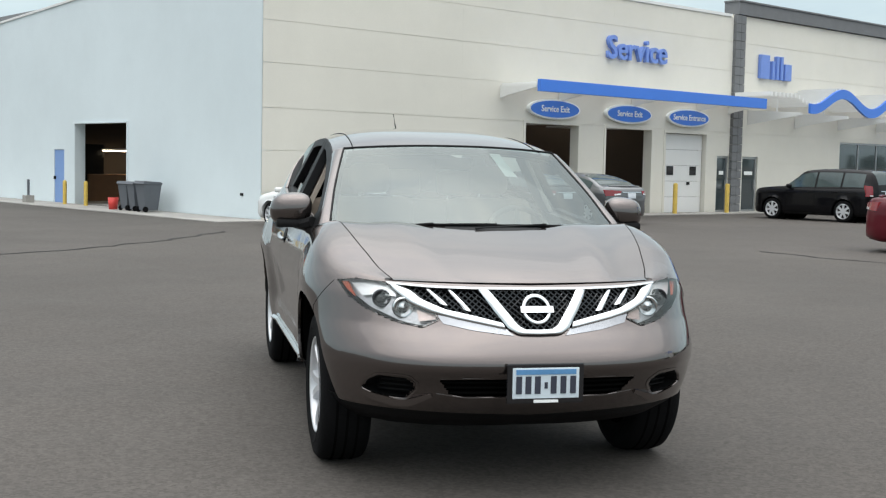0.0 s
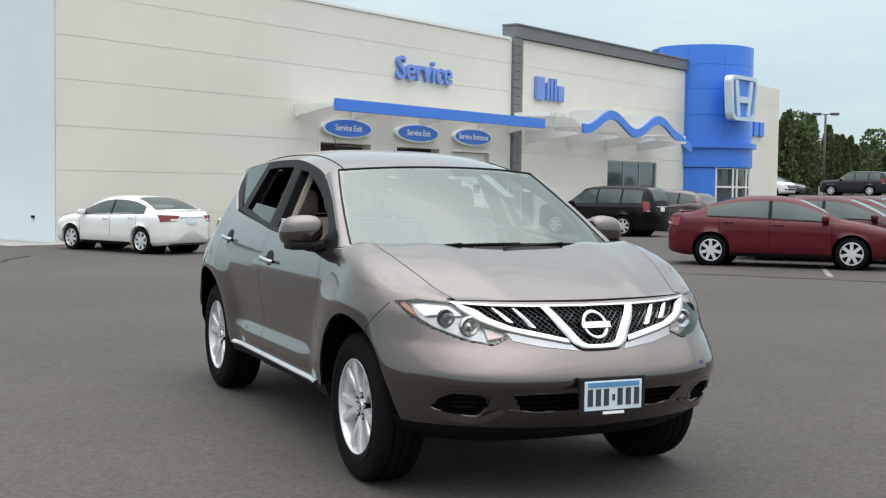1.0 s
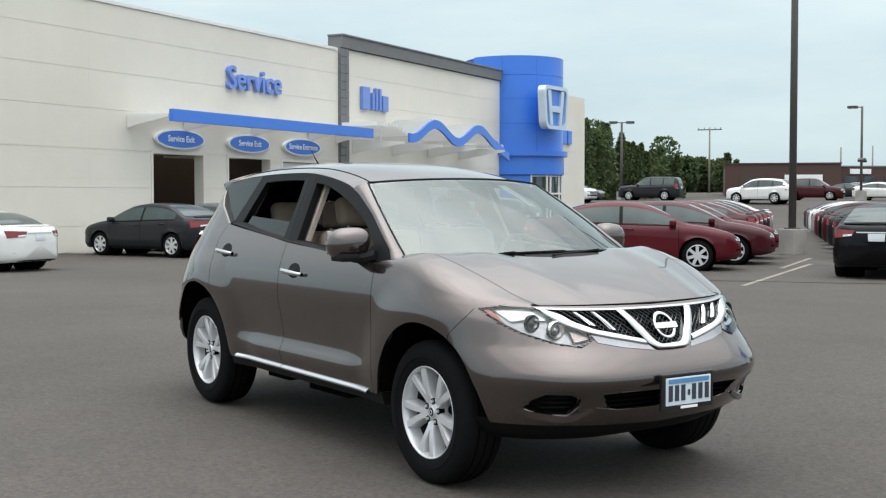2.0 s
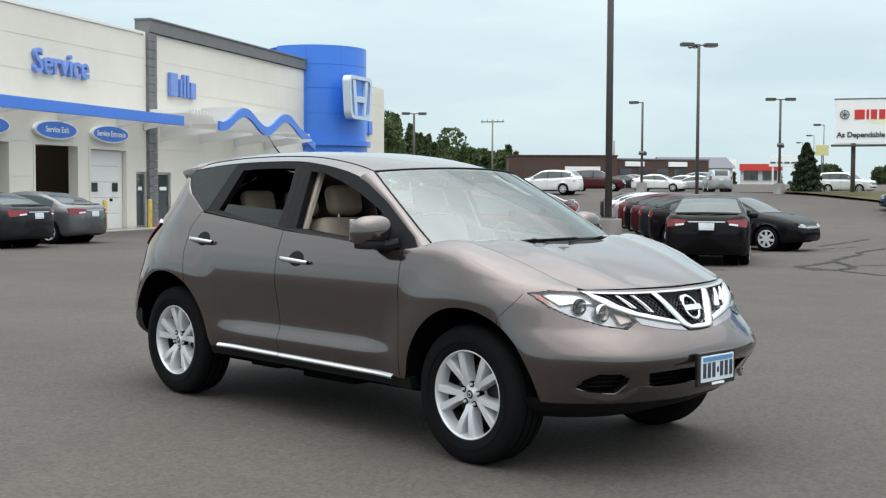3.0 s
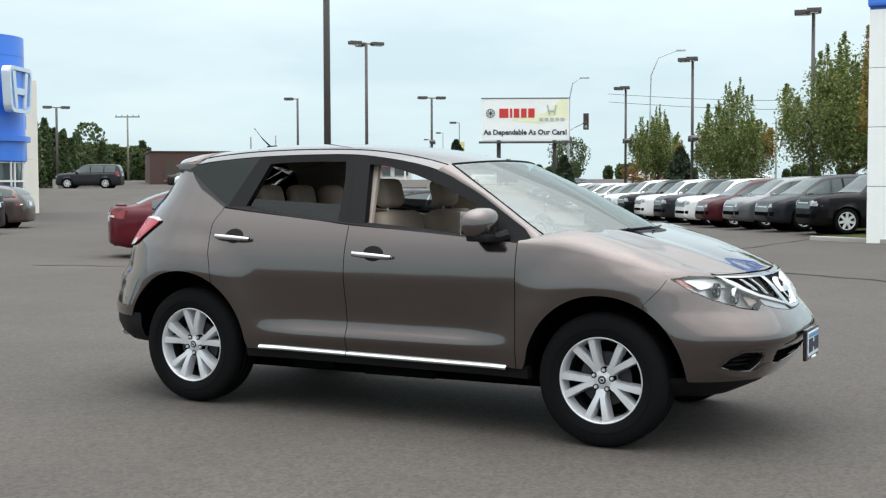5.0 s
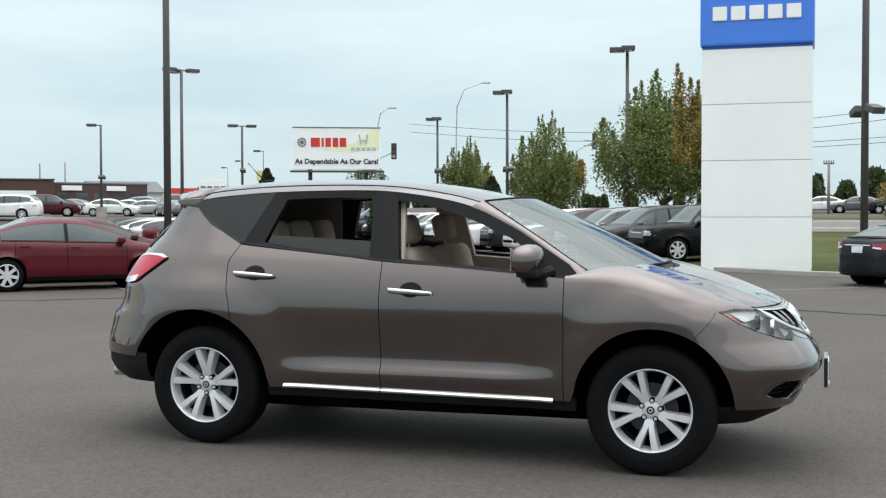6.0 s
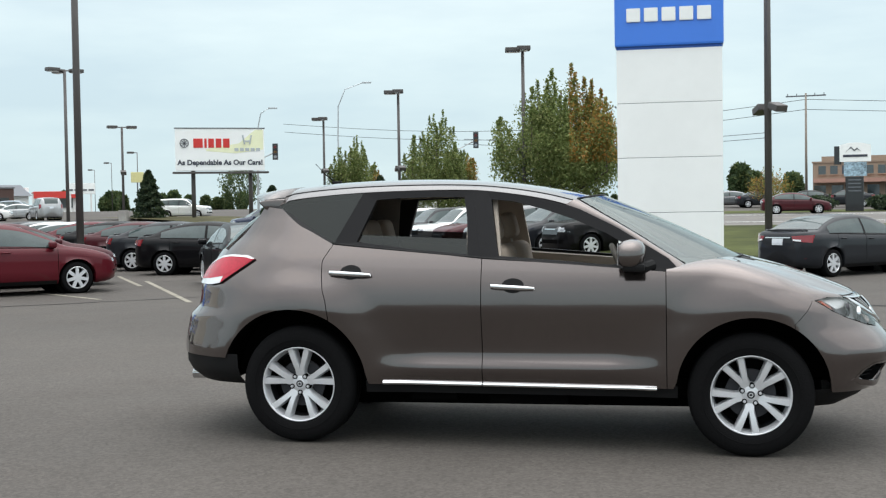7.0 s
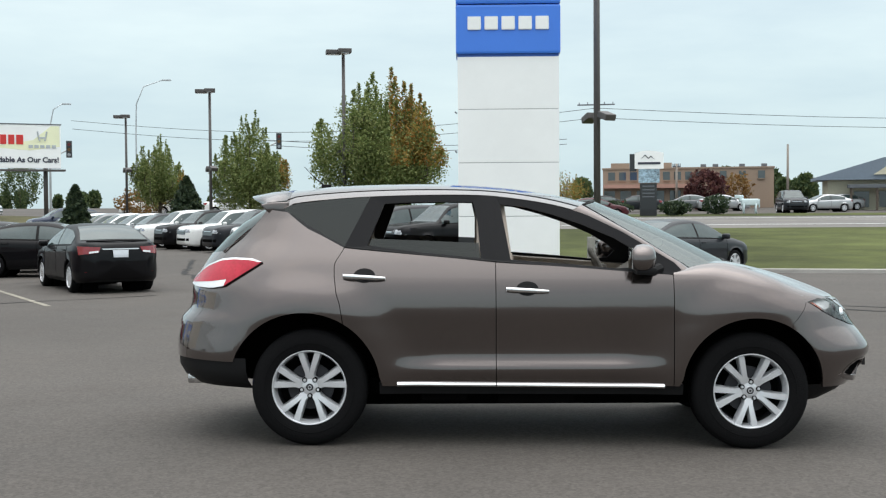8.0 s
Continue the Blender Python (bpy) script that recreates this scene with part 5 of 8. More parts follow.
            row.append((g.x + (cx - g.x) * fx, y, g.z + (cz - g.z) * f + crease))
        outer.append(row)
        inner.append([(p[0], p[1], p[2] - 0.012) for p in row])
    # front edge down to the grille bar
    edge = []
    for k in range(-28, 29):
        t = k / 28
        y = t * 0.612
        p = front_pt(y, 0.936 + 0.004 * abs(t), 0.0)
        edge.append(p)
    outer.append(edge)
    inner.append([(p[0] - 0.012, p[1], p[2] - 0.006) for p in edge])
    car_part("bonnet", shell(outer, inner), M_TAUPE)
    rows = [[(gap_pt(s).x, sg * (abs(gap_pt(s).y) + e), gap_pt(s).z - 0.012) for e in (-0.02, 0.02)] for s in hs for sg in (-1,)]
    car_part("bonnet_seal", grid(rows), M_DEEPSHADE)
    car_part("bonnet_seal", grid(flip(rows)), M_DEEPSHADE)

    # ---- roof, pillars, glass
    frame_top = [(-1.60, 1.540), (-1.542, 1.572), (-1.264, 1.602), (-1.028, 1.616), (-0.68, 1.624), (-0.297, 1.620), (-0.042, 1.592), (0.178, 1.553), (0.30, 1.520)]
    roof_mid = [(-1.60, 1.670), (-1.3, 1.697), (-0.9, 1.710), (-0.5, 1.705), (-0.1, 1.677), (0.2, 1.631), (0.46, 1.570)]
    outer, inner = [], []
    stations = [-1.60 + 1.90 * k / 30 for k in range(31)]
    for x in stations:
        ze = spline_table(frame_top, x) + 0.004
        e0 = side_glass(x, ze)
        xm = x + 0.16 * max((x + 0.6) / 0.9, 0) ** 2
        zm = spline_table(roof_mid, xm)
        row = []
        for k in range(-12, 13):
            t = k / 12
            y = e0[1] * -t
            f = (1 - abs(t) ** 3.2)
            row.append((x + (xm - x) * (1 - t * t), y, ze + (zm - ze) * f))
        outer.append(row)
        inner.append([(p[0], p[1] * 0.985, p[2] - 0.03) for p in row])
    car_part("roof", shell(outer, inner), M_TAUPE)
    car_part("headlining", grid([[(p[0], p[1] * 0.95, p[2] - 0.04) for p in row] for row in outer]), M_TRIM)
    for sg in (-1, 1):
        bm = bmesh.new()
        add_tube(bm, [(row[12 + sg * 10][0], row[12 + sg * 10][1], row[12 + sg * 10][2]) for row in outer], 0.004, 5)
        car_part("roof_ditch", bm, M_BLACK)
    # spoiler
    rows_o, rows_i = [], []
    for k in range(-12, 13):
        t = k / 12
        y = 0.585 * t
        zt = 1.672 - 0.075 * abs(t) ** 3.2
        u = 0.03 * abs(t) ** 4
        rows_o.append([(-1.585, y, zt + 0.002), (-1.75 + 0.03 * t * t, y, zt - 0.012), (-1.875 + 0.145 * t ** 4, y, zt - 0.034), (-1.865 + 0.145 * t ** 4, y, zt - 0.052 + u), (-1.755 + 0.03 * t * t, y, zt - 0.078 + u), (-1.60, y, zt - 0.085 + u)])
    bm = grid(rows_o, True)
    for end in (rows_o[0], rows_o[-1]):
        bm.faces.new([bm.verts.new(p) for p in end])
    car_part("roof_spoiler", bm, M_TAUPE)
    # the spoiler's ends run down into the rear pillars
    for sg in (-1, 1):
        bm = bmesh.new()
        add_prism(bm, [(-1.575, 1.588), (-1.69, 1.585), (-1.76, 1.572), (-1.75, 1.555), (-1.715, 1.522), (-1.67, 1.495), (-1.60, 1.512)], 0.560, 0.602, lambda u, v, d: (u, sg * d, v))
        bmesh.ops.bevel(bm, geom=bm.edges[:], offset=0.008, segments=2, affect="EDGES", profile=0.7)
        car_part("spoiler_end", bm, M_TAUPE)
    # rear screen
    rows = []
    for k in range(-10, 11):
        t = k / 10
        p = Vector(body_pt(-2.35 + 0.42 * abs(t), 1.24 + 0.015 * abs(t), -0.004))
        p.y = math.copysign(p.y, t) if t else 0.0
        q = Vector((-1.70 + 0.06 * t * t, 0.56 * t, 1.60 - 0.09 * abs(t) ** 2.6))
        rows.append([tuple(p.lerp(q, f) + Vector((-0.03 * math.sin(math.pi * f), 0, 0.02 * math.sin(math.pi * f)))) for f in (0, 0.25, 0.5, 0.75, 1)])
    facing(car_part("rear_screen", grid(rows), M_TINT, "dark rear window"), (-1.0, 0, 1.0))
    # rear pillars, from the quarter panel to the rear screen
    o, i = [], []
    for k in range(9):
        f = k / 8
        s = -1.95 + 0.26 * f
        p = Vector(body_pt(s, lerp_table(SHOULDER, s) - 0.004))
        e = Vector(rows[0][0]).lerp(Vector(rows[0][4]), f)
        e.y = -abs(e.y)
        m = (p + e) / 2 + Vector((-0.02, -0.02, 0.012))
        col = [p * (1 - t) ** 2 + m * 2 * t * (1 - t) + e * t * t for t in (0, 0.25, 0.5, 0.75, 1)]
        o.append([tuple(v) for v in col])
        i.append([(v.x + 0.012, v.y + 0.012, v.z - 0.004) for v in col])
    both("d_pillar", o, i, M_TAUPE)
    # windscreen
    side_edge = [(1.05, -0.782, 1.135), (0.92, -0.757, 1.215), (0.75, -0.722, 1.325), (0.55, -0.672, 1.447), (0.369, -0.622, 1.556)]
    def screen_edge(f):
        pts = [(k / 4, p) for k, p in enumerate(side_edge)]
        return Vector([spline_table([(a, p[c]) for a, p in pts], f) for c in range(3)])
    rows = []
    for k in range(13):
        f = k / 12
        e = screen_edge(f)
        cx = 1.40 + (0.50 - 1.40) * f
        cz = spline_table([(0, 1.165), (0.5, 1.39), (1, 1.582)], f)
        rows.append([(e.x + (cx - e.x) * (1 - abs(t) ** 2.2), e.y * -t, e.z + (cz - e.z) * (1 - abs(t) ** 2.2)) for t in [j / 10 for j in range(-10, 11)]])
    ws = car_part("windscreen", grid(rows), glazing("windscreen_glass", (0.72, 0.86, 0.83), 0.50, 2.25), "clear windscreen with a paper sticker")
    facing(ws, (0, 0, 0.5))
    ws.visible_shadow = False
    bm = bmesh.new()
    for row in (rows[0], rows[12]):
        add_tube(bm, [Vector(p) + Vector((0.001, 0, 0.001)) for p in row], 0.006, 6)
    for c in (0, 20):
        add_tube(bm, [Vector(r[c]) for r in rows], 0.006, 6)
    part("surround", bm, M_BLACK, ws, smooth=True)
    sticker = [rows[i][j] for i, j in ((7, 13), (7, 14), (11, 14), (11, 13))]
    bm = bmesh.new()
    bm.faces.new([bm.verts.new(Vector(p) + Vector((-0.012, 0, -0.006))) for p in sticker])
    part("sticker", bm, M_SIGNWHITE, ws, "white paper sheet inside the glass")
    # cowl under the windscreen
    cow = []
    for t in [j / 10 for j in range(-10, 11)]:
        p = Vector(rows[0][int(round((t + 1) * 10))])
        h = outer_at = Vector((GAP[0][1][0] + (1.25 - GAP[0][1][0]) * (1 - t * t), 0, 0))
        q = Vector((max(p.x + 0.02, 0), p.y, p.z - 0.05))
        r = Vector((p.x - 0.10, p.y * 0.98, p.z - 0.03))
        cow.append([tuple(r), tuple(p + Vector((0.0, 0, -0.004))), tuple(p + Vector((0.05, 0, -0.012))), tuple(q + Vector((0.10, 0, 0)))])
    car_part("cowl", grid(cow), M_BLACK)
    for y0, y1 in ((-0.62, 0.02), (-0.08, 0.66)):
        w = thing_part("wiper", car, (0, 0, 0))
        pts = []
        for k in range(9):
            y = y0 + (y1 - y0) * k / 8
            t = y / 0.79
            pts.append((1.05 + (1.40 - 1.05) * (1 - abs(t) ** 2.2) + 0.004, y, 1.135 + 0.030 * (1 - abs(t) ** 2.2) + 0.001 + 0.006 * k / 8))
        part("blade", tube(pts, 0.0055, 6), M_BLACK, w)
        part("arm", tube([Vector(pts[4]) + Vector((0.012, 0, 0.006)), Vector(pts[0]) + Vector((0.05, -0.02, -0.014))], 0.0055, 6), M_BLACK, w)
    # A pillars
    fr_edge = [(1.004, 1.106), (0.938, 1.179), (0.792, 1.268), (0.613, 1.378), (0.377, 1.495), (0.30, 1.520)]
    a, b = [], []
    o, i = [], []
    for k in range(17):
        f = k / 16
        x, z = resample(fr_edge, 17)[k]
        p = Vector(side_glass(x, z, 0.004))
        q = screen_edge(f)
        m = (p + q) / 2 + Vector((0.012, -0.026, 0.016))
        col = [p * (1 - t) ** 2 + m * 2 * t * (1 - t) + q * t * t for t in (0, 0.25, 0.5, 0.75, 1)]
        o.append([tuple(v) for v in col])
        i.append([(v.x - 0.01, v.y + 0.03, v.z - 0.01) for v in col])
    both("a_pillar", o, i, M_TAUPE)
    # scuttle panel between pillar, door and wing
    o = [[side_glass(0.92, 1.118, 0.004), side_glass(0.998, 1.109, 0.004), (1.05, -0.79, 1.137)], [body_pt(0.921, 1.10), (1.02, -0.86, 1.098), (1.10, -0.80, 1.158)]]
    i = [[(p[0], p[1] + 0.012, p[2]) for p in row] for row in o]
    both("scuttle", o, i, M_TAUPE)

    # side windows: black frames, glass and pillars
    def ring_frame(name, outer2, inner2, off, thick, mat, n=64):
        for left in (False, True):
            rows = []
            for p, q in zip(resample(outer2 + outer2[:1], n), resample(inner2 + inner2[:1], n)):
                pts = [side_glass(*p, off), side_glass(*q, off), side_glass(*q, off - thick), side_glass(*p, off - thick)]
                rows.append([(v[0], -v[1] if left else v[1], v[2]) for v in pts])
            car_part(name, grid(rows, True), mat, smooth=False)

    def corner_match(quad, n_each):
        """A closed outline with a set number of steps on each of its sides."""
        out = []
        for k, (a, b) in enumerate(zip(quad, quad[1:] + quad[:1])):
            for j in range(n_each):
                f = j / n_each
                out.append((a[0] + (b[0] - a[0]) * f, a[1] + (b[1] - a[1]) * f))
        return out

    fo = [(-0.213, 1.616), (-0.201, 1.192), (0.300, 1.152), (0.802, 1.105), (1.004, 1.104), (0.938, 1.179), (0.792, 1.268), (0.613, 1.378), (0.377, 1.495), (0.178, 1.553), (-0.042, 1.592)]
    fi = [(-0.176, 1.560), (-0.114, 1.204), (0.300, 1.170), (0.565, 1.144), (0.700, 1.150), (0.752, 1.205), (0.690, 1.258), (0.560, 1.336), (0.355, 1.426), (0.165, 1.492), (-0.034, 1.546)]
    ro = [(-1.028, 1.616), (-1.190, 1.289), (-0.700, 1.240), (-0.219, 1.194), (-0.265, 1.45), (-0.297, 1.620), (-0.55, 1.624), (-0.80, 1.622)]
    ri = [(-0.935, 1.570), (-1.040, 1.300), (-0.68, 1.254), (-0.305, 1.216), (-0.325, 1.45), (-0.352, 1.578), (-0.55, 1.582), (-0.80, 1.578)]
    for nm, oo, ii in (("front_window_frame", fo, fi), ("rear_window_frame", ro, ri)):
        for left in (False, True):
            rows = []
            for p, q in zip(corner_match(oo, 5), corner_match(ii, 5)):
                pts = [side_glass(*p, 0.004), side_glass(*q, 0.0), side_glass(*q, -0.05), side_glass(*p, -0.05)]
                rows.append([(v[0], -v[1] if left else v[1], v[2]) for v in pts])
            rows.append(rows[0])
            car_part(nm, grid(rows, True), M_FRAME, smooth=False)
    # B pillar cover
    bp_u, bp_l = [(-0.297, 1.620), (-0.213, 1.616)], [(-0.219, 1.194), (-0.201, 1.194)]
    for left in (False, True):
        o, i = patch(side_glass, bp_u, bp_l, 0.003, 3, 8, 0.06)
        car_part("b_pillar", shell(flip(o) if left else o, flip(i) if left else i), M_FRAME, smooth=False)
        o, i = patch(side_glass, [(-0.33, 1.60), (-0.15, 1.585)], [(-0.33, 1.18), (-0.10, 1.18)], -0.062, 3, 8, 0.03)
        car_part("b_pillar_trim", shell(flip(o) if left else o, flip(i) if left else i), M_TRIM, "beige pillar lining", False)
        # quarter glass
        o, i = patch(side_glass, [(-1.600, 1.540), (-1.542, 1.572), (-1.264, 1.602), (-1.027, 1.616)], [(-1.598, 1.530), (-1.43, 1.424), (-1.30, 1.346), (-1.190, 1.290)], 0.002, 14, 6, 0.006)
        facing(car_part("quarter_glass", grid(flip(o) if left else o), M_TINT, "dark tinted quarter window"), (-1.2, 0, 1.3))
        o, i = patch(side_glass, [(-1.05, 1.59), (-0.96, 1.59)], [(-1.19, 1.30), (-1.05, 1.285)], -0.01, 4, 5, 0.04)
        car_part("c_pillar", shell(flip(o) if left else o, flip(i) if left else i), M_BLACK, smooth=False)
        # half-lowered rear glass
        o, i = patch(side_glass, [(-1.02, 1.345), (-0.318, 1.312)], [(-1.035, 1.27), (-0.31, 1.20)], -0.02, 8, 3, 0.004)
        facing(car_part("rear_door_glass", grid(flip(o) if left else o), M_TINT, "half-lowered tinted glass"), (-0.6, 0, 1.2))
        # the dark seal along the quarter glass
        rows = []
        for s in spread(-1.72, -1.20, 20):
            z = lerp_table(SHOULDER, s)
            p = body_pt(s, z - 0.003)
            zq = lerp_table([(-1.598, 1.530), (-1.43, 1.424), (-1.30, 1.346), (-1.190, 1.290)], max(p[0], -1.598))
            q = side_glass(max(p[0], -1.598), zq + 0.012, -0.001)
            rows.append([p, tuple((a + b) / 2 for a, b in zip(p, q)), q])
        car_part("quarter_gasket", grid(flip(rows) if left else rows), M_FRAME)
        # inner shell behind the quarter glass
        o, i = patch(side_glass, [(-1.58, 1.54), (-1.05, 1.62)], [(-1.55, 1.25), (-1.12, 1.25)], -0.09, 5, 4, 0.01)
        car_part("quarter_trim", shell(flip(o) if left else o, flip(i) if left else i), M_DASH, smooth=False)
        # belt moulding
        pts = [side_glass(*p, 0.006) for p in resample([(-1.195, 1.290), (-0.70, 1.239), (-0.21, 1.193), (0.35, 1.146), (0.869, 1.098)], 24)]
        bm = bmesh.new()
        add_tube(bm, [(p[0], -p[1] if left else p[1], p[2]) for p in pts], 0.009, 6)
        car_part("belt_moulding", bm, M_BLACK)
        # fill between the door top and the window plane
        rows = []
        for s in spread(-1.2, 0.9, 24):
            z = lerp_table(SHOULDER, s)
            p, q = body_pt(s, z - 0.003), side_glass(s, z + 0.002, -0.01)
            rows.append([(p[0], -p[1] if left else p[1], p[2]), (q[0], -q[1] if left else q[1], q[2])])
        car_part("belt_seal", grid(rows), M_BLACK)
        # inner door panels
        for a, b in ((-1.10, -0.26), (-0.16, 0.90)):
            rows = []
            for s in spread(a, b, 10):
                z0, z1 = lower_edge(s) + 0.07, lerp_table(SHOULDER, s) - 0.012
                rows.append([body_pt(s, z0 + (z1 - z0) * f, -0.11) for f in (0, 0.3, 0.55, 0.8, 1)])
            lid = [[body_pt(s, lerp_table(SHOULDER, s) - 0.012, -0.11), side_glass(s, lerp_table(SHOULDER, s), -0.03)] for s in spread(a, b, 6)]
            car_part("door_trim", grid(flip(rows) if left else rows), M_TRIM, "beige door lining")
            car_part("door_cap", grid(flip(lid) if left else lid), M_DASH)
        # bright sill strips, leaning up to the sky
        for a, b in ((-0.845, -0.216), (-0.209, 0.857)):
            zs = lambda x: 0.432 - 0.022 * (x + 0.845) / 1.7
            rows, low = [], []
            for x in spread(a, b, 12):
                z = zs(x)
                rows.append([body_pt(x, z, 0.003), body_pt(x, z - 0.010, 0.019), body_pt(x, z - 0.018, 0.026), body_pt(x, z - 0.026, 0.022)])
                low.append([body_pt(x, z, -0.004), body_pt(x, z - 0.010, 0.0), body_pt(x, z - 0.018, 0.002), body_pt(x, z - 0.026, 0.002)])
            car_part("sill_strip", shell(flip(rows) if left else rows, flip(low) if left else low), M_CHROME, "bright chrome sill strip")
        o, i = patch(body_pt, [(-0.96, 0.425), (0.98, 0.405)], [(-0.96, 0.350), (0.98, 0.335)], -0.016, 14, 4, 0.06)
        car_part("sill", shell(flip(o) if left else o, flip(i) if left else i), M_BLACK)
        # handles
        for xc, zc, tilt in ((-1.052, 1.100, -0.055), (-0.012, 1.012, -0.055)):
            h = thing_part("door_handle", car, (0, 0, 0))
            o, i = patch(body_pt, [(xc + 0.07 * math.cos(radians(d)), zc + 0.012 + 0.046 * math.sin(radians(d))) for d in range(180, -1, -20)], [(xc + 0.07 * math.cos(radians(d)), zc + 0.012 + 0.046 * math.sin(radians(d))) for d in range(180, 361, 20)], 0.003, 12, 6, 0.006)
            part("recess", shell(flip(o) if left else o, flip(i) if left else i), M_BLACK, h, smooth=True)
            rows = []
            for k in range(11):
                t = k / 10 * 2 - 1
                x, z = xc + 0.135 * t, zc + tilt * 0.135 * t + 0.002
                yy = -body_pt(x, z)[1] + 0.016 + 0.018 * (1 - t ** 4)
                hh = 0.016 - 0.006 * max(t, 0) ** 2
                ring = [(x, -yy + 0.012 * math.cos(a), z + hh * math.sin(a)) for a in [2 * math.pi * j / 8 for j in range(8)]]
                rows.append(ring)
            part("grip", grid(flip(rows) if left else rows, True), M_CHROME, h, "chrome door grip", True)
        # door mirror
        mir = thing_part("door_mirror", car, (0, 0, 0))
        rows = []
        for k in range(13):
            a = math.pi * k / 12
            ring = []
            for j in range(16):
                b = 2 * math.pi * j / 16
                px, py, pz = math.cos(a), math.sin(a) * math.cos(b), math.sin(a) * math.sin(b)
                sq = lambda v, e: math.copysign(abs(v) ** e, v)
                ring.append((0.715 + 0.085 * sq(pz * 0 + math.sin(a) * math.cos(b), 0.8) + 0.02 * px, -0.952 + 0.112 * sq(px, 0.7), 1.215 + 0.088 * sq(pz, 0.8) + 0.012 * px))
            rows.append(ring)
        part("cap", grid(flip(rows) if left else rows, True), M_TAUPE, mir, smooth=True)
        sgn = 1 if left else -1
        part("base", box((0.73, sgn * 0.945, 1.135), (0.13, 0.18, 0.045), None, 0.018), M_BLACK, mir)
        part("stalk", tube([(0.73, sgn * 0.93, 1.14), (0.79, sgn * 0.885, 1.13), (0.84, sgn * 0.845, 1.145)], 0.034, 8), M_BLACK, mir)
        part("mirror_glass", box((0.638, sgn * 0.955, 1.215), (0.006, 0.17, 0.13), None, 0.002), M_CHROME, mir)
    # ---- wheels and wells
    for x, y in ((HUB, -0.775), (-HUB, -0.775), (HUB, 0.775), (-HUB, 0.775)):
        build_wheel(car, x, y, 1 if y < 0 else -1)
        xc, r = (1.425, 0.47) if x > 0 else (-1.445, 0.51)
        sg = math.copysign(1, y)
        rows = []
        for d in range(4, 177, 4):
            px, pz = xc + r * math.cos(radians(d)), 0.37 + r * math.sin(radians(d))
            zz = max(pz, 0.36)
            edge = -body_pt(s_of_x(px, zz), zz)[1] - 0.03
            rows.append([(px, sg * w, pz) for w in (0.50, min(0.70, edge - 0.02), edge)])
        car_part("wheel_well", grid(rows), M_DEEPSHADE)
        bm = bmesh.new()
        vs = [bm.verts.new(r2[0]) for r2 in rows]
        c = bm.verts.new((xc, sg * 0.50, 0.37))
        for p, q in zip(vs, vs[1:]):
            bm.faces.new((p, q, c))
        car_part("well_wall", bm, M_DEEPSHADE, smooth=False)
    car_part("shaded_underbody", box((0.05, 0, 0.36), (3.6, 1.2, 0.12), None, 0.03), M_DEEPSHADE, smooth=False)
    car_part("floor_pan", box((0, 0, 0.38), (1.9, 1.62, 0.08), None, 0.03), M_DEEPSHADE, smooth=False)
    car_part("under_shield", box((0.05, -0.62, 0.29), (0.5, 0.2, 0.06), None, 0.015), M_DEEPSHADE, smooth=False)
    car_part("under_bracket", box((-0.55, -0.70, 0.31), (0.3, 0.12, 0.05), None, 0.015), M_DEEPSHADE, smooth=False)
    # added out of view: a low pan that keeps skylight from under the car
    car_part("unseen_shade_pan", box((-0.1, 0, 0.25), (3.3, 0.66, 0.12), None, 0.03), M_DEEPSHADE, smooth=False)
    for x in (HUB, -HUB):
        car_part("axle", tube([(x, -0.75, 0.36), (x, 0.75, 0.36)], 0.04, 10), M_DEEPSHADE)
    # ---- cabin
    car_part("cabin_floor", box((-0.05, 0, 0.45), (1.75, 1.55, 0.06)), M_DASH, smooth=False)
    rows = [[(x, y, z) for x, z in ((1.30, 1.08), (1.10, 1.12), (0.86, 1.13), (0.74, 1.06), (0.72, 0.9), (0.84, 0.6))] for y in [0.72 - 1.44 * k / 12 for k in range(13)]]
    car_part("dashboard", grid(rows), M_DASH, "grey-beige dashboard")
    sw = thing_part("steering_wheel", car, (0.60, 0.37, 1.06))
    ringp = [Matrix.Rotation(radians(-25), 3, "Y") @ Vector((0, 0.185 * math.cos(2 * math.pi * k / 24), 0.185 * math.sin(2 * math.pi * k / 24))) for k in range(25)]
    part("ring", tube(ringp, 0.017, 8), M_DASH, sw, smooth=True)
    part("hub", box((0.01, 0, 0), (0.06, 0.14, 0.12), None, 0.02), M_DASH, sw)
    for p in (6, 18, 12):
        part("spoke", tube([(0, 0, 0), ringp[p]], 0.015, 6), M_DASH, sw)
    part("column", tube([(0.02, 0, -0.01), (0.25, 0, -0.12)], 0.04, 8), M_DASH, sw)
    def seat(x, y, w, back=0.60):
        s = thing_part("seat", car, (x, y, 0))
        part("cushion", soft_box((0.22, 0, 0.66), (0.52, w, 0.20), 0.07), M_CLOTH, s, smooth=True)
        m = Matrix.Translation((-0.06, 0, 0.68)) @ Matrix.Rotation(radians(-14), 4, "Y")
        part("backrest", soft_box((0, 0, back / 2), (0.17, w, back), 0.07, m), M_CLOTH, s, smooth=True)
        for dy in ((0.0,) if w < 0.7 else (-0.38, 0.0, 0.38)):
            part("headrest", soft_box((0.0, dy, back + 0.12), (0.11, 0.26, 0.19), 0.05, m), M_CLOTH, s, smooth=True)
            part("headrest_post", tube([m @ Vector((0, dy - 0.06, back - 0.02)), m @ Vector((0, dy - 0.06, back + 0.08))], 0.008, 6), M_ALU, s)
    seat(0.02, -0.38, 0.54)
    seat(0.02, 0.38, 0.54)
    seat(-0.92, 0.0, 1.30, 0.56)
    car_part("console", box((0.35, 0, 0.66), (0.9, 0.22, 0.32), None, 0.04), M_DASH, smooth=False)
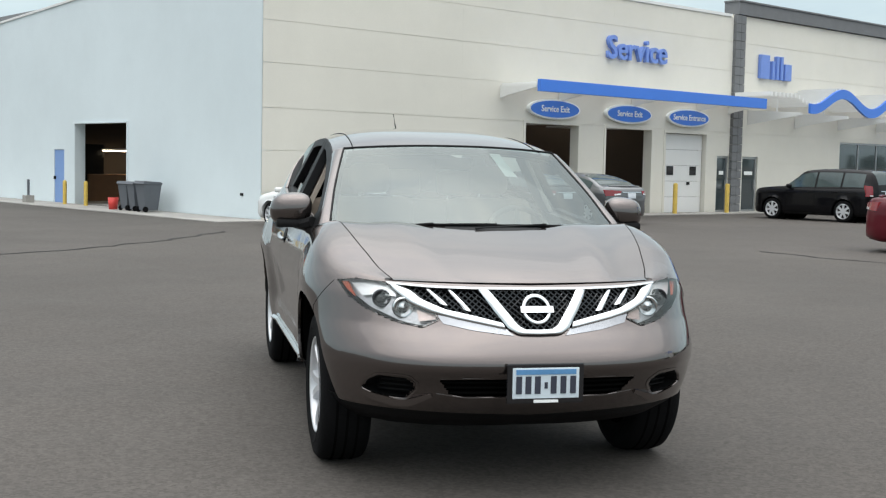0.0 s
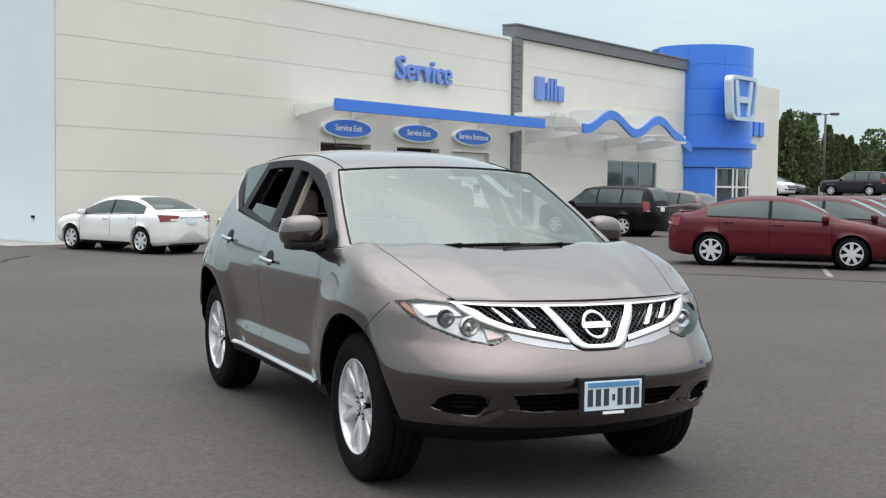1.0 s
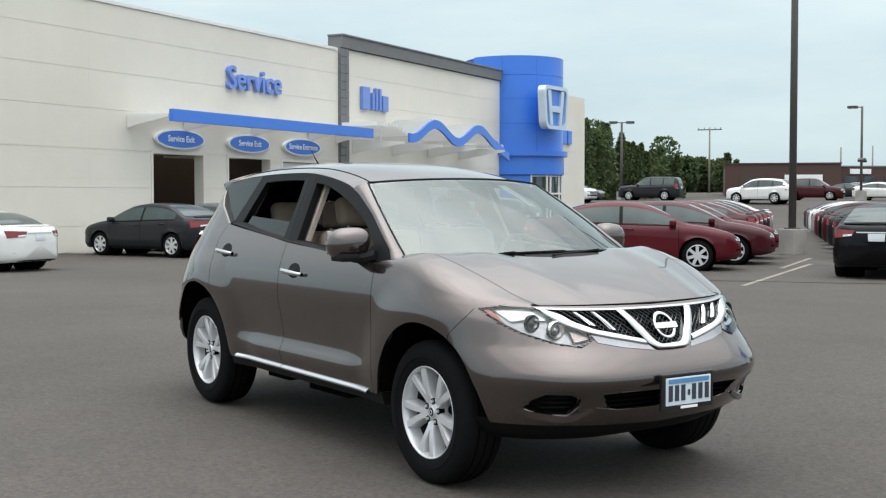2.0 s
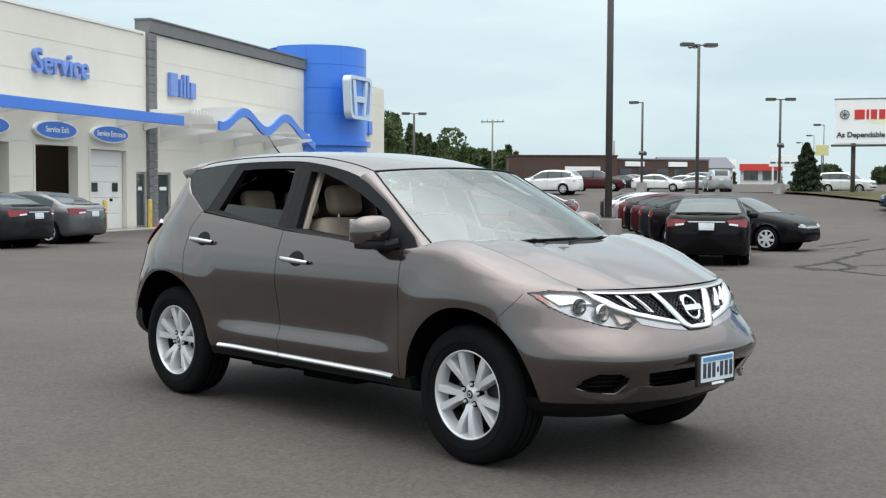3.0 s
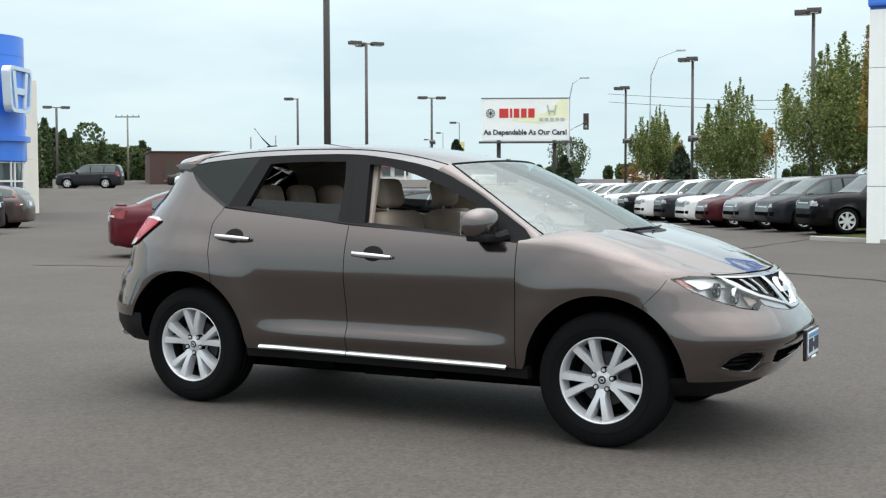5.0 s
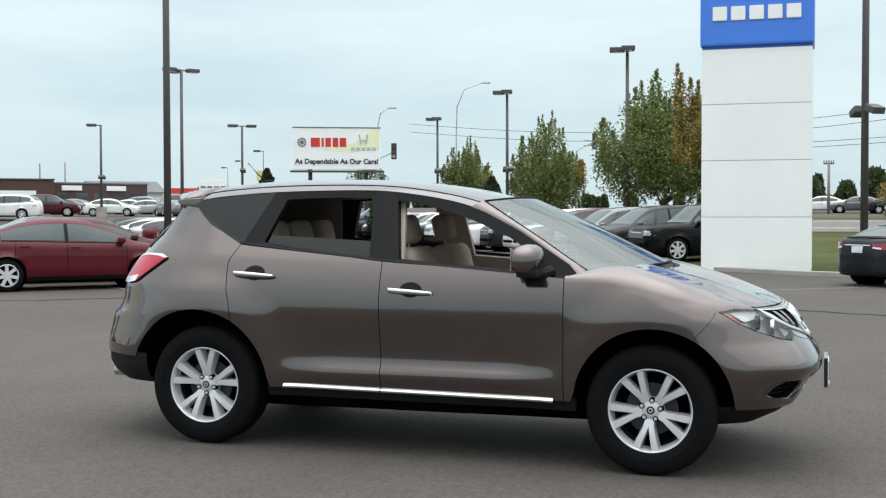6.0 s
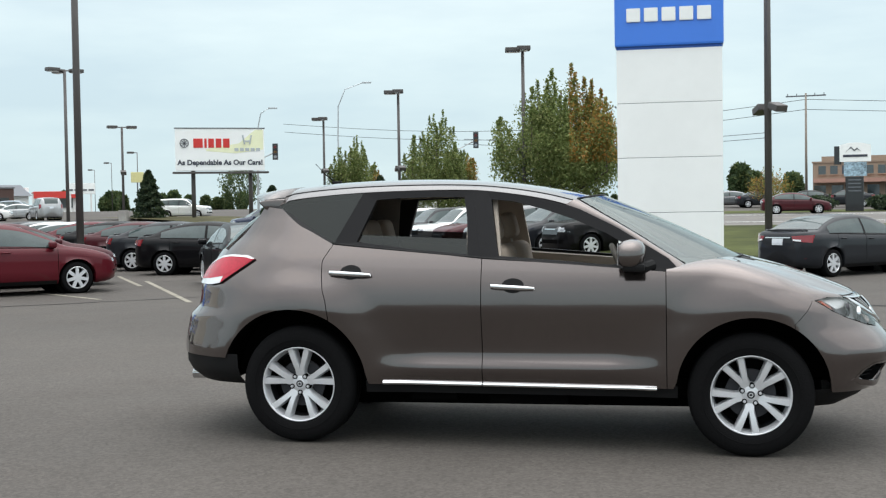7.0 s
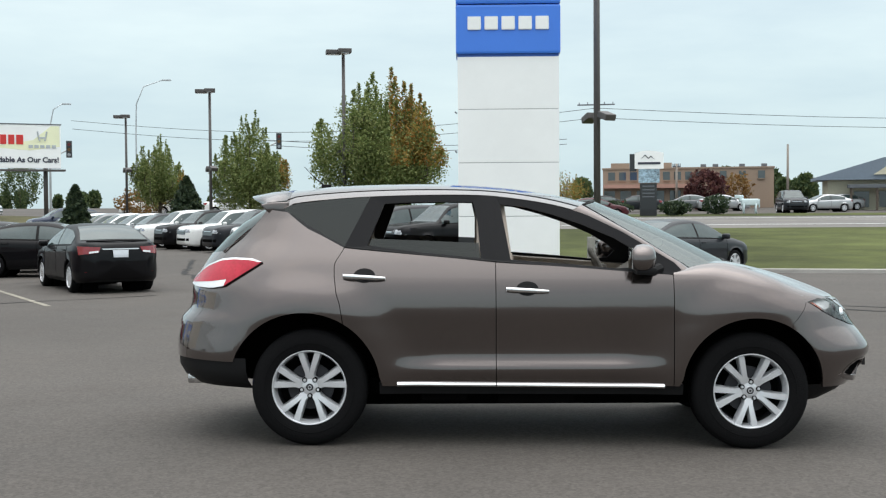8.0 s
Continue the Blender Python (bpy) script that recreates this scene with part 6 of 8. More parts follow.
    car_part("rear_view_mirror", box((0.46, 0.0, 1.48), (0.03, 0.22, 0.07), None, 0.012), M_BLACK, smooth=False)
    bm = bmesh.new()
    add_tube(bm, [(-1.39, 0, 1.695), (-1.47, 0, 1.76), (-1.545, 0, 1.84)], 0.006, 6, 0.003)
    ant = car_part("antenna", bm, M_BLACK)
    part("base", box((-1.39, 0, 1.70), (0.07, 0.04, 0.03), None, 0.01), M_BLACK, ant)


def ring_rows(y, z, ro, ri, off):
    """A flat ring on the nose, as outer and inner grids."""
    o, i = [], []
    for k in range(37):
        a = 2 * math.pi * k / 36
        c, s = math.cos(a), math.sin(a)
        o.append([front_pt(y + r * c, z + r * s * 0.98, off - 0.006 * abs(j - 1)) for j, r in enumerate((ri, (ro + ri) / 2, ro))])
        i.append([front_pt(y + r * c, z + r * s * 0.98, off - 0.03) for r in (ri, (ro + ri) / 2, ro)])
    return o, i


def soft_box(c, s, r, m=None):
    """A padded block with rounded edges."""
    bm = bmesh.new()
    mt = Matrix.Translation(c)
    if m is not None:
        mt = m @ mt
    res = bmesh.ops.create_cube(bm, size=1.0, matrix=Matrix.Diagonal((*s, 1)))
    bmesh.ops.bevel(bm, geom=bm.edges[:], offset=r, segments=4, affect="EDGES", profile=0.5)
    bm.transform(mt)
    return bm


build_crossover()


# ---------------------------------------------------------------- parked vehicles
# outlines from the tail to the nose: top along the middle, belt along the flank, and the ends as height and place
CAR_KINDS = {
    "sedan": dict(
        L=4.50, w=0.875, wb=2.70, r=0.32, axle=1.36, cowl=1.12, header=0.34, rear_header=-0.92, rear_base=-1.70, side=(-1.44, 0.92), post=-0.20,
        top=[(-2.25, 0.80), (-2.22, 0.98), (-2.14, 1.05), (-1.98, 1.065), (-1.75, 1.085), (-1.35, 1.26), (-0.92, 1.385), (-0.45, 1.432), (0.0, 1.42), (0.35, 1.355), (0.75, 1.18), (1.13, 0.985), (1.45, 0.93), (1.80, 0.855), (2.08, 0.76), (2.19, 0.68), (2.25, 0.55)],
        belt=[(-2.25, 0.74), (-2.1, 0.93), (-1.75, 0.985), (-1.2, 0.975), (0.0, 0.935), (1.15, 0.895), (1.8, 0.79), (2.1, 0.68), (2.25, 0.50)],
        nose=[(0.25, 2.17), (0.42, 2.25), (0.56, 2.25), (0.68, 2.19), (0.77, 2.07)], tail=[(0.25, -2.17), (0.5, -2.25), (0.8, -2.25), (0.98, -2.22), (1.05, -2.14)],
        head=((0.90, 0.745, 0.44, 0.685), (0.88, 0.635, 0.40, 0.60)), back=((0.93, 0.975, 0.46, 0.955), (0.92, 0.80, 0.52, 0.845)), grille=(0.55, 0.67), plate=0.82),
    "suv": dict(
        L=4.80, w=0.97, wb=2.78, r=0.37, axle=1.46, cowl=1.02, header=0.40, rear_header=-2.06, rear_base=-2.33, side=(-2.0, 0.86), post=-0.22,
        top=[(-2.40, 0.95), (-2.36, 1.18), (-2.28, 1.45), (-2.18, 1.66), (-2.05, 1.745), (-1.4, 1.79), (-0.5, 1.80), (0.05, 1.775), (0.40, 1.70), (0.70, 1.46), (1.02, 1.195), (1.4, 1.165), (2.05, 1.095), (2.28, 1.02), (2.37, 0.90), (2.40, 0.68)],
        belt=[(-2.40, 0.88), (-2.3, 1.10), (-2.0, 1.14), (0.0, 1.11), (1.28, 1.08), (2.05, 1.0), (2.3, 0.90), (2.40, 0.62)],
        nose=[(0.28, 2.32), (0.45, 2.40), (0.68, 2.40), (0.90, 2.37), (1.02, 2.28)], tail=[(0.28, -2.32), (0.5, -2.40), (0.95, -2.40), (1.18, -2.36), (1.45, -2.28)],
        head=((0.92, 0.98, 0.56, 0.955), (0.91, 0.80, 0.54, 0.80)), back=((0.93, 1.26, 0.76, 1.24), (0.94, 0.90, 0.78, 0.90)), grille=(0.78, 0.96), plate=0.98),
    "hatch": dict(
        L=4.50, w=0.91, wb=2.62, r=0.35, axle=1.36, cowl=1.20, header=0.44, rear_header=-1.62, rear_base=-2.06, side=(-1.80, 1.02), post=-0.12,
        top=[(-2.25, 0.86), (-2.20, 1.04), (-2.08, 1.24), (-1.80, 1.49), (-1.55, 1.57), (-1.1, 1.63), (-0.5, 1.66), (0.05, 1.645), (0.44, 1.57), (0.82, 1.35), (1.20, 1.105), (1.6, 1.05), (1.95, 0.98), (2.13, 0.90), (2.22, 0.78), (2.25, 0.60)],
        belt=[(-2.25, 0.78), (-2.1, 1.05), (-1.8, 1.14), (-1.0, 1.07), (0.0, 1.03), (1.2, 0.985), (1.9, 0.90), (2.13, 0.80), (2.25, 0.54)],
        nose=[(0.26, 2.17), (0.42, 2.25), (0.62, 2.25), (0.78, 2.22), (0.90, 2.13)], tail=[(0.26, -2.17), (0.5, -2.25), (0.86, -2.25), (1.04, -2.20), (1.24, -2.08)],
        head=((0.93, 0.90, 0.50, 0.82), (0.91, 0.74, 0.48, 0.72)), back=((0.92, 1.22, 0.76, 1.20), (0.94, 0.86, 0.74, 0.88)), grille=(0.66, 0.80), plate=0.92),
    "van": dict(
        L=5.10, w=0.99, wb=3.0, r=0.36, axle=1.56, cowl=1.62, header=0.82, rear_header=-2.20, rear_base=-2.46, side=(-2.12, 1.42), post=0.22,
        top=[(-2.55, 0.92), (-2.50, 1.18), (-2.42, 1.42), (-2.32, 1.60), (-2.2, 1.675), (-1.6, 1.725), (-0.6, 1.74), (0.3, 1.715), (0.82, 1.62), (1.2, 1.39), (1.62, 1.12), (1.95, 1.05), (2.3, 0.94), (2.46, 0.84), (2.55, 0.58)],
        belt=[(-2.55, 0.84), (-2.4, 1.06), (-1.8, 1.08), (0.0, 1.05), (1.6, 1.0), (2.2, 0.88), (2.45, 0.76), (2.55, 0.52)],
        nose=[(0.26, 2.46), (0.42, 2.55), (0.60, 2.55), (0.82, 2.47), (0.93, 2.32)], tail=[(0.26, -2.46), (0.5, -2.55), (0.92, -2.55), (1.18, -2.50), (1.42, -2.42)],
        head=((0.93, 0.88, 0.52, 0.80), (0.91, 0.72, 0.48, 0.70)), back=((0.92, 1.24, 0.78, 1.22), (0.94, 0.86, 0.78, 0.86)), grille=(0.62, 0.78), plate=0.98),
}
M_CARLAMP = material("lamp_clear", (0.40, 0.42, 0.44), 0.25, 0.4, vary=0.4, scale=14, coat=1.0)
M_PLATE = material("blank_plate", (0.62, 0.66, 0.70), 0.5)
M_CARGLASS = material("car_window", (0.045, 0.066, 0.066), 0.06, vary=0.25, scale=2.5, spec=0.55)
M_CARSCREEN = material("car_windscreen", (0.06, 0.08, 0.08), 0.06, vary=0.25, scale=2.5, spec=0.5)
M_TAILRED = material("tail_lens_red", (0.22, 0.008, 0.014), 0.15, coat=1.0, vary=0.2, scale=9)


def car_ring(k, x):
    """Half the outline across a vehicle at x: eleven points from the sill up to the middle of the top."""
    h = k["L"] / 2
    t = max((abs(x) - h + 0.75) / 0.75, 0)
    w = k["w"] * (1 - 0.42 * t ** 4)
    zc = spline_table(k["top"], x)
    belt = min(spline_table(k["belt"], x), zc - 0.03)
    b = 0.21 + 0.09 * max((abs(x) - h + 0.5) / 0.5, 0) ** 2
    f = min((zc - belt) / 0.45, 1.0)
    wr = w * (0.935 - 0.235 * f)
    zt = zc - 0.075 * f - 0.012
    low = [(w * 0.91, b), (w * 0.985, b + 0.09), (w * 0.998, b + (belt - b) * 0.38), (w * 0.988, b + (belt - b) * 0.60), (w, b + (belt - b) * 0.82), (w * 0.968, belt - 0.012)]
    arch = 0.0
    for a in (k["axle"], k["axle"] - k["wb"]):
        ra = k["r"] + 0.055
        if abs(x - a) < ra:
            arch = k["r"] + math.sqrt(ra * ra - (x - a) ** 2)
    low = [(y, max(z, min(arch, belt - 0.06))) for y, z in low]
    return low + [(w * 0.935, belt + 0.012), ((w * 0.935 + wr) / 2 + 0.022 * f, (belt + zt) / 2 + 0.01 * f), (wr + 0.012 * f, zt), (wr - 0.045, zc - 0.026 * f - 0.006), (wr * 0.52, zc - 0.005), (0.0, zc)]


def build_car(kind, paint_mat, m, label, category="car", group="", rim_mat=None, wheel_spokes=7, scale=1.0):
    """A parked vehicle: body, glass, posts, lights, wheels, mirrors, handles and shut lines."""
    k = CAR_KINDS[kind]
    car = thing("parked_" + {"sedan": "sedan", "suv": "suv", "hatch": "crossover", "van": "minivan"}[kind], m @ Matrix.Diagonal((scale, scale, scale, 1)), label, category, group)
    h, w0, r = k["L"] / 2, k["w"], k["r"]
    axles = (k["axle"], k["axle"] - k["wb"])
    ra = r + 0.055
    xs = sorted({round(-h + 2 * h * i / 56, 3) for i in range(57)} | {round(s * (h - e), 3) for s in (-1, 1) for e in (0.015, 0.04)} | {round(a + ra * math.cos(radians(d)), 3) for a in axles for d in range(0, 181, 10)})
    rows = []
    for x in xs:
        half = [(x, y, z) for y, z in car_ring(k, x)]
        rows.append(half + [(p[0], -p[1], p[2]) for p in half[-2::-1]])
    bm = grid(rows, True)
    for ring in (0, len(rows) - 1):
        x = rows[ring][0][0]
        vs = [v for v in bm.verts if abs(v.co.x - x) < 1e-4]
        c = bm.verts.new((x, 0, sum(v.co.z for v in vs) / len(vs)))
        for e in {e for v in vs for e in v.link_edges if e.other_vert(v) in vs}:
            bm.faces.new((e.verts[0], e.verts[1], c))
    part("body", bm, paint_mat, car, smooth=True)

    def raw(x, q):
        ring = car_ring(k, x)
        i = min(int(q), len(ring) - 2)
        (a, b), (c, d) = ring[i], ring[i + 1]
        return Vector((x, a + (c - a) * (q - i), b + (d - b) * (q - i)))

    def flank(sg):
        def at(x, q, off):
            p = raw(x, q)
            u, v = raw(x + 0.01, q) - raw(x - 0.01, q), raw(x, min(q + 0.05, 11)) - raw(x, max(q - 0.05, 0))
            n = u.cross(v).normalized()
            n = n if n.y + n.z > 0 else -n
            p += n * off
            return (p.x, sg * p.y, p.z)
        return at

    def ends(table, way, sg):
        """The bow of the nose (way 1) or the tail (way -1)."""
        def at(y, z, off):
            y_rel = min(abs(y) / w0, 1.0)
            t = (max(1 - y_rel, 0.0) / 0.42) ** 0.25 if y_rel > 0.58 else 1.0
            return (lerp_table(table, z) - way * (0.75 - 0.75 * t) + way * off, sg * y, z)
        return at

    both_sides = lambda f: [f(1), f(-1)]
    span = lambda a, b, n: [a + (b - a) * i / n for i in range(n + 1)]
    for name, a, b in (("windscreen", k["header"], k["cowl"]), ("rear_window", k["rear_base"], k["rear_header"])):
        f, g = both_sides(flank)
        part(name, grid([[f(x, q, 0.006) for q in (9.1, 9.5, 10, 10.5)] + [f(x, 11, 0.006)] + [g(x, q, 0.006) for q in (10.5, 10, 9.5, 9.1)] for x in span(a, b, 12)]), M_CARSCREEN, car, smooth=True)
    for sg in (1, -1):
        f = flank(sg)
        F, R = ends(k["nose"], 1, sg), ends(k["tail"], -1, sg)
        lo, hi = k["side"]
        posts = [k["post"]] + ([k["post"] - 0.98] if k["L"] > 4.6 or kind == "hatch" else [])
        cuts = [lo] + posts[::-1] + [hi]
        for a, b in zip(cuts, cuts[1:]):
            a2, b2 = a + (0.035 if a != lo else 0), b - (0.035 if b != hi else 0)
            part("side_window", grid([[f(x, q, 0.006) for q in (6.15, 6.8, 7.4, 7.86)] for x in span(a2, b2, 9)]), M_CARGLASS, car, smooth=True)
        for x in posts:
            part("door_post", grid([[f(x + d, q, 0.004) for q in (6.1, 7, 7.9)] for d in (-0.036, 0.036)]), M_BLACK, car)
        bm = bmesh.new()
        add_tube(bm, [f(x, 6.02, 0.006) for x in span(lo, hi, 14)], 0.009, 5)
        part("belt_strip", bm, M_BLACK, car)
        for x in (k["cowl"] - 0.14, k["post"], k["post"] - 0.98):
            bm = bmesh.new()
            add_tube(bm, [f(x, q, 0.0) for q in (0.9, 2, 3, 4, 5, 5.9)], 0.005, 4)
            part("shut_line", bm, M_DEEPSHADE, car)
        for x in (k["post"] + 0.17, k["post"] - 0.80):
            bm = bmesh.new()
            add_tube(bm, [f(x - 0.09, 4.35, 0.008), f(x - 0.03, 4.38, 0.03), f(x + 0.05, 4.4, 0.03), f(x + 0.09, 4.4, 0.008)], 0.014, 6)
            part("handle", bm, paint_mat, car, smooth=True)
        p = Vector(f(k["cowl"] - 0.26, 6.1, 0.0))
        part("mirror", soft_box((p.x, p.y + sg * 0.10, p.z + 0.06), (0.14, 0.20, 0.135), 0.045), paint_mat, car, smooth=True)
        part("rocker", grid([[f(x, q, 0.004) for q in (0.0, 0.5, 0.85)] for x in span(axles[1] + ra + 0.03, axles[0] - ra - 0.03, 10)]), M_BLACK, car)
        (ya, za, yb, zb), (yc, zc_, yd, zd) = k["head"]
        o, i = patch(F, [(ya * w0, za), (yb * w0, zb)], [(yc * w0, zc_), (yd * w0, zd)], 0.012, 9, 4, 0.05)
        hl = part("headlight", shell(o, i), M_CARLAMP, car, smooth=True)
        o, i = patch(F, [((ya * 0.6 + yb * 0.4) * w0, za * 0.6 + zb * 0.4 - 0.03), ((ya * 0.3 + yb * 0.7) * w0, za * 0.3 + zb * 0.7 - 0.03)], [((yc * 0.6 + yd * 0.4) * w0, zc_ * 0.6 + zd * 0.4 + 0.025), ((yc * 0.3 + yd * 0.7) * w0, zc_ * 0.3 + zd * 0.7 + 0.025)], 0.016, 5, 3, 0.01)
        part("lamp_bowl", shell(o, i), M_SMOKE, hl, smooth=True)
        (ya, za, yb, zb), (yc, zc_, yd, zd) = k["back"]
        o, i = patch(R, [(ya * w0, za), (yb * w0, zb)], [(yc * w0, zc_), (yd * w0, zd)], 0.012, 9, 4, 0.05)
        tl = part("tail_light", shell(o, i), M_TAILRED, car, smooth=True)
        o, i = patch(R, [((yc * 0.5 + yd * 0.5) * w0, zc_ * 0.5 + zd * 0.5 + 0.045), (yd * w0, zd + 0.04)], [((yc * 0.5 + yd * 0.5) * w0, zc_ * 0.5 + zd * 0.5 + 0.006), (yd * w0, zd + 0.006)], 0.016, 5, 3, 0.01)
        part("clear_strip", shell(o, i), M_WHITELENS, tl, smooth=True)
        o, i = patch(R, [(0.82 * w0, 0.45), (0.66 * w0, 0.45)], [(0.82 * w0, 0.40), (0.66 * w0, 0.40)], 0.010, 4, 3, 0.02)
        part("reflector", shell(o, i), M_TAILRED, car)
    F, R = ends(k["nose"], 1, 1), ends(k["tail"], -1, 1)
    g0, g1 = k["grille"]
    plane = lambda surf, y, z0, z1, off, th: shell(*patch(surf, [(-y, z1), (0, z1), (y, z1)], [(-y * 0.94, z0), (0, z0), (y * 0.94, z0)], off, 13, 4, th))
    part("grille", plane(F, (0.46 if kind == "sedan" else 0.55) * w0, g0 - (0.02 if kind == "sedan" else 0.06), g1 + 0.01, 0.008, 0.03), M_GLOSSBLACK, car)
    part("grille_bar", plane(F, 0.38 * w0, (g0 + g1) / 2, (g0 + g1) / 2 + 0.03, 0.016, 0.02), M_CHROME, car)
    part("lower_grille", plane(F, 0.76 * w0, 0.26, 0.45 if kind == "sedan" else 0.56, 0.006, 0.03), M_DEEPSHADE, car)
    part("rear_plate", plane(R, 0.16, k["plate"] - 0.075, k["plate"] + 0.075, 0.014, 0.02), M_PLATE, car)
    part("trunk_bar", plane(R, 0.44 * w0, k["plate"] + 0.085, k["plate"] + 0.108, 0.018, 0.02), M_CHROME, car)
    if kind == "sedan":
        part("boot_lip", tube([(-2.10 + 0.16 * (yy / 0.62) ** 2, yy, 1.085 - 0.02 * abs(yy)) for yy in [-0.62 + 0.124 * j for j in range(11)]], 0.022, 6), paint_mat, car, smooth=True)
    part("rear_valance", plane(R, 0.74 * w0, 0.25, 0.37, 0.006, 0.04), M_BLACK, car)
    part("floor_pan", box((0, 0, 0.27), (k["L"] - 0.6, 2 * w0 - 0.42, 0.12), None, 0.02), M_DEEPSHADE, car)
    # wheels
    rim_mat = rim_mat or M_ALLOY
    for a in axles:
        for sg in (-1, 1):
            o = thing_part("wheel", car, (a, sg * (w0 - 0.125), r))
            bm = bmesh.new()
            add_lathe(bm, [(r * 0.68, -0.10), (r * 0.9, -0.105), (r * 0.98, -0.085), (r, 0), (r * 0.98, 0.085), (r * 0.9, 0.105), (r * 0.68, 0.10)], 32)
            part("tyre", bm, M_TYRE, o, smooth=True)
            bm = bmesh.new()
            add_lathe(bm, [(r * 0.70, sg * 0.100), (r * 0.67, sg * 0.106), (r * 0.63, sg * 0.085), (r * 0.60, sg * 0.02)], 32)
            for q in range(wheel_spokes):
                mt = Matrix.Rotation(2 * math.pi * q / wheel_spokes + 0.2, 4, "Y")
                add_box(bm, (r * 0.38, sg * 0.083, 0), (r * 0.56, 0.03, r * 0.20), mt)
            add_lathe(bm, [(0.0, sg * 0.1), (r * 0.18, sg * 0.098), (r * 0.22, sg * 0.05)], 16)
            part("rim", bm, rim_mat, o)
            bm = bmesh.new()
            add_lathe(bm, [(0.0, sg * 0.04), (r * 0.64, sg * 0.04), (r * 0.64, sg * -0.09), (0.0, sg * -0.09)], 20)
            part("brake", bm, M_DEEPSHADE, o)
            # a solid near-black drum stands in for the shaded hollow of the arch
            bm = bmesh.new()
            add_lathe(bm, [(0.0, 0.0), (ra + 0.02, 0.0), (ra + 0.02, -sg * 0.3), (0.0, -sg * 0.3)], 28, "y", (a, sg * (w0 - 0.24), r))
            part("wheel_well", bm, M_DEEPSHADE, car)
    return car


PAINTS = {
    "red": paint("deep_red_paint", (0.088, 0.006, 0.012), 0.0, 0.5, 0.5, 0.1),
    "maroon": paint("maroon_paint", (0.055, 0.007, 0.011), 0.0, 0.5, 0.5, 0.1),
    "black": paint("black_paint", (0.004, 0.004, 0.005), 0.0, 0.5, 0.35, 0.05),
    "white": paint("white_paint", (0.76, 0.765, 0.75), 0.0, 0.4),
    "charcoal": paint("charcoal_paint", (0.017, 0.019, 0.023), 0.2, 0.45, 0.45, 0.1),
    "grey": paint("grey_paint", (0.12, 0.125, 0.13), 0.5),
    "silver": paint("silver_paint", (0.42, 0.43, 0.44), 0.6),
    "navy": paint("navy_paint", (0.018, 0.028, 0.06), 0.0, 0.5, 0.7, 0.1),
    "brown": paint("brown_paint", (0.075, 0.055, 0.052), 0.4),
    "bluegrey": paint("blue_grey_paint", (0.16, 0.20, 0.24), 0.5),
}
LOOKS = {}


def park(kind, colour, x, y, heading, what, group="", scale=0.9, z=None):
    """Stands a vehicle on the ground; repeats of one look share their meshes."""
    z = terrain(x, y) if z is None else z
    m = pose(x, y, z, 0, 0, heading)
    key = (kind, colour)
    word = {"sedan": "sedan", "suv": "boxy suv", "hatch": "compact crossover", "van": "minivan"}[kind]
    label = "%s %s %s" % (colour if colour != "bluegrey" else "blue-grey", word, what)
    if key not in LOOKS:
        LOOKS[key] = build_car(kind, PAINTS[colour], m, label, "car", group, scale=scale)
        return LOOKS[key]
    c = copy_thing(LOOKS[key], m)
    c.scale = (scale, scale, scale)
    c["label"] = label
    if group:
        c["group"] = group
    elif "group" in c:
        del c["group"]
    return c


def near_wheels(front, rear, track=1.5, left=False):
    """Centre and heading from the ground under the two wheels of one side."""
    f, r = Vector(front), Vector(rear)
    d = (f - r).normalized()
    side = Vector((-d.y, d.x)) * (-1 if left else 1)
    c = (f + r) / 2 + side * track / 2
    return c.x, c.y, math.degrees(math.atan2(d.y, d.x))


# in front of the service building
x, y, a = near_wheels((-20.26, 0.64), (-18.29, 1.76), 1.3, True)
park("sedan", "white", x, y, a, "parked nose to the service building", scale=0.84)
x, y, a = near_wheels((-23.9, 5.94), (-21.5, 6.96), 1.4, True)
park("sedan", "charcoal", x, y, a, "parked in front of the open bays", scale=0.93)
park("sedan", "grey", -24.3, 9.2, 206, "parked beside a darker sedan", scale=0.93)
park("suv", "black", -26.55, 18.0, 208.5, "parked near the entrance doors", scale=0.88)
park("hatch", "brown", -29.9, 22.6, 208, "parked near the showroom window", scale=0.9)
park("sedan", "silver", 0, 0, 0, "standing inside the service bay", z=0.0).matrix_basis = B @ pose(10.5, 3.6, 0.02, 0, 0, 84) @ Matrix.Diagonal((0.9, 0.9, 0.9, 1))
# the row behind the subject
x, y, a = near_wheels((-10.67, 13.48), (-12.38, 11.76), 1.4)
park("sedan", "red", x, y, a, "parked at the end of a row", "cars of the near row", 0.97)
for n, (col, turned) in enumerate((("maroon", 0), ("red", 0), ("maroon", 180), ("red", 180), ("charcoal", 180), ("maroon", 180), ("silver", 180))):
    k = n + 1
    d = 0.6 if k < 3 else 0.0
    park("sedan", col, x + 0.7 * d - 0.62 * 2.5 * k, y + 0.7 * d + 0.78 * 2.5 * k, a - 3 + turned, "parked in the near row", "cars of the near row", 0.97)
park("sedan", "black", -7.92, 15.95, 120.5, "with a bright strip across its boot", "", 0.92)
for n, (kd, col) in enumerate((("sedan", "black"), ("sedan", "charcoal"), ("sedan", "maroon"), ("sedan", "black"), ("sedan", "red"), ("sedan", "silver"), ("sedan", "white"), ("sedan", "grey"), ("sedan", "charcoal"))):
    park(kd, col, -10.4 - 0.66 * 2.8 * n, 20.75 + 0.75 * 2.8 * n, 6 - 1.5 * n, "parked in the middle row", "cars of the middle row", 0.92)
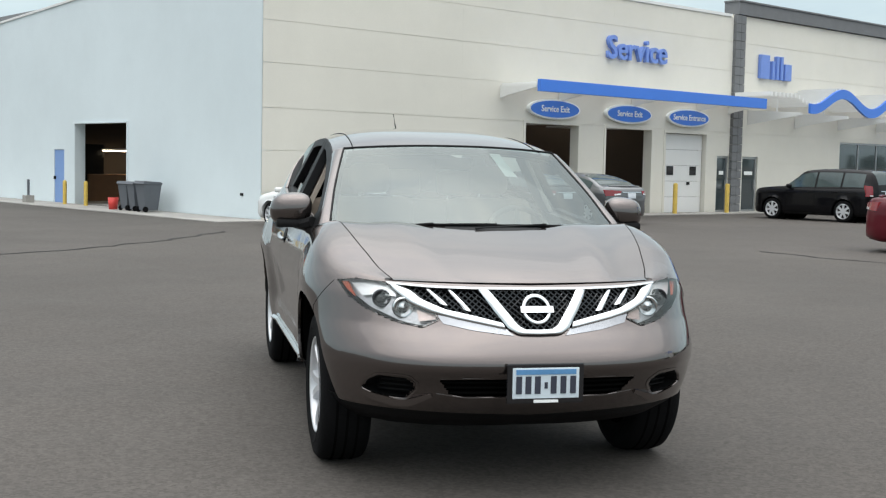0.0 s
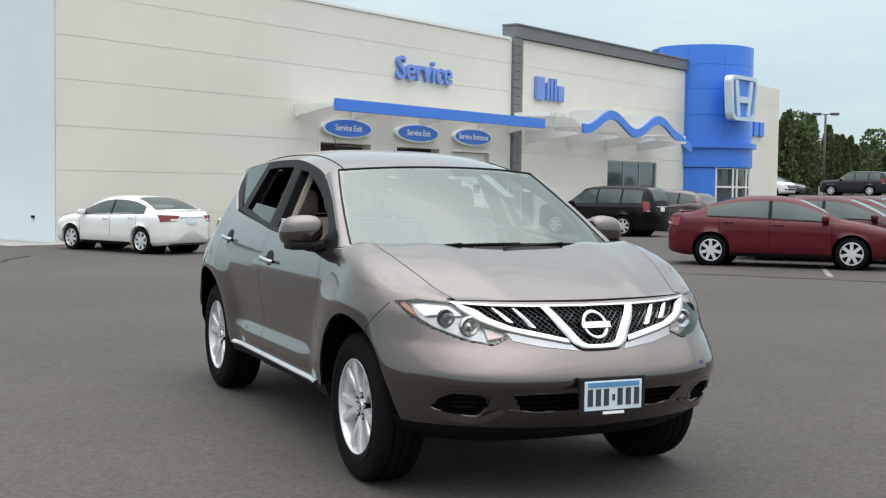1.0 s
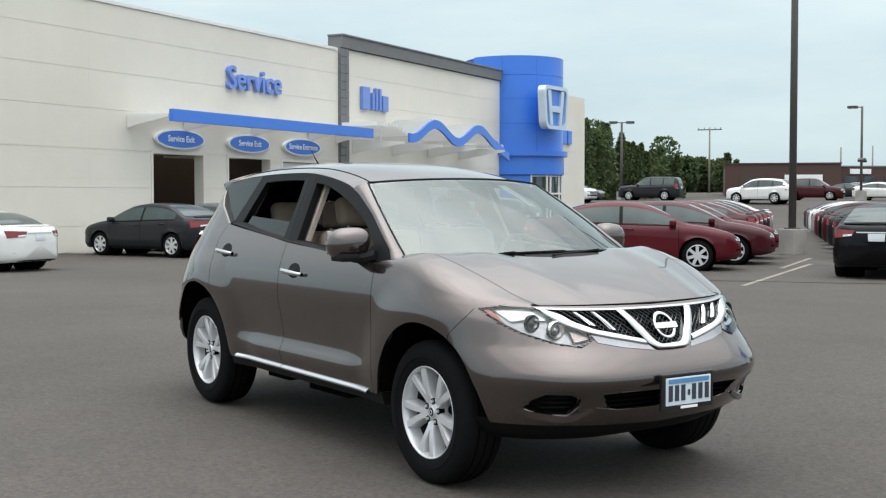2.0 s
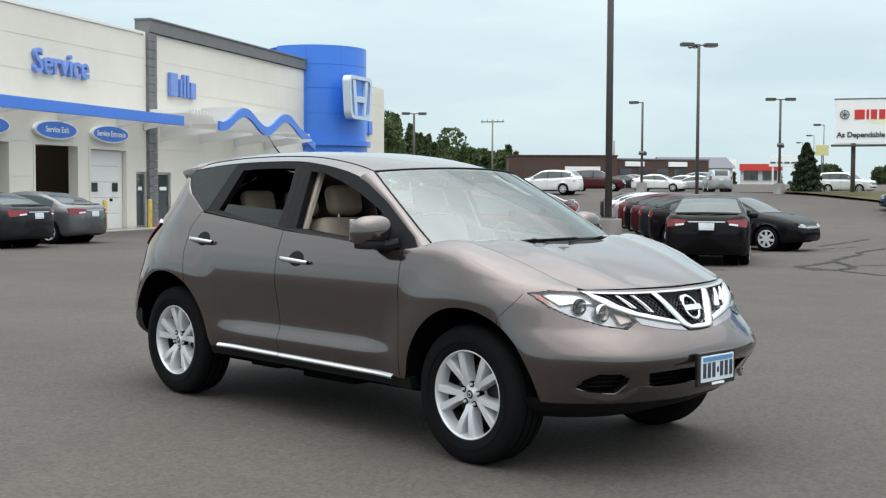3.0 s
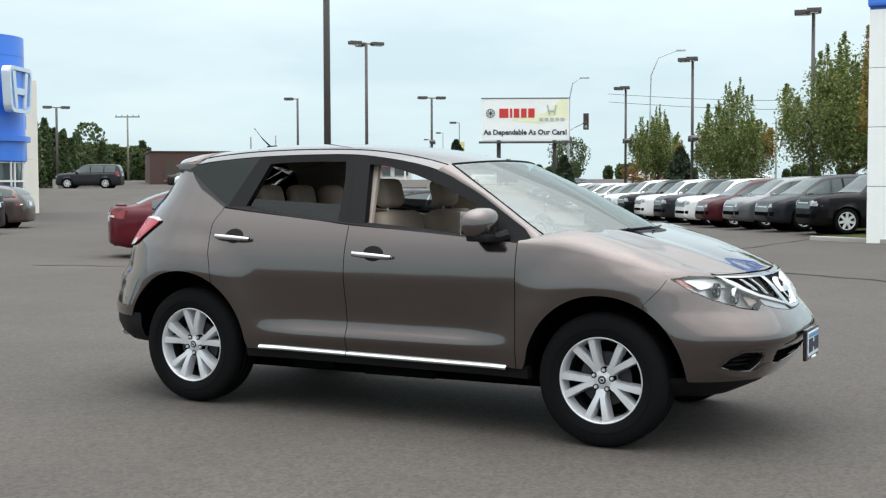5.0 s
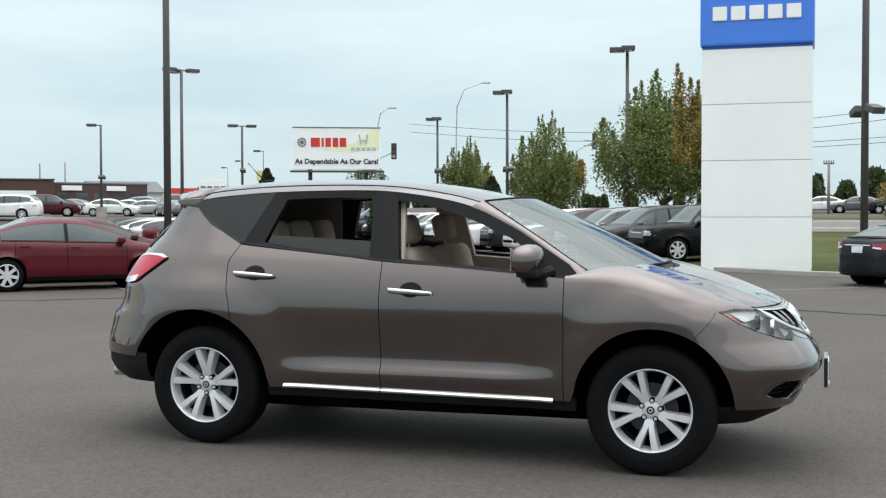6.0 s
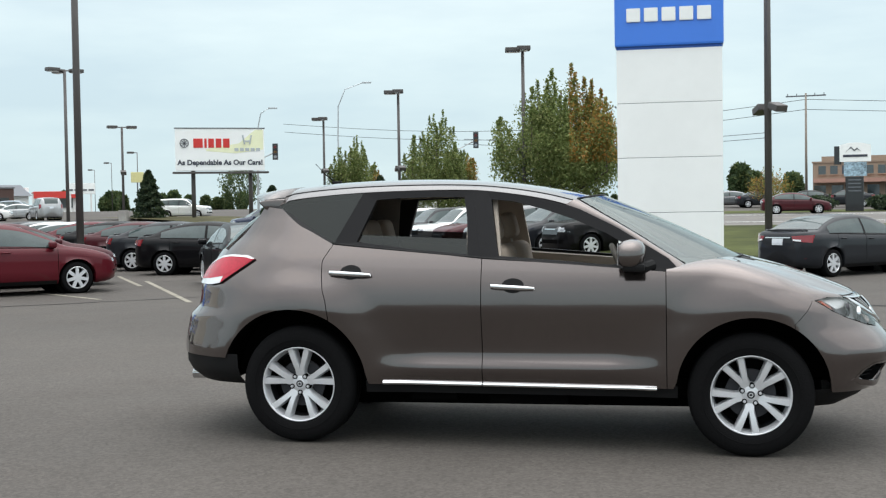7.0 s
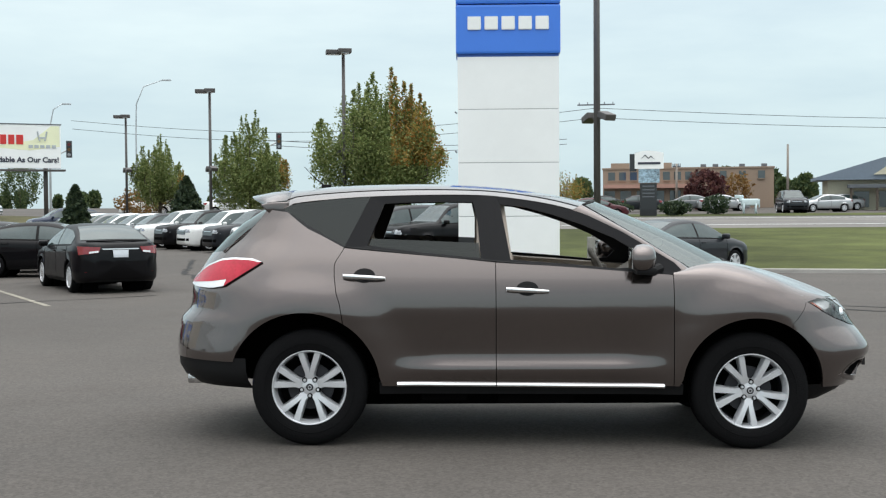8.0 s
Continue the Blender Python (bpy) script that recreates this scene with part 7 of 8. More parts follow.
# the long row of new vehicles
ROW = [("suv", "black"), ("van", "charcoal"), ("van", "grey"), ("van", "maroon"), ("suv", "white"), ("suv", "charcoal"), ("suv", "white"), ("suv", "black"), ("suv", "white"), ("hatch", "charcoal"), ("hatch", "silver"), ("hatch", "white"), ("hatch", "grey"), ("hatch", "white"), ("hatch", "charcoal"), ("hatch", "navy")]
for n, (kd, col) in enumerate(ROW):
    s = 0.6 + n * 2.66
    px_, py_ = -2.2 - 0.557 * s + 0.83 * 2.1, 25.2 + 0.83 * s + 0.557 * 2.1
    park(kd, col, px_, py_, 213.9 + 1.2 * ((n * 5) % 3 - 1), "in a long row of new stock", "cars of the long row", 0.9)
park("sedan", "charcoal", 4.42, 19.12, 44, "parked by the lawn beside the pylon", "", 0.9)
park("sedan", "maroon", 7.46, 64.0, 2, "on the road beyond the lawn", "", 0.86)
# on the rise beyond the lot
FAR = [("hatch", "white", -22.5, 77, 175), ("sedan", "white", -17, 79, 10), ("sedan", "silver", -52, 82, 200), ("suv", "silver", -46, 76, 130), ("sedan", "white", -50, 74, 20), ("sedan", "charcoal", -62, 86, 10), ("suv", "charcoal", -67, 83, 10), ("sedan", "grey", -66, 92, 190), ("hatch", "bluegrey", -60, 96, 10), ("sedan", "white", -58, 90, 10), ("sedan", "black", -72, 90, 10), ("sedan", "charcoal", -60, 72, 30), ("sedan", "charcoal", -60, 46, 25), ("hatch", "white", -58, 50, 20), ("sedan", "grey", -64, 56, 30), ("sedan", "black", -50, 42, 210), ("suv", "charcoal", -58, 58, 210), ("hatch", "white", -46, 56, 200), ("hatch", "maroon", -50, 66, 30)]
for kd, col, x, y, a in FAR:
    park(kd, col, x, y, a, "parked far off on the rise", "far cars", 0.95)
park("suv", "white", -32.4, 70.2, 5, "parked on the rise below the billboard", "far cars", 0.76)
FAR2 = [("suv", "charcoal", 24.2, 83, 265), ("sedan", "silver", 27.5, 86, 190), ("sedan", "silver", 30.4, 92, 190), ("sedan", "charcoal", 13.5, 90, 175), ("sedan", "black", 10.5, 90, 175), ("sedan", "grey", 18.2, 93, 175), ("sedan", "charcoal", 7.5, 93, 5), ("sedan", "silver", 21.0, 92, 5), ("sedan", "grey", 4.8, 95, 175), ("sedan", "white", 2.0, 96, 175)]
for kd, col, x, y, a in FAR2:
    park(kd, col, x, y, a, "parked across the road", "cars across the road", 0.95)


# ---------------------------------------------------------------- ground surfaces
def sheet(name, near, far, mat, label, category, lift, kind="structure"):
    """A ground covering between two lines, laid on the terrain."""
    a, b = resample(near, 40), resample(far, 40)
    rows = []
    for j in range(15):
        f = j / 14
        rows.append([(p[0] + (q[0] - p[0]) * f, p[1] + (q[1] - p[1]) * f) for p, q in zip(a, b)])
    rows = [[(x, y, terrain(x, y) + lift) for x, y in row] for row in rows]
    bm = grid(rows)
    return tagged(part(name, bm, mat, smooth=True), label, category, kind=kind)


LAWN_NEAR = [(-2.0, 23.6), (1.9, 21.4), (6, 20.3), (9.4, 19.6), (13, 20.0), (18, 22.4), (28, 27), (60, 33)]
sheet("lawn", LAWN_NEAR, [(-2.0, 45.2), (10, 45), (30, 45), (90, 46)], M_GRASS, "mown green and brown roadside lawn", "lawn", 0.03)
sheet("road", [(-8, 45.5), (20, 45.3), (120, 46)], [(-8, 66), (20, 66), (120, 66)], M_ROAD, "pale asphalt two-lane road", "road", 0.02)
sheet("verge", [(-6, 66.4), (20, 66.4), (110, 66.4)], [(-6, 80), (20, 80), (110, 80)], M_GRASS, "grass verge across the road", "lawn", 0.03)
sheet("bank", [(-22, 61), (-40, 66.5), (-62, 61), (-80, 50)], [(-24, 67), (-45, 73), (-70, 70), (-90, 58)], material("dry_bank_grass", (0.105, 0.098, 0.052), 0.95, spec=0.1, vary=0.35, scale=0.6, fine=20, bump=0.6, bump_scale=25, stain=0.4), "dry grassy bank at the back of the lot", "lawn", 0.14)
for yy in (49.5, 55.6, 62.0):
    sheet("road_line", [(-8, yy), (120, yy + 0.2)], [(-8, yy + 0.25), (120, yy + 0.45)], M_LINE if yy == 55.6 else M_SIGNWHITE, "painted line along the road", "road marking", 0.035)
kb = bmesh.new()
pts = resample(LAWN_NEAR, 60)
rows = []
for i, (x, y) in enumerate(pts):
    z = terrain(x, y)
    rows.append([(x, y - 0.16, z - 0.1), (x, y - 0.15, z + 0.09), (x, y + 0.02, z + 0.10), (x, y + 0.03, z - 0.1)])
tagged(part("kerb", grid(rows, True), M_CONC), "concrete kerb along the lawn", "kerb", kind="structure")


def crack(points, w, lift=0.006):
    """A wandering line of sealer over a crack."""
    rnd = random.Random(len(points) * 7 + int(points[0][0] * 10))
    rows = []
    ps = resample(points, 6 * len(points))
    for i, (x, y) in enumerate(ps):
        a, b = ps[max(i - 1, 0)], ps[min(i + 1, len(ps) - 1)]
        d = Vector((b[0] - a[0], b[1] - a[1])).normalized()
        n = Vector((-d.y, d.x))
        o = rnd.uniform(-0.09, 0.09)
        ww = w * rnd.uniform(0.5, 1.2)
        rows.append([(x + n.x * (o + s * ww), y + n.y * (o + s * ww), terrain(x, y) + lift) for s in (-0.5, 0.5)])
    return part("crack_sealer", grid(rows), M_CRACK)


CRACKS = [([(-10.4, -5.3), (-11.61, -4.08), (-12.86, -2.95), (-15.24, -1.62), (-18.06, -0.48)], 0.09), ([(-5.67, 15.26), (-5.73, 16.41), (-6.34, 18.41), (-7.51, 22.19), (-7.97, 24.7), (-9.0, 29.8)], 0.17), ([(-5.34, 15.03), (-4.91, 14.75), (-4.66, 15.26), (-4.98, 16.3), (-5.92, 17.35)], 0.14), ([(-5.6, 15.36), (-4.28, 14.79), (-3.14, 14.29), (-1.82, 13.48), (1.5, 11.5), (6, 9.2)], 0.12), ([(-9.39, 23.31), (-9.88, 25.52), (-10.7, 28.6)], 0.15), ([(-5.0, 16.6), (-2.8, 19.6), (-2.0, 24)], 0.10), ([(5.2, 10.5), (8, 8.5), (12, 6.5)], 0.08), ([(-10.5, 17.0), (-9.0, 19.0), (-8.6, 24)], 0.09), ([(-13, 9), (-11, 9.5), (-8.6, 11.5), (-6.0, 13.5)], 0.08)]
seams = thing("crack_seals", Matrix.Identity(4), "dark tar sealer lines over cracks in the asphalt", "crack sealer", kind="stuff")
for pts, w in CRACKS:
    crack(pts, w).parent = seams
lines = thing("stall_lines", Matrix.Identity(4), "faded yellow parking stall lines on the asphalt", "parking lines", kind="stuff")
for (x0, y0), (x1, y1) in (((-10.9, 17.4), (-7.2, 11.1)), ((-12.6, 19.5), (-10.2, 15.6)), ((1.0, 15.8), (3.4, 17.6)), ((-11.8, 13.9), (-9.2, 11.8))):
    d = Vector((x1 - x0, y1 - y0)).normalized()
    n = Vector((-d.y, d.x)) * 0.05
    bm = bmesh.new()
    bm.faces.new([bm.verts.new((a + s * n.x, b + s * n.y, 0.005)) for a, b, s in ((x0, y0, 1), (x1, y1, 1), (x1, y1, -1), (x0, y0, -1))])
    part("line", bm, M_LINE, lines)


# ---------------------------------------------------------------- lamp posts, pylon, billboard
def lamp_post(x, y, h, heads, r=0.075, base=True, floods=0.0, arm=0.62, label="tall dark bronze parking lot lamp post"):
    """heads: the directions, in degrees, of its box lanterns; floods: height of two small lower lanterns."""
    t = thing("lamp_post", pose(x, y, terrain(x, y)), label, "lamp post", "lot lamps")
    part("pole", tube([(0, 0, 0.0), (0, 0, h * 0.5), (0, 0, h)], r, 10, r * 0.8), M_BRONZE, t, smooth=True)
    if base:
        bm = bmesh.new()
        add_box(bm, (0, 0, 0.27), (0.52, 0.52, 0.76), None, 0.03)
        part("footing", bm, M_CONC, t, "square concrete footing")
        part("base_plate", box((0, 0, 0.66), (0.3, 0.3, 0.05), None, 0.01), M_BRONZE, t)
    for a in heads:
        m = Matrix.Rotation(radians(a), 4, "Z")
        hd = part("lantern", box((arm, 0, h - 0.02), (0.62, 0.40 if arm > 0.5 else 0.54, 0.17), m, 0.03), M_BRONZE, t)
        part("lens", box((arm, 0, h - 0.115), (0.5, 0.28, 0.03), m, 0.01), M_WHITELENS, hd)
        part("arm", tube([m @ Vector((0, 0, h - 0.05)), m @ Vector((0.35, 0, h - 0.02))], 0.035, 6), M_BRONZE, t)
    if floods:
        for a in (-60, 110):
            m = Matrix.Rotation(radians(a), 4, "Z") @ Matrix.Translation((0.42, 0, floods)) @ Matrix.Rotation(radians(18), 4, "Y")
            part("flood_lamp", box((0, 0, 0.08), (0.42, 0.34, 0.18), m, 0.03), M_BRONZE, t)
            part("bracket", tube([(0, 0, floods), m @ Vector((-0.15, 0, 0))], 0.03, 6), M_BRONZE, t)
    return t


lamp_post(-14.32, 20.89, 11.0, (30, 210), 0.10)
lamp_post(3.31, 25.26, 11.0, (60, 240), 0.10, True, 3.9)
lamp_post(-28.18, 46.16, 8.6, (56, 236, 146), 0.09)
lamp_post(-34.1, 64.46, 7.2 - terrain(-34.1, 64.46), (40, 220), 0.09, True, 3.0)
lamp_post(-60.8, 57.7, 7.05 - terrain(-60.8, 57.7), (50, 230), 0.10)
lamp_post(-44.3, 63.8, 7.45 - terrain(-44.3, 63.8), (200,), 0.09, True, 2.6)
lamp_post(-13.0, 51.97, 7.55, (190, 282), 0.085, True, 3.6, 0.4)
lamp_post(-5.28, 41.33, 7.97, (190, 282), 0.085, True, 3.8, 0.4)
lamp_post(-20.66, 64.41, 7.3 - terrain(-20.66, 64.41), (190, 282), 0.085, True, 3.4, 0.4)


def build_pylon():
    t = thing("sign_pylon", pose(0.755, 23.1, terrain(0.755, 23.1) - 0.05), "white panelled pylon with a blue sign box on top", "sign pylon")
    zj = [0.0, 1.35, 2.72, 4.08, 5.42]
    for a, b in zip(zj, zj[1:]):
        bm = bmesh.new()
        add_box(bm, (0, 0, (a + b) / 2), (2.58, 1.3, b - a - 0.012), None, 0.008)
        part("panel", bm, M_SIGNWHITE, t)
    part("core", box((0, 0, 2.7), (2.54, 1.26, 5.4)), M_GREY, t)
    for z0, z1 in ((5.48, 6.72), (6.74, 8.6)):
        part("sign_box", box((0.0, 0, (z0 + z1) / 2), (2.66, 1.42, z1 - z0), None, 0.06), M_BLUE, t, "blue sign box")
    part("skirt", box((0, 0, 5.45), (2.56, 1.3, 0.1), None, 0.01), M_BLUEDARK, t)
    # a brand name as plain bars
    for k in range(5):
        part("letter_bar", box((-0.86 + 0.43 * k, -0.725, 6.25), (0.34, 0.03, 0.34), None, 0.03), M_SIGNWHITE, t)
    ring = [(-0.85, 7.0), (0.85, 7.0), (1.0, 8.3), (-1.0, 8.3)]
    for (a, b), (c, d) in zip(ring, ring[1:] + ring[:1]):
        part("badge_frame", tube([(a, -0.73, b), (c, -0.73, d)], 0.05, 6), M_SIGNWHITE, t)
    for sg in (-1, 1):
        part("badge_bar", tube([(sg * 0.32, -0.73, 7.1), (sg * 0.6, -0.73, 8.2)], 0.09, 6), M_SIGNWHITE, t)
    part("badge_cross", box((0, -0.73, 7.55), (0.8, 0.05, 0.16), None, 0.02), M_SIGNWHITE, t)
    for k in range(3):
        part("conduit", tube([(-1.32, -0.3 + 0.2 * k, 4.0 - k * 1.0), (-1.36, -0.3 + 0.2 * k, 4.05 - k)], 0.02, 5), M_GREY, t)


build_pylon()


M_PALEGREY = material("pale_grey_print", (0.46, 0.50, 0.52), 0.5)


def build_billboard():
    """A roadside board with a rose badge, name bars and a slogan."""
    M = Matrix.Translation((-28.55, 67.2, 0)) @ Matrix.Rotation(radians(26), 4, "Z")
    t = thing("billboard", M, "roadside billboard with red name bars and a slogan", "billboard")
    zc, w, hh = 5.72, 5.75, 2.74
    part("panel", box((0, 0, zc), (w, 0.25, hh), None, 0.03), M_SIGNWHITE, t)
    part("catwalk", box((0, -0.35, zc - hh / 2 - 0.14), (w + 0.4, 0.8, 0.12), None, 0.02), M_BRONZE, t)
    for x in (-1.75, 1.95):
        part("post", tube([(x, 0.1, 0.6), (x, 0.1, zc)], 0.14, 10), M_BRONZE, t, smooth=True)
    part("top_rail", box((0, 0, zc + hh / 2 + 0.03), (w + 0.1, 0.3, 0.06)), M_GREY, t)
    yl = material("yellow_fade", (0.85, 0.87, 0.60), 0.6, vary=0.12, scale=0.6)
    bm = bmesh.new()
    add_prism(bm, [(2.8, 0.0), (2.8, 1.3), (2.3, 1.3), (1.2, 0.4), (-0.9, 0.05), (-0.9, -0.1), (1.0, -0.25)], -0.132, -0.126, lambda u, v, d: (u, d, zc + v))
    part("yellow_swash", bm, yl, t)
    for k, (x, wd, ht) in enumerate(((-1.42, 0.60, 0.6), (-0.94, 0.15, 0.6), (-0.58, 0.36, 0.6), (-0.10, 0.36, 0.6), (0.40, 0.42, 0.6))):
        part("name_bar", box((x, -0.14, zc + 0.42), (wd, 0.03, ht), None, 0.01), M_LETTERRED, t)
    for k in range(8):
        a = math.pi * k / 4
        part("rose_ray", tube([(-2.3, -0.15, zc + 0.42), (-2.3 + 0.26 * math.cos(a), -0.15, zc + 0.42 + 0.26 * math.sin(a))], 0.02, 4), M_LETTERDARK, t)
    part("rose_ring", tube([(-2.3 + 0.27 * math.cos(2 * math.pi * k / 20), -0.15, zc + 0.42 + 0.27 * math.sin(2 * math.pi * k / 20)) for k in range(21)], 0.025, 4), M_LETTERDARK, t)
    for sg in (-1, 1):
        part("badge_bar", tube([(1.75 + sg * 0.16, -0.15, zc + 0.35), (1.75 + sg * 0.28, -0.15, zc + 0.95)], 0.05, 5), M_PALEGREY, t)
    part("badge_cross", box((1.75, -0.15, zc + 0.55), (0.4, 0.03, 0.1)), M_PALEGREY, t)
    for k in range(5):
        part("brand_bar", box((1.05 + 0.35 * k, -0.14, zc + 0.0), (0.26, 0.02, 0.2), None, 0.01), M_PALEGREY, t)
    lettering("slogan", "As Dependable As Our Cars!", 0.46, M_LETTERDARK, t, Matrix.Translation((0.0, -0.14, zc - 0.85)) @ Matrix.Rotation(radians(90), 4, "X"), 0.01, 0.015)


build_billboard()


# ---------------------------------------------------------------- trees
def leaf_material(name, a, b, c):
    if name in MATS:
        return MATS[name]
    m = bpy.data.materials.new(name)
    m.use_nodes = True
    n, l = m.node_tree.nodes, m.node_tree.links
    bs = n["Principled BSDF"]
    bs.inputs["Roughness"].default_value = 0.6
    bs.inputs["Specular IOR Level"].default_value = 0.3
    geo, ramp = n.new("ShaderNodeNewGeometry"), n.new("ShaderNodeValToRGB")
    ramp.color_ramp.elements[0].color, ramp.color_ramp.elements[1].color = (*a, 1), (*c, 1)
    ramp.color_ramp.elements.new(0.55).color = (*b, 1)
    l.new(geo.outputs["Random Per Island"], ramp.inputs[0])
    l.new(ramp.outputs[0], bs.inputs["Base Color"])
    # thin leaves let light through
    tl, mx = n.new("ShaderNodeBsdfTranslucent"), n.new("ShaderNodeMixShader")
    l.new(ramp.outputs[0], tl.inputs[0])
    mx.inputs[0].default_value = 0.38
    l.new(bs.outputs[0], mx.inputs[1])
    l.new(tl.outputs[0], mx.inputs[2])
    l.new(mx.outputs[0], n["Material Output"].inputs[0])
    MATS[name] = m
    return m


M_LEAF = leaf_material("green_leaves", (0.105, 0.150, 0.045), (0.18, 0.225, 0.070), (0.29, 0.31, 0.12))
M_AUTUMN = leaf_material("turning_leaves", (0.21, 0.18, 0.045), (0.32, 0.215, 0.05), (0.40, 0.175, 0.05))
M_NEEDLE = leaf_material("pine_needles", (0.022, 0.040, 0.022), (0.038, 0.062, 0.032), (0.06, 0.08, 0.035))
M_WOODS = leaf_material("far_leaves", (0.040, 0.068, 0.030), (0.070, 0.108, 0.042), (0.14, 0.165, 0.06))
M_PURPLE = leaf_material("purple_leaves", (0.05, 0.018, 0.02), (0.09, 0.03, 0.03), (0.14, 0.06, 0.045))
M_RUST = leaf_material("rust_leaves", (0.14, 0.07, 0.02), (0.24, 0.13, 0.04), (0.16, 0.12, 0.05))


def leaves(name, centres, size, mat, parent, rng, label=""):
    """Many small bent leaf clumps as one mesh."""
    n = len(centres)
    c = np.asarray(centres)
    d = rng.normal(size=(n, 3))
    d /= np.linalg.norm(d, axis=1, keepdims=True)
    e = np.cross(d, rng.normal(size=(n, 3)))
    e /= np.linalg.norm(e, axis=1, keepdims=True) + 1e-9
    s = size * rng.uniform(0.6, 1.3, (n, 1))
    f = np.cross(d, e)
    v = np.stack([c - d * s, c + e * s * 0.55 + f * s * 0.15, c + d * s, c - e * s * 0.55 + f * s * 0.15], 1).reshape(-1, 3)
    faces = np.arange(4 * n).reshape(n, 4).tolist()
    me = bpy.data.meshes.new(name)
    me.from_pydata(v.tolist(), [], faces)
    me.materials.append(mat)
    ob = new(name, me)
    ob.parent = parent
    if label:
        ob["label"] = label
    return ob


def broad_tree(x, y, h, width, seed, autumn=0.25, n=12500, label="young green street tree with leaves turning yellow"):
    rng = np.random.default_rng(seed)
    t = thing("tree", pose(x, y, terrain(x, y)), label, "tree", "street trees")
    part("trunk", tube([(0, 0, -0.1), (0.03, 0, h * 0.2), (0.0, 0.04, h * 0.45), (0.05, 0, h * 0.75)], 0.11, 8, 0.03), M_BARK, t, smooth=True)
    shoots = []
    for k in range(70):
        a = rng.uniform(0, 2 * math.pi)
        rad = width * 0.5 * math.sqrt(rng.uniform(0.02, 1))
        z0 = h * rng.uniform(0.16, 0.42)
        top = h * (1.0 - 0.40 * (rad / (width * 0.5)) ** 1.5) * rng.uniform(0.70, 1.0)
        p0, p1 = Vector((0, 0, z0 * 0.8)), Vector((rad * 1.02 * math.cos(a), rad * 1.02 * math.sin(a), z0 + (top - z0) * 0.36))
        p2 = Vector((rad * math.cos(a), rad * math.sin(a), top))
        shoots.append((p0, p1, p2))
        if k < 14:
            part("limb", tube([p0, p1, p2], 0.045, 5, 0.008), M_BARK, t)
    pts = []
    while len(pts) < n:
        p0, p1, p2 = shoots[rng.integers(len(shoots))]
        f = rng.uniform(0.20, 1.0) ** 0.9
        q = p0 * (1 - f) ** 2 + p1 * 2 * f * (1 - f) + p2 * f * f
        sp = (0.035 + 0.33 * max(math.sin(math.pi * min(f * 1.12 - 0.05, 1.0)), 0.0) ** 0.8) * width * 0.32
        q = q + Vector(rng.uniform(-1, 1, 3) + rng.uniform(-1, 1, 3)) * sp * 0.66
        if q.z > h * 0.10:
            pts.append(tuple(q))
    pts = np.array(pts)
    warm = (pts[:, 0] + pts[:, 1] * 0.1 > width * (0.30 - autumn)) & (pts[:, 2] > h * 0.38 * (autumn < 1)) & (rng.uniform(size=n) < 0.62)
    leaves("crown", pts[~warm], 0.064, M_LEAF, t, rng)
    if warm.sum():
        leaves("turning_crown", pts[warm], 0.064, M_AUTUMN, t, rng, "yellow and orange leaves")
    return t


def pine(x, y, h, width, seed, n=6500):
    rng = np.random.default_rng(seed)
    t = thing("pine_tree", pose(x, y, terrain(x, y)), "dense dark conical pine tree", "tree", "pines")
    part("trunk", tube([(0, 0, -0.1), (0, 0, h * 0.9)], 0.12, 7, 0.02), M_BARK, t, smooth=True)
    z = rng.uniform(0.03, 1.0, n) ** 0.85
    ang = rng.uniform(0, 2 * np.pi, n)
    tier = 0.82 + 0.18 * np.sin(z * 38 + 2 * np.sin(ang * 3))
    rad = width * 0.5 * (1 - z) ** 0.75 * tier * np.sqrt(rng.uniform(0.25, 1.1, n)) + 0.05
    pts = np.stack([rad * np.cos(ang), rad * np.sin(ang), z * h - rad * 0.12], 1)
    leaves("crown", pts, 0.11, M_NEEDLE, t, rng)
    return t


def shrub(x, y, h, width, seed, mat, n=900, label="clipped dark round shrub on the verge", size=0.12, name="shrub"):
    rng = np.random.default_rng(seed)
    t = thing(name, pose(x, y, terrain(x, y)), label, "shrub" if name == "shrub" else "tree")
    part("stem", tube([(0, 0, -0.05), (0, 0, h * 0.6)], 0.06, 6, 0.02), M_BARK, t)
    d = rng.normal(size=(n, 3))
    d /= np.linalg.norm(d, axis=1, keepdims=True)
    lump = 1 + 0.22 * np.sin(d[:, 0] * 5 + seed) * np.cos(d[:, 1] * 6 + d[:, 2] * 4)
    rr = (rng.uniform(0.35, 1.0, n) ** 0.4 * lump)[:, None]
    pts = d * rr * np.array([width / 2, width / 2, h / 2]) + np.array([0, 0, h * 0.54])
    leaves("crown", pts, size, mat, t, rng)
    return t


broad_tree(-3.8, 41.6, 8.2, 5.5, 11, 0.24, 62000)
broad_tree(-11.2, 52.8, 7.0, 3.9, 12, -0.1, 30000)
broad_tree(-18.8, 65.0, 6.1, 3.5, 13, -0.05, 25000)
pine(-33.1, 66.1, 3.2, 2.6, 21)
pine(-19.9, 52.3, 2.9, 2.2, 22)
pine(-16.5, 62.0, 3.4, 3.2, 23)
shrub(-65.6, 169.6, 6.5, 6.0, 31, M_WOODS, 2600, "broad dark green tree beyond the billboard", 0.2, "tree")
shrub(-22.4, 74, 1.8, 3.4, 32, M_RUST, 900, "rusty autumn shrub behind the parked row")
for k, (x, y, h, w, mt) in enumerate(((9.4, 69.5, 0.95, 1.9, M_NEEDLE), (13.2, 69.8, 0.95, 1.9, M_NEEDLE), (17.0, 75.5, 1.3, 1.9, M_NEEDLE))):
    shrub(x, y, h, w, 40 + k, mt)
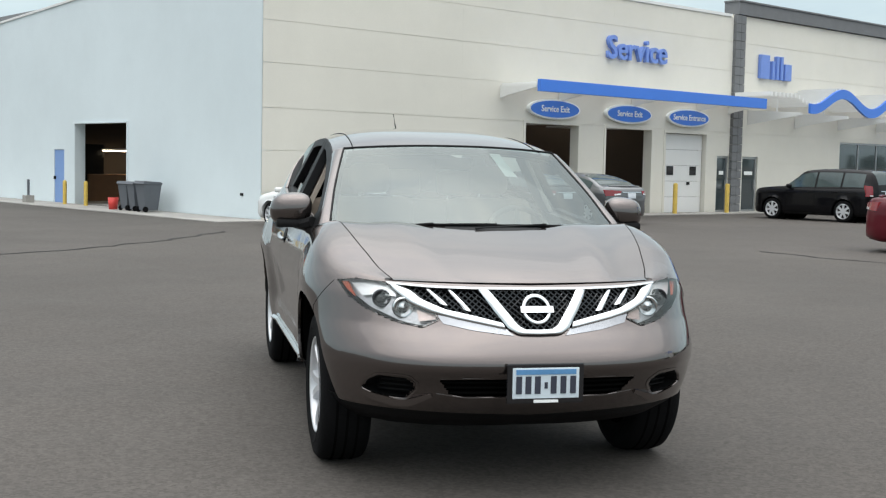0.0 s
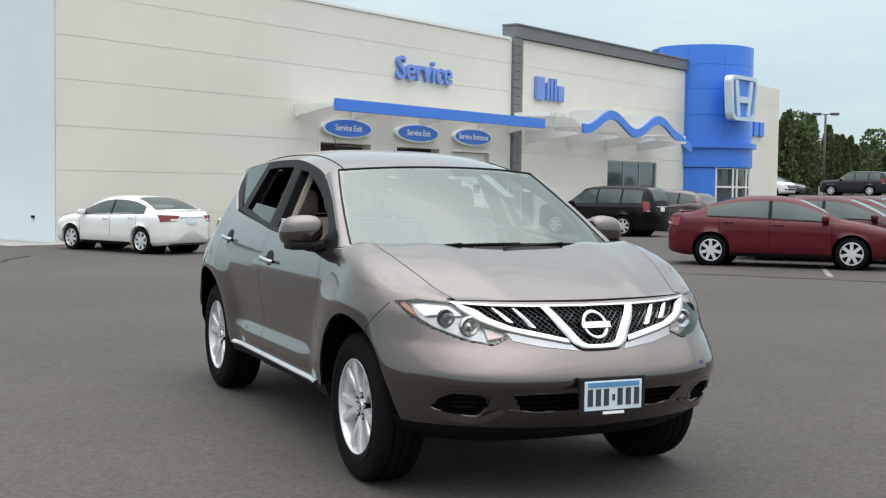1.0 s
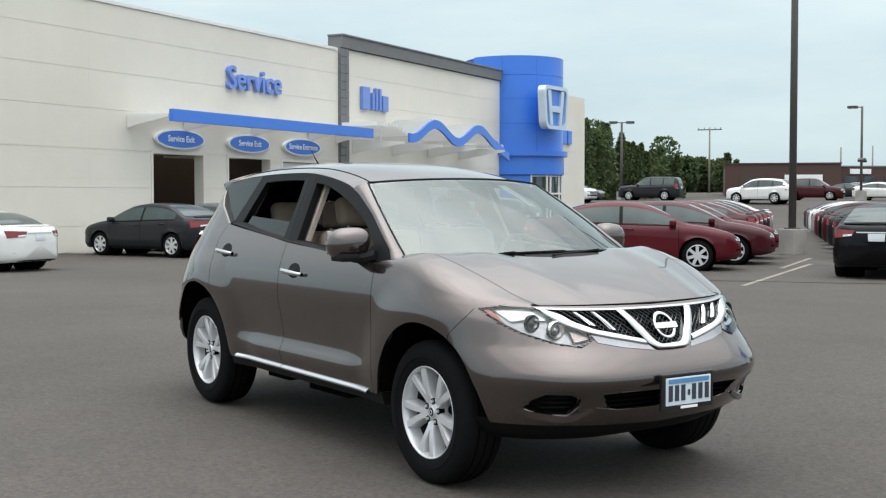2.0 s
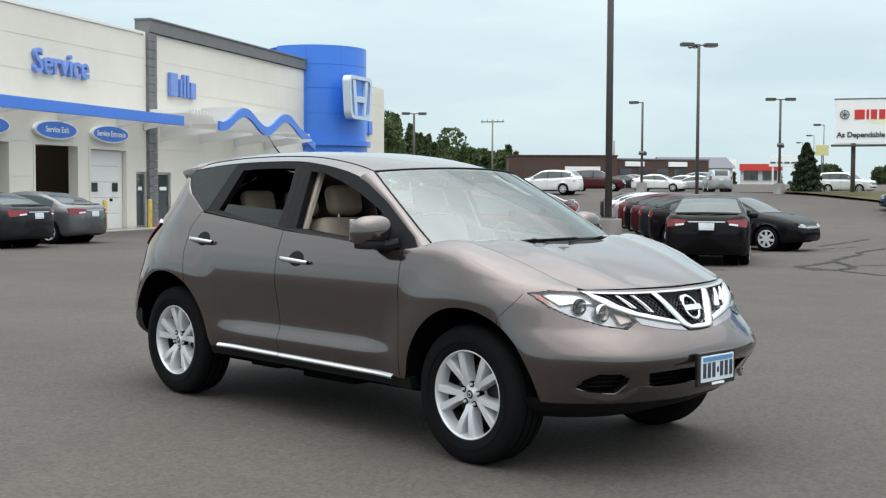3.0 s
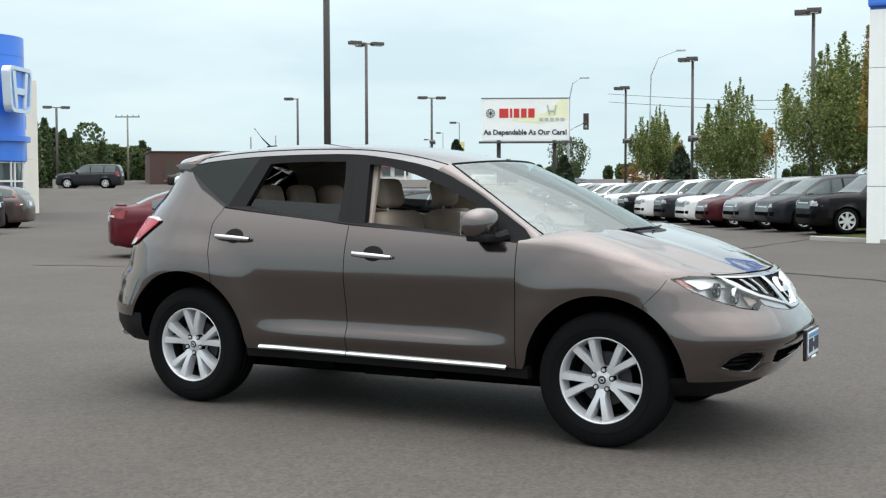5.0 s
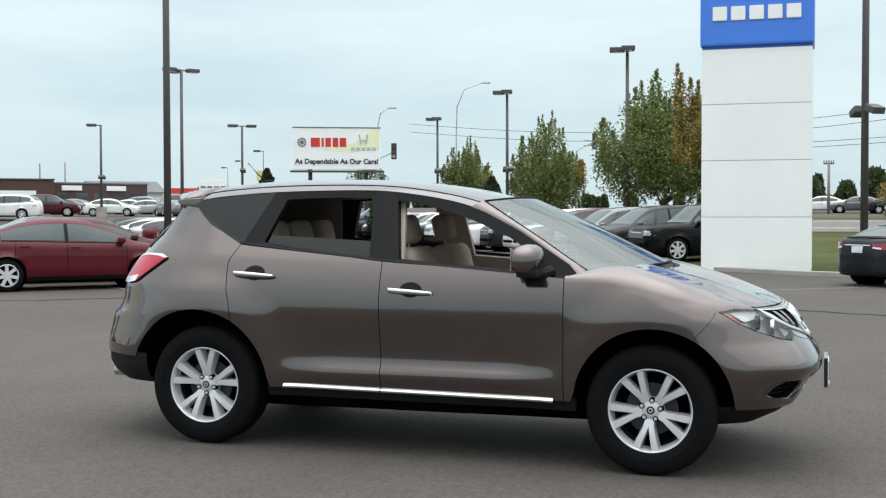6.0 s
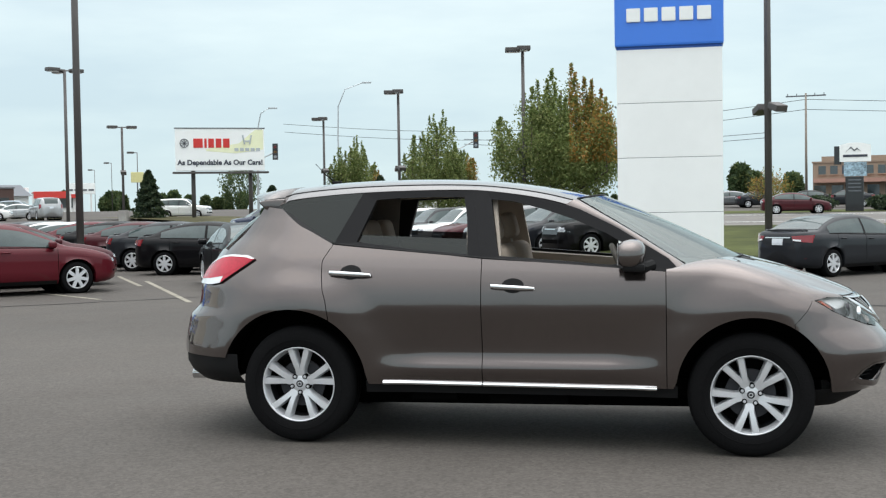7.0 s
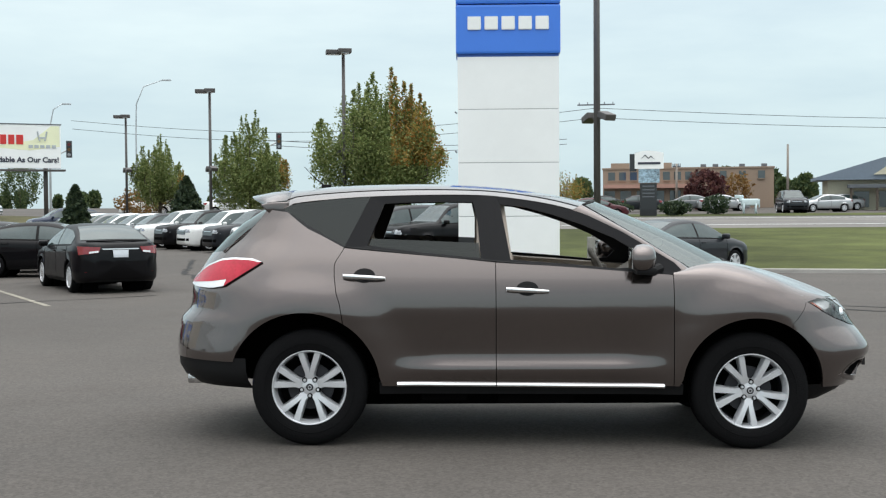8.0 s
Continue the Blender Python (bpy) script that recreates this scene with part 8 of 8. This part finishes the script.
shrub(20.6, 97, 3.3, 3.4, 51, M_PURPLE, 2000, "purple-leaved ornamental tree by the tan building", 0.2, "tree")
broad_tree(7.3, 82, 3.5, 3.2, 52, 1.4, 3200, "small autumn tree with orange leaves by the road")
shrub(24.0, 100, 3.0, 2.6, 53, M_RUST, 700, "thin autumn tree by the tan wall", 0.16, "tree")


def treeline(name, a, b, n, h0, h1, seed, label, mat, depth=8.0, size=0.21, conifers=0.35):
    """A far wood: many crowns in one mesh."""
    rng = np.random.default_rng(seed)
    pts = []
    for k in range(n):
        f = (k + rng.uniform(-0.4, 0.4)) / n
        x, y = a[0] + (b[0] - a[0]) * f, a[1] + (b[1] - a[1]) * f
        x += rng.uniform(-depth, depth) * 0.5
        y += rng.uniform(-depth, depth) * 0.5
        z0 = terrain(x, y)
        h = (h0 + (h1 - h0) * f) * rng.uniform(0.7, 1.08)
        m = 1000
        z = rng.uniform(0.02, 1.0, m)
        ang = rng.uniform(0, 2 * np.pi, m)
        if rng.uniform() < conifers:
            rad = h * 0.20 * (1 - z) ** 0.8 * np.sqrt(rng.uniform(0.2, 1, m)) + 0.1
        else:
            rad = h * 0.32 * np.sqrt(np.clip(1 - (2 * z - 1.05) ** 2, 0.05, 1)) * np.sqrt(rng.uniform(0.3, 1, m))
        pts.append(np.stack([x + rad * np.cos(ang), y + rad * np.sin(ang), z0 + z * h], 1))
    t = thing(name, Matrix.Identity(4), label, "woods", kind="stuff")
    leaves("crowns", np.concatenate(pts), size, mat, t, rng)


treeline("woods", (-74, 62), (-84, 84), 38, 6.8, 5.0, 61, "dark green woods of pines and broadleaf trees", M_WOODS, conifers=0.6)
treeline("far_woods", (-95, 90), (-130, 150), 40, 5.0, 4.5, 62, "far dark tree line", M_WOODS, 12, 0.4)
treeline("hedge_woods", (-140, 150), (-60, 210), 44, 3.6, 3.0, 63, "far tree line on the horizon", M_WOODS, 14, 0.5)
treeline("road_woods", (0, 128), (90, 118), 46, 3.9, 3.6, 64, "tree line behind the shops", M_WOODS, 8, 0.4)
treeline("north_woods", (-60, 210), (0, 190), 30, 2.2, 2.2, 65, "far woods on the horizon", M_WOODS, 14, 0.5)


# ---------------------------------------------------------------- far buildings
def windowed_block(name, m, w, d, h, wall_mat, label, rows_of_windows, roof_mat=None, category="building"):
    """A plain commercial building: walls, parapet, roof and windows with frames."""
    t = thing(name, m, label, category)
    part("wall", box((0, d / 2, h / 2 - 0.5), (w, d, h + 1.0)), wall_mat, t)
    part("parapet", box((0, d / 2, h + 0.06), (w + 0.16, d + 0.16, 0.14)), roof_mat or M_GREYBLOCK, t)
    for x, z, ww, wh, mt in rows_of_windows:
        wd = part("window", box((x, -0.02, z), (ww, 0.08, wh)), mt, t)
        part("sill", box((x, -0.06, z - wh / 2 - 0.05), (ww + 0.12, 0.14, 0.08)), M_TAN if wall_mat == M_TAN else M_CONC, wd)
    return t


# tan office block across the road
wins = [(-6.9 + 1.0 * k, 3.0, 0.62, 0.75, M_WINDOWPANE) for k in range(9)] + [(-7.1 + 1.5 * k, 0.9, 1.0, 1.5, M_WINDOWPANE) for k in range(6)] + [(3.2, 3.05, 0.6, 0.7, M_WINDOWPANE), (4.9, 3.05, 0.6, 0.7, M_WINDOWPANE), (6.6, 3.05, 0.6, 0.7, M_WINDOWPANE)]
tb = windowed_block("office_building", pose(20.2, 103.6, 1.55, 0, 0, -9), 15.4, 9, 3.65, M_TAN, "tan two-storey office building across the road", wins, M_TAN, "building")
part("canopy_band", box((-3.3, -0.5, 2.05), (8.6, 1.1, 0.34)), material("salmon_band", (0.42, 0.24, 0.19), 0.8), tb)
part("upper_wing", box((-4.2, 4.0, 3.9), (5.6, 6.0, 0.7)), M_TAN, tb)
for x in (1.5, 2.6, 5.0, 7.0):
    part("roof_unit", box((x, 2.0, 3.85), (0.5, 0.6, 0.5), None, 0.04), M_GREY, tb)
# shop with a blue-grey roof
sh = thing("shop", pose(33.0, 92, 1.3, 0, 0, -12), "low shop with a blue-grey gabled roof and porch", "shop")
part("wall", box((1.0, 3.5, 1.0), (8.5, 6, 3.2)), material("cream_siding", (0.55, 0.52, 0.40), 0.8, vary=0.1), sh)
bm = bmesh.new()
add_prism(bm, [(-4.2, 2.5), (9.0, 2.5), (9.0, 2.9), (3.2, 4.3), (1.0, 4.3), (-4.2, 2.75)], -0.6, 7.0, lambda u, v, d: (u, d, v))
part("roof", bm, M_ROOFBLUE, sh)
bm = bmesh.new()
add_prism(bm, [(0.2, 2.9), (4.0, 2.9), (2.1, 4.15)], -0.75, -0.62, lambda u, v, d: (u, d, v))
part("gable", bm, material("cream_siding", (0.55, 0.52, 0.40)), sh)
part("porch_roof", box((1.5, -0.9, 1.95), (6.6, 1.6, 0.3), None, 0.04), M_GREY, sh)
for x in (-1.6, 0.4, 2.4, 4.4):
    part("post", box((x, -1.5, 0.8), (0.18, 0.18, 2.0)), M_BARK, sh)
    part("window", box((x + 1.0, 0.46, 0.9), (1.2, 0.1, 1.3)), M_WINDOWPANE, sh)
# brick strip mall on the rise
# the first pane is a dark plate standing in for a shaded garage opening
mall = windowed_block("strip_mall", pose(-73.8, 91.0, 1.9, 0, 0, 44), 11, 9, 2.85, M_BRICK, "low red-brown brick shop building", [(-2.9, 1.0, 2.4, 1.9, M_ROOMSHADE), (2.0, 1.45, 3.6, 0.7, M_SIGNWHITE), (2.0, 0.55, 2.8, 0.9, M_WINDOWPANE)], M_BRICK)
mall2 = windowed_block("strip_mall", pose(-69.0, 101.5, 1.9, 0, 0, 62), 11, 9, 2.6, M_BRICK, "long brick row of shops with pale sign boards", [(-4.2 + 2.1 * k, 0.9, 1.4, 1.5, M_WINDOWPANE) for k in range(5)], M_GREYBLOCK)
for x in (-3.2, 1.8):
    part("sign_board", box((x, -0.08, 2.15), (2.2, 0.12, 0.5), None, 0.02), M_SIGNWHITE, mall2)
# red-roofed store with its sign
st = windowed_block("red_store", pose(-81.5, 142.5, 2.4, 0, 0, 32), 5.4, 8, 2.4, M_WHITE, "white store with a red roof band", [(-1.3, 1.0, 1.9, 1.3, M_WINDOWPANE), (1.2, 1.0, 1.9, 1.3, M_WINDOWPANE)], M_REDSIGN)
part("red_band", box((0, -0.3, 2.05), (5.7, 0.8, 0.9)), M_REDSIGN, st)
sg = thing("road_sign_board", pose(-88, 144, 2.55, 0, 0, 32), "white and red store sign on a post", "sign")
part("board", box((0, 0, 2.2), (2.9, 0.3, 1.65), None, 0.03), M_SIGNWHITE, sg)
part("mark", box((0, -0.17, 2.3), (1.6, 0.06, 0.7), None, 0.03), M_REDSIGN, sg)
part("post", tube([(0, 0, -0.5), (0, 0, 1.4)], 0.15, 8), M_GREY, sg)
sg = thing("road_sign_board", pose(-75, 137, 2.2, 0, 0, 32), "white panel sign with dark bars on posts", "sign")
part("board", box((0, 0, 2.9), (3.6, 0.3, 1.4), None, 0.03), M_SIGNWHITE, sg)
for k in range(4):
    part("bar", box((-1.3 + 0.87 * k, -0.17, 2.72), (0.66, 0.05, 0.22)), M_GREY, sg)
for x in (-1.3, 1.3):
    part("post", tube([(x, 0, -0.5), (x, 0, 2.3)], 0.12, 8), M_WHITE, sg)
sg = thing("road_sign_board", pose(-47.8, 95.8, terrain(-47.8, 95.8), 0, 0, 27), "small pale yellow roadside sign on a post", "sign")
part("board", box((0, 0, 5.0 - terrain(-47.8, 95.8)), (1.15, 0.18, 0.95), None, 0.05), M_SIGNYELLOW, sg)
part("post", tube([(0, 0, -0.2), (0, 0, 4.6 - terrain(-47.8, 95.8))], 0.06, 8), M_GREY, sg)
for x, y, h in ((-48.8, 98.0, 7.4), (-69.4, 134.5, 8.2), (-82.0, 154.7, 8.2)):
    lamp_post(x, y, h - terrain(x, y), (215,), 0.045, False, 0.0, 0.62, "slim far lamp post along the road")
hs = windowed_block("far_house", pose(-83.5, 130.5, 2.2, 0, 0, 50), 9, 7, 2.0, M_WHITE, "small pale house with a grey roof", [(0, 0.9, 1.2, 0.9, M_WINDOWPANE)], M_GREYBLOCK)
bm = bmesh.new()
add_prism(bm, [(-0.6, 2.0), (7.6, 2.0), (3.5, 3.5)], -4.8, 4.8, lambda u, v, d: (d, u, v))
part("gable_roof", bm, M_GREY, hs)

# roadside sign across the road
sg = thing("monument_sign", pose(11.3, 68.6, terrain(11.3, 68.6), 0, 0, -6), "tall dark roadside sign with a white arched panel and a screen", "sign")
part("column", box((0, 0, 1.0), (1.05, 0.4, 2.2), None, 0.02), M_GLOSSBLACK, sg)
part("side_column", box((-0.95, 0.1, 3.4), (0.42, 0.4, 1.1), None, 0.02), M_GLOSSBLACK, sg)
bm = bmesh.new()
add_prism(bm, [(-0.85, 3.0), (0.95, 3.0), (0.95, 4.0), (0.4, 4.12), (0.0, 4.15), (-0.4, 4.12), (-0.85, 4.0)], -0.2, 0.2, lambda u, v, d: (u, d, v))
part("panel", bm, M_SIGNWHITE, sg)
bm = bmesh.new()
add_prism(bm, [(-0.5, 3.6), (-0.2, 3.9), (0.0, 3.7), (0.15, 3.82), (0.4, 3.6), (0.15, 3.75), (0.0, 3.62), (-0.2, 3.82)], -0.22, -0.2, lambda u, v, d: (u, d, v))
part("peak_mark", bm, M_LETTERDARK, sg)
part("name_bar", box((0.05, -0.21, 3.35), (1.4, 0.03, 0.14)), M_LETTERDARK, sg)
part("screen", box((0.05, -0.02, 2.55), (1.3, 0.38, 0.85), None, 0.01), material("sign_screen", (0.30, 0.42, 0.50), 0.3, vary=0.9, scale=3, fine=9), sg)
for k in range(4):
    part("text_bar", box((0.0, -0.21, 1.9 - 0.22 * k), (0.75, 0.03, 0.08)), M_GREY, sg)
# pale horse statue by the road
stt = bmesh.new()
for c, s in (((0, 0, 0.85), (1.25, 0.42, 0.5)), ((0.62, 0, 1.12), (0.35, 0.3, 0.5)), ((0.85, 0, 1.25), (0.45, 0.24, 0.26)), ((-0.68, 0, 0.75), (0.1, 0.12, 0.6))):
    add_box(stt, c, s, None, 0.1 if min(s) > 0.25 else 0.03)
for x in (-0.45, 0.42):
    for yy in (-0.14, 0.14):
        add_tube(stt, [(x, yy, 0.75), (x + 0.03, yy, 0.4), (x, yy, 0.0)], 0.09, 8, 0.06)
ob = part("statue", stt, material("pale_statue", (0.60, 0.70, 0.72), 0.6), None, "", True)
ob.matrix_basis = pose(20.6, 81, terrain(20.6, 81), 0, 0, 175)
tagged(ob, "pale painted animal statue standing by the road", "statue")


# ---------------------------------------------------------------- utility poles, signals, wires
def utility_pole(x, y, h, yaw=0, arm=1.1, label="wooden utility pole with a cross arm"):
    t = thing("utility_pole", pose(x, y, terrain(x, y), 0, 0, yaw), label, "utility pole")
    part("pole", tube([(0, 0, -0.2), (0, 0, h)], 0.13, 8, 0.09), material("weathered_wood", (0.23, 0.20, 0.17), 0.9, vary=0.2), t, smooth=True)
    if arm:
        part("cross_arm", box((0, 0, h - 0.25), (2 * arm, 0.12, 0.12)), M_GREY, t)
        for k in (-1, -0.5, 0.5, 1):
            part("insulator", tube([(k * arm * 0.9, 0, h - 0.2), (k * arm * 0.9, 0, h)], 0.04, 6), M_GREY, t)
    return t


def street_light(x, y, h, yaw, reach=2.6, label="tall thin street light with a curved arm"):
    t = thing("street_light", pose(x, y, terrain(x, y), 0, 0, yaw), label, "street light", "street lights")
    pts = [(0, 0, 0), (0, 0, h * 0.6), (0.05, 0, h * 0.82), (reach * 0.3, 0, h * 0.95), (reach, 0, h)]
    part("pole", tube(pts, 0.065, 8, 0.035), M_PALEGREY, t, smooth=True)
    part("lantern", box((reach + 0.3, 0, h), (0.7, 0.25, 0.12), None, 0.04), M_PALEGREY, t)
    return t


utility_pole(12.5, 109.6, 10.2, -10, 1.8)
utility_pole(27.8, 97.7, 5.6, 0, 0)
utility_pole(18.4, 99, 4.0, 0, 0.35, "thin light pole by the office")
utility_pole(2.6, 92, 4.2, 0, 0.4, "thin light pole across the road")
utility_pole(-93.3, 125.2, 5.8, 40, 0, "plain weathered wooden pole behind the shops")
utility_pole(-105.6, 148.4, 7.0, 40, 0, "plain weathered wooden pole behind the shops")
utility_pole(-92, 100, 7.5, 30, 1.4, "tall far pole with a lattice top")
street_light(-31.1, 81.6, 8.4, 18, 0.9)
street_light(-25.1, 83.2, 10.3, 14, 2.0)


def signal(x, y, h, yaw, label):
    t = thing("traffic_signal", pose(x, y, terrain(x, y), 0, 0, yaw), label, "traffic signal", "signals")
    part("mast", tube([(0, 0, 0), (0, 0, h - 0.6), (1.2, 0, h)], 0.09, 8, 0.06), M_ALU, t)
    hd = part("head", box((1.4, -0.1, h + 0.1), (0.42, 0.3, 1.25), None, 0.04), M_GLOSSBLACK, t)
    for k, c in enumerate((material("unlit_red_lens", (0.10, 0.012, 0.012), 0.3), material("unlit_amber_lens", (0.10, 0.05, 0.012), 0.3), M_SMOKE)):
        bm = bmesh.new()
        add_lathe(bm, [(0.0, -0.27), (0.12, -0.27), (0.13, -0.2)], 12, "y", (1.4, 0, h + 0.45 - 0.38 * k))
        part("lens", bm, c, hd)
    return t


signal(-31.0, 81.2, 4.9, 12, "traffic signal on a curved mast")
signal(-16.0, 85.2, 5.6, 10, "traffic signal over the road")
wires = thing("overhead_wires", Matrix.Identity(4), "thin overhead power lines", "wires", kind="stuff")
for dz, yy in ((0.0, 109.6), (-0.9, 110.0)):
    for (x0, z0), (x1, z1) in (((12.5, 11.3 + dz), (100, 13.1 + dz)), ((12.5, 11.3 + dz), (-44, 11.8 + dz))):
        pts = []
        for k in range(13):
            f = k / 12
            pts.append((x0 + (x1 - x0) * f, yy + (10 * f if x1 > 0 else 17 * f), z0 + (z1 - z0) * f - 1.8 * math.sin(math.pi * f)))
        part("wire", tube(pts, 0.03, 4), M_BLACK, wires)
for k in range(2):
    pts = [(-16 + 24 * f, 88 + 2 * f, 7.2 - 0.4 * k - 0.5 * math.sin(math.pi * f)) for f in [j / 10 for j in range(11)]]
    part("wire", tube(pts, 0.03, 4), M_GREY, wires)
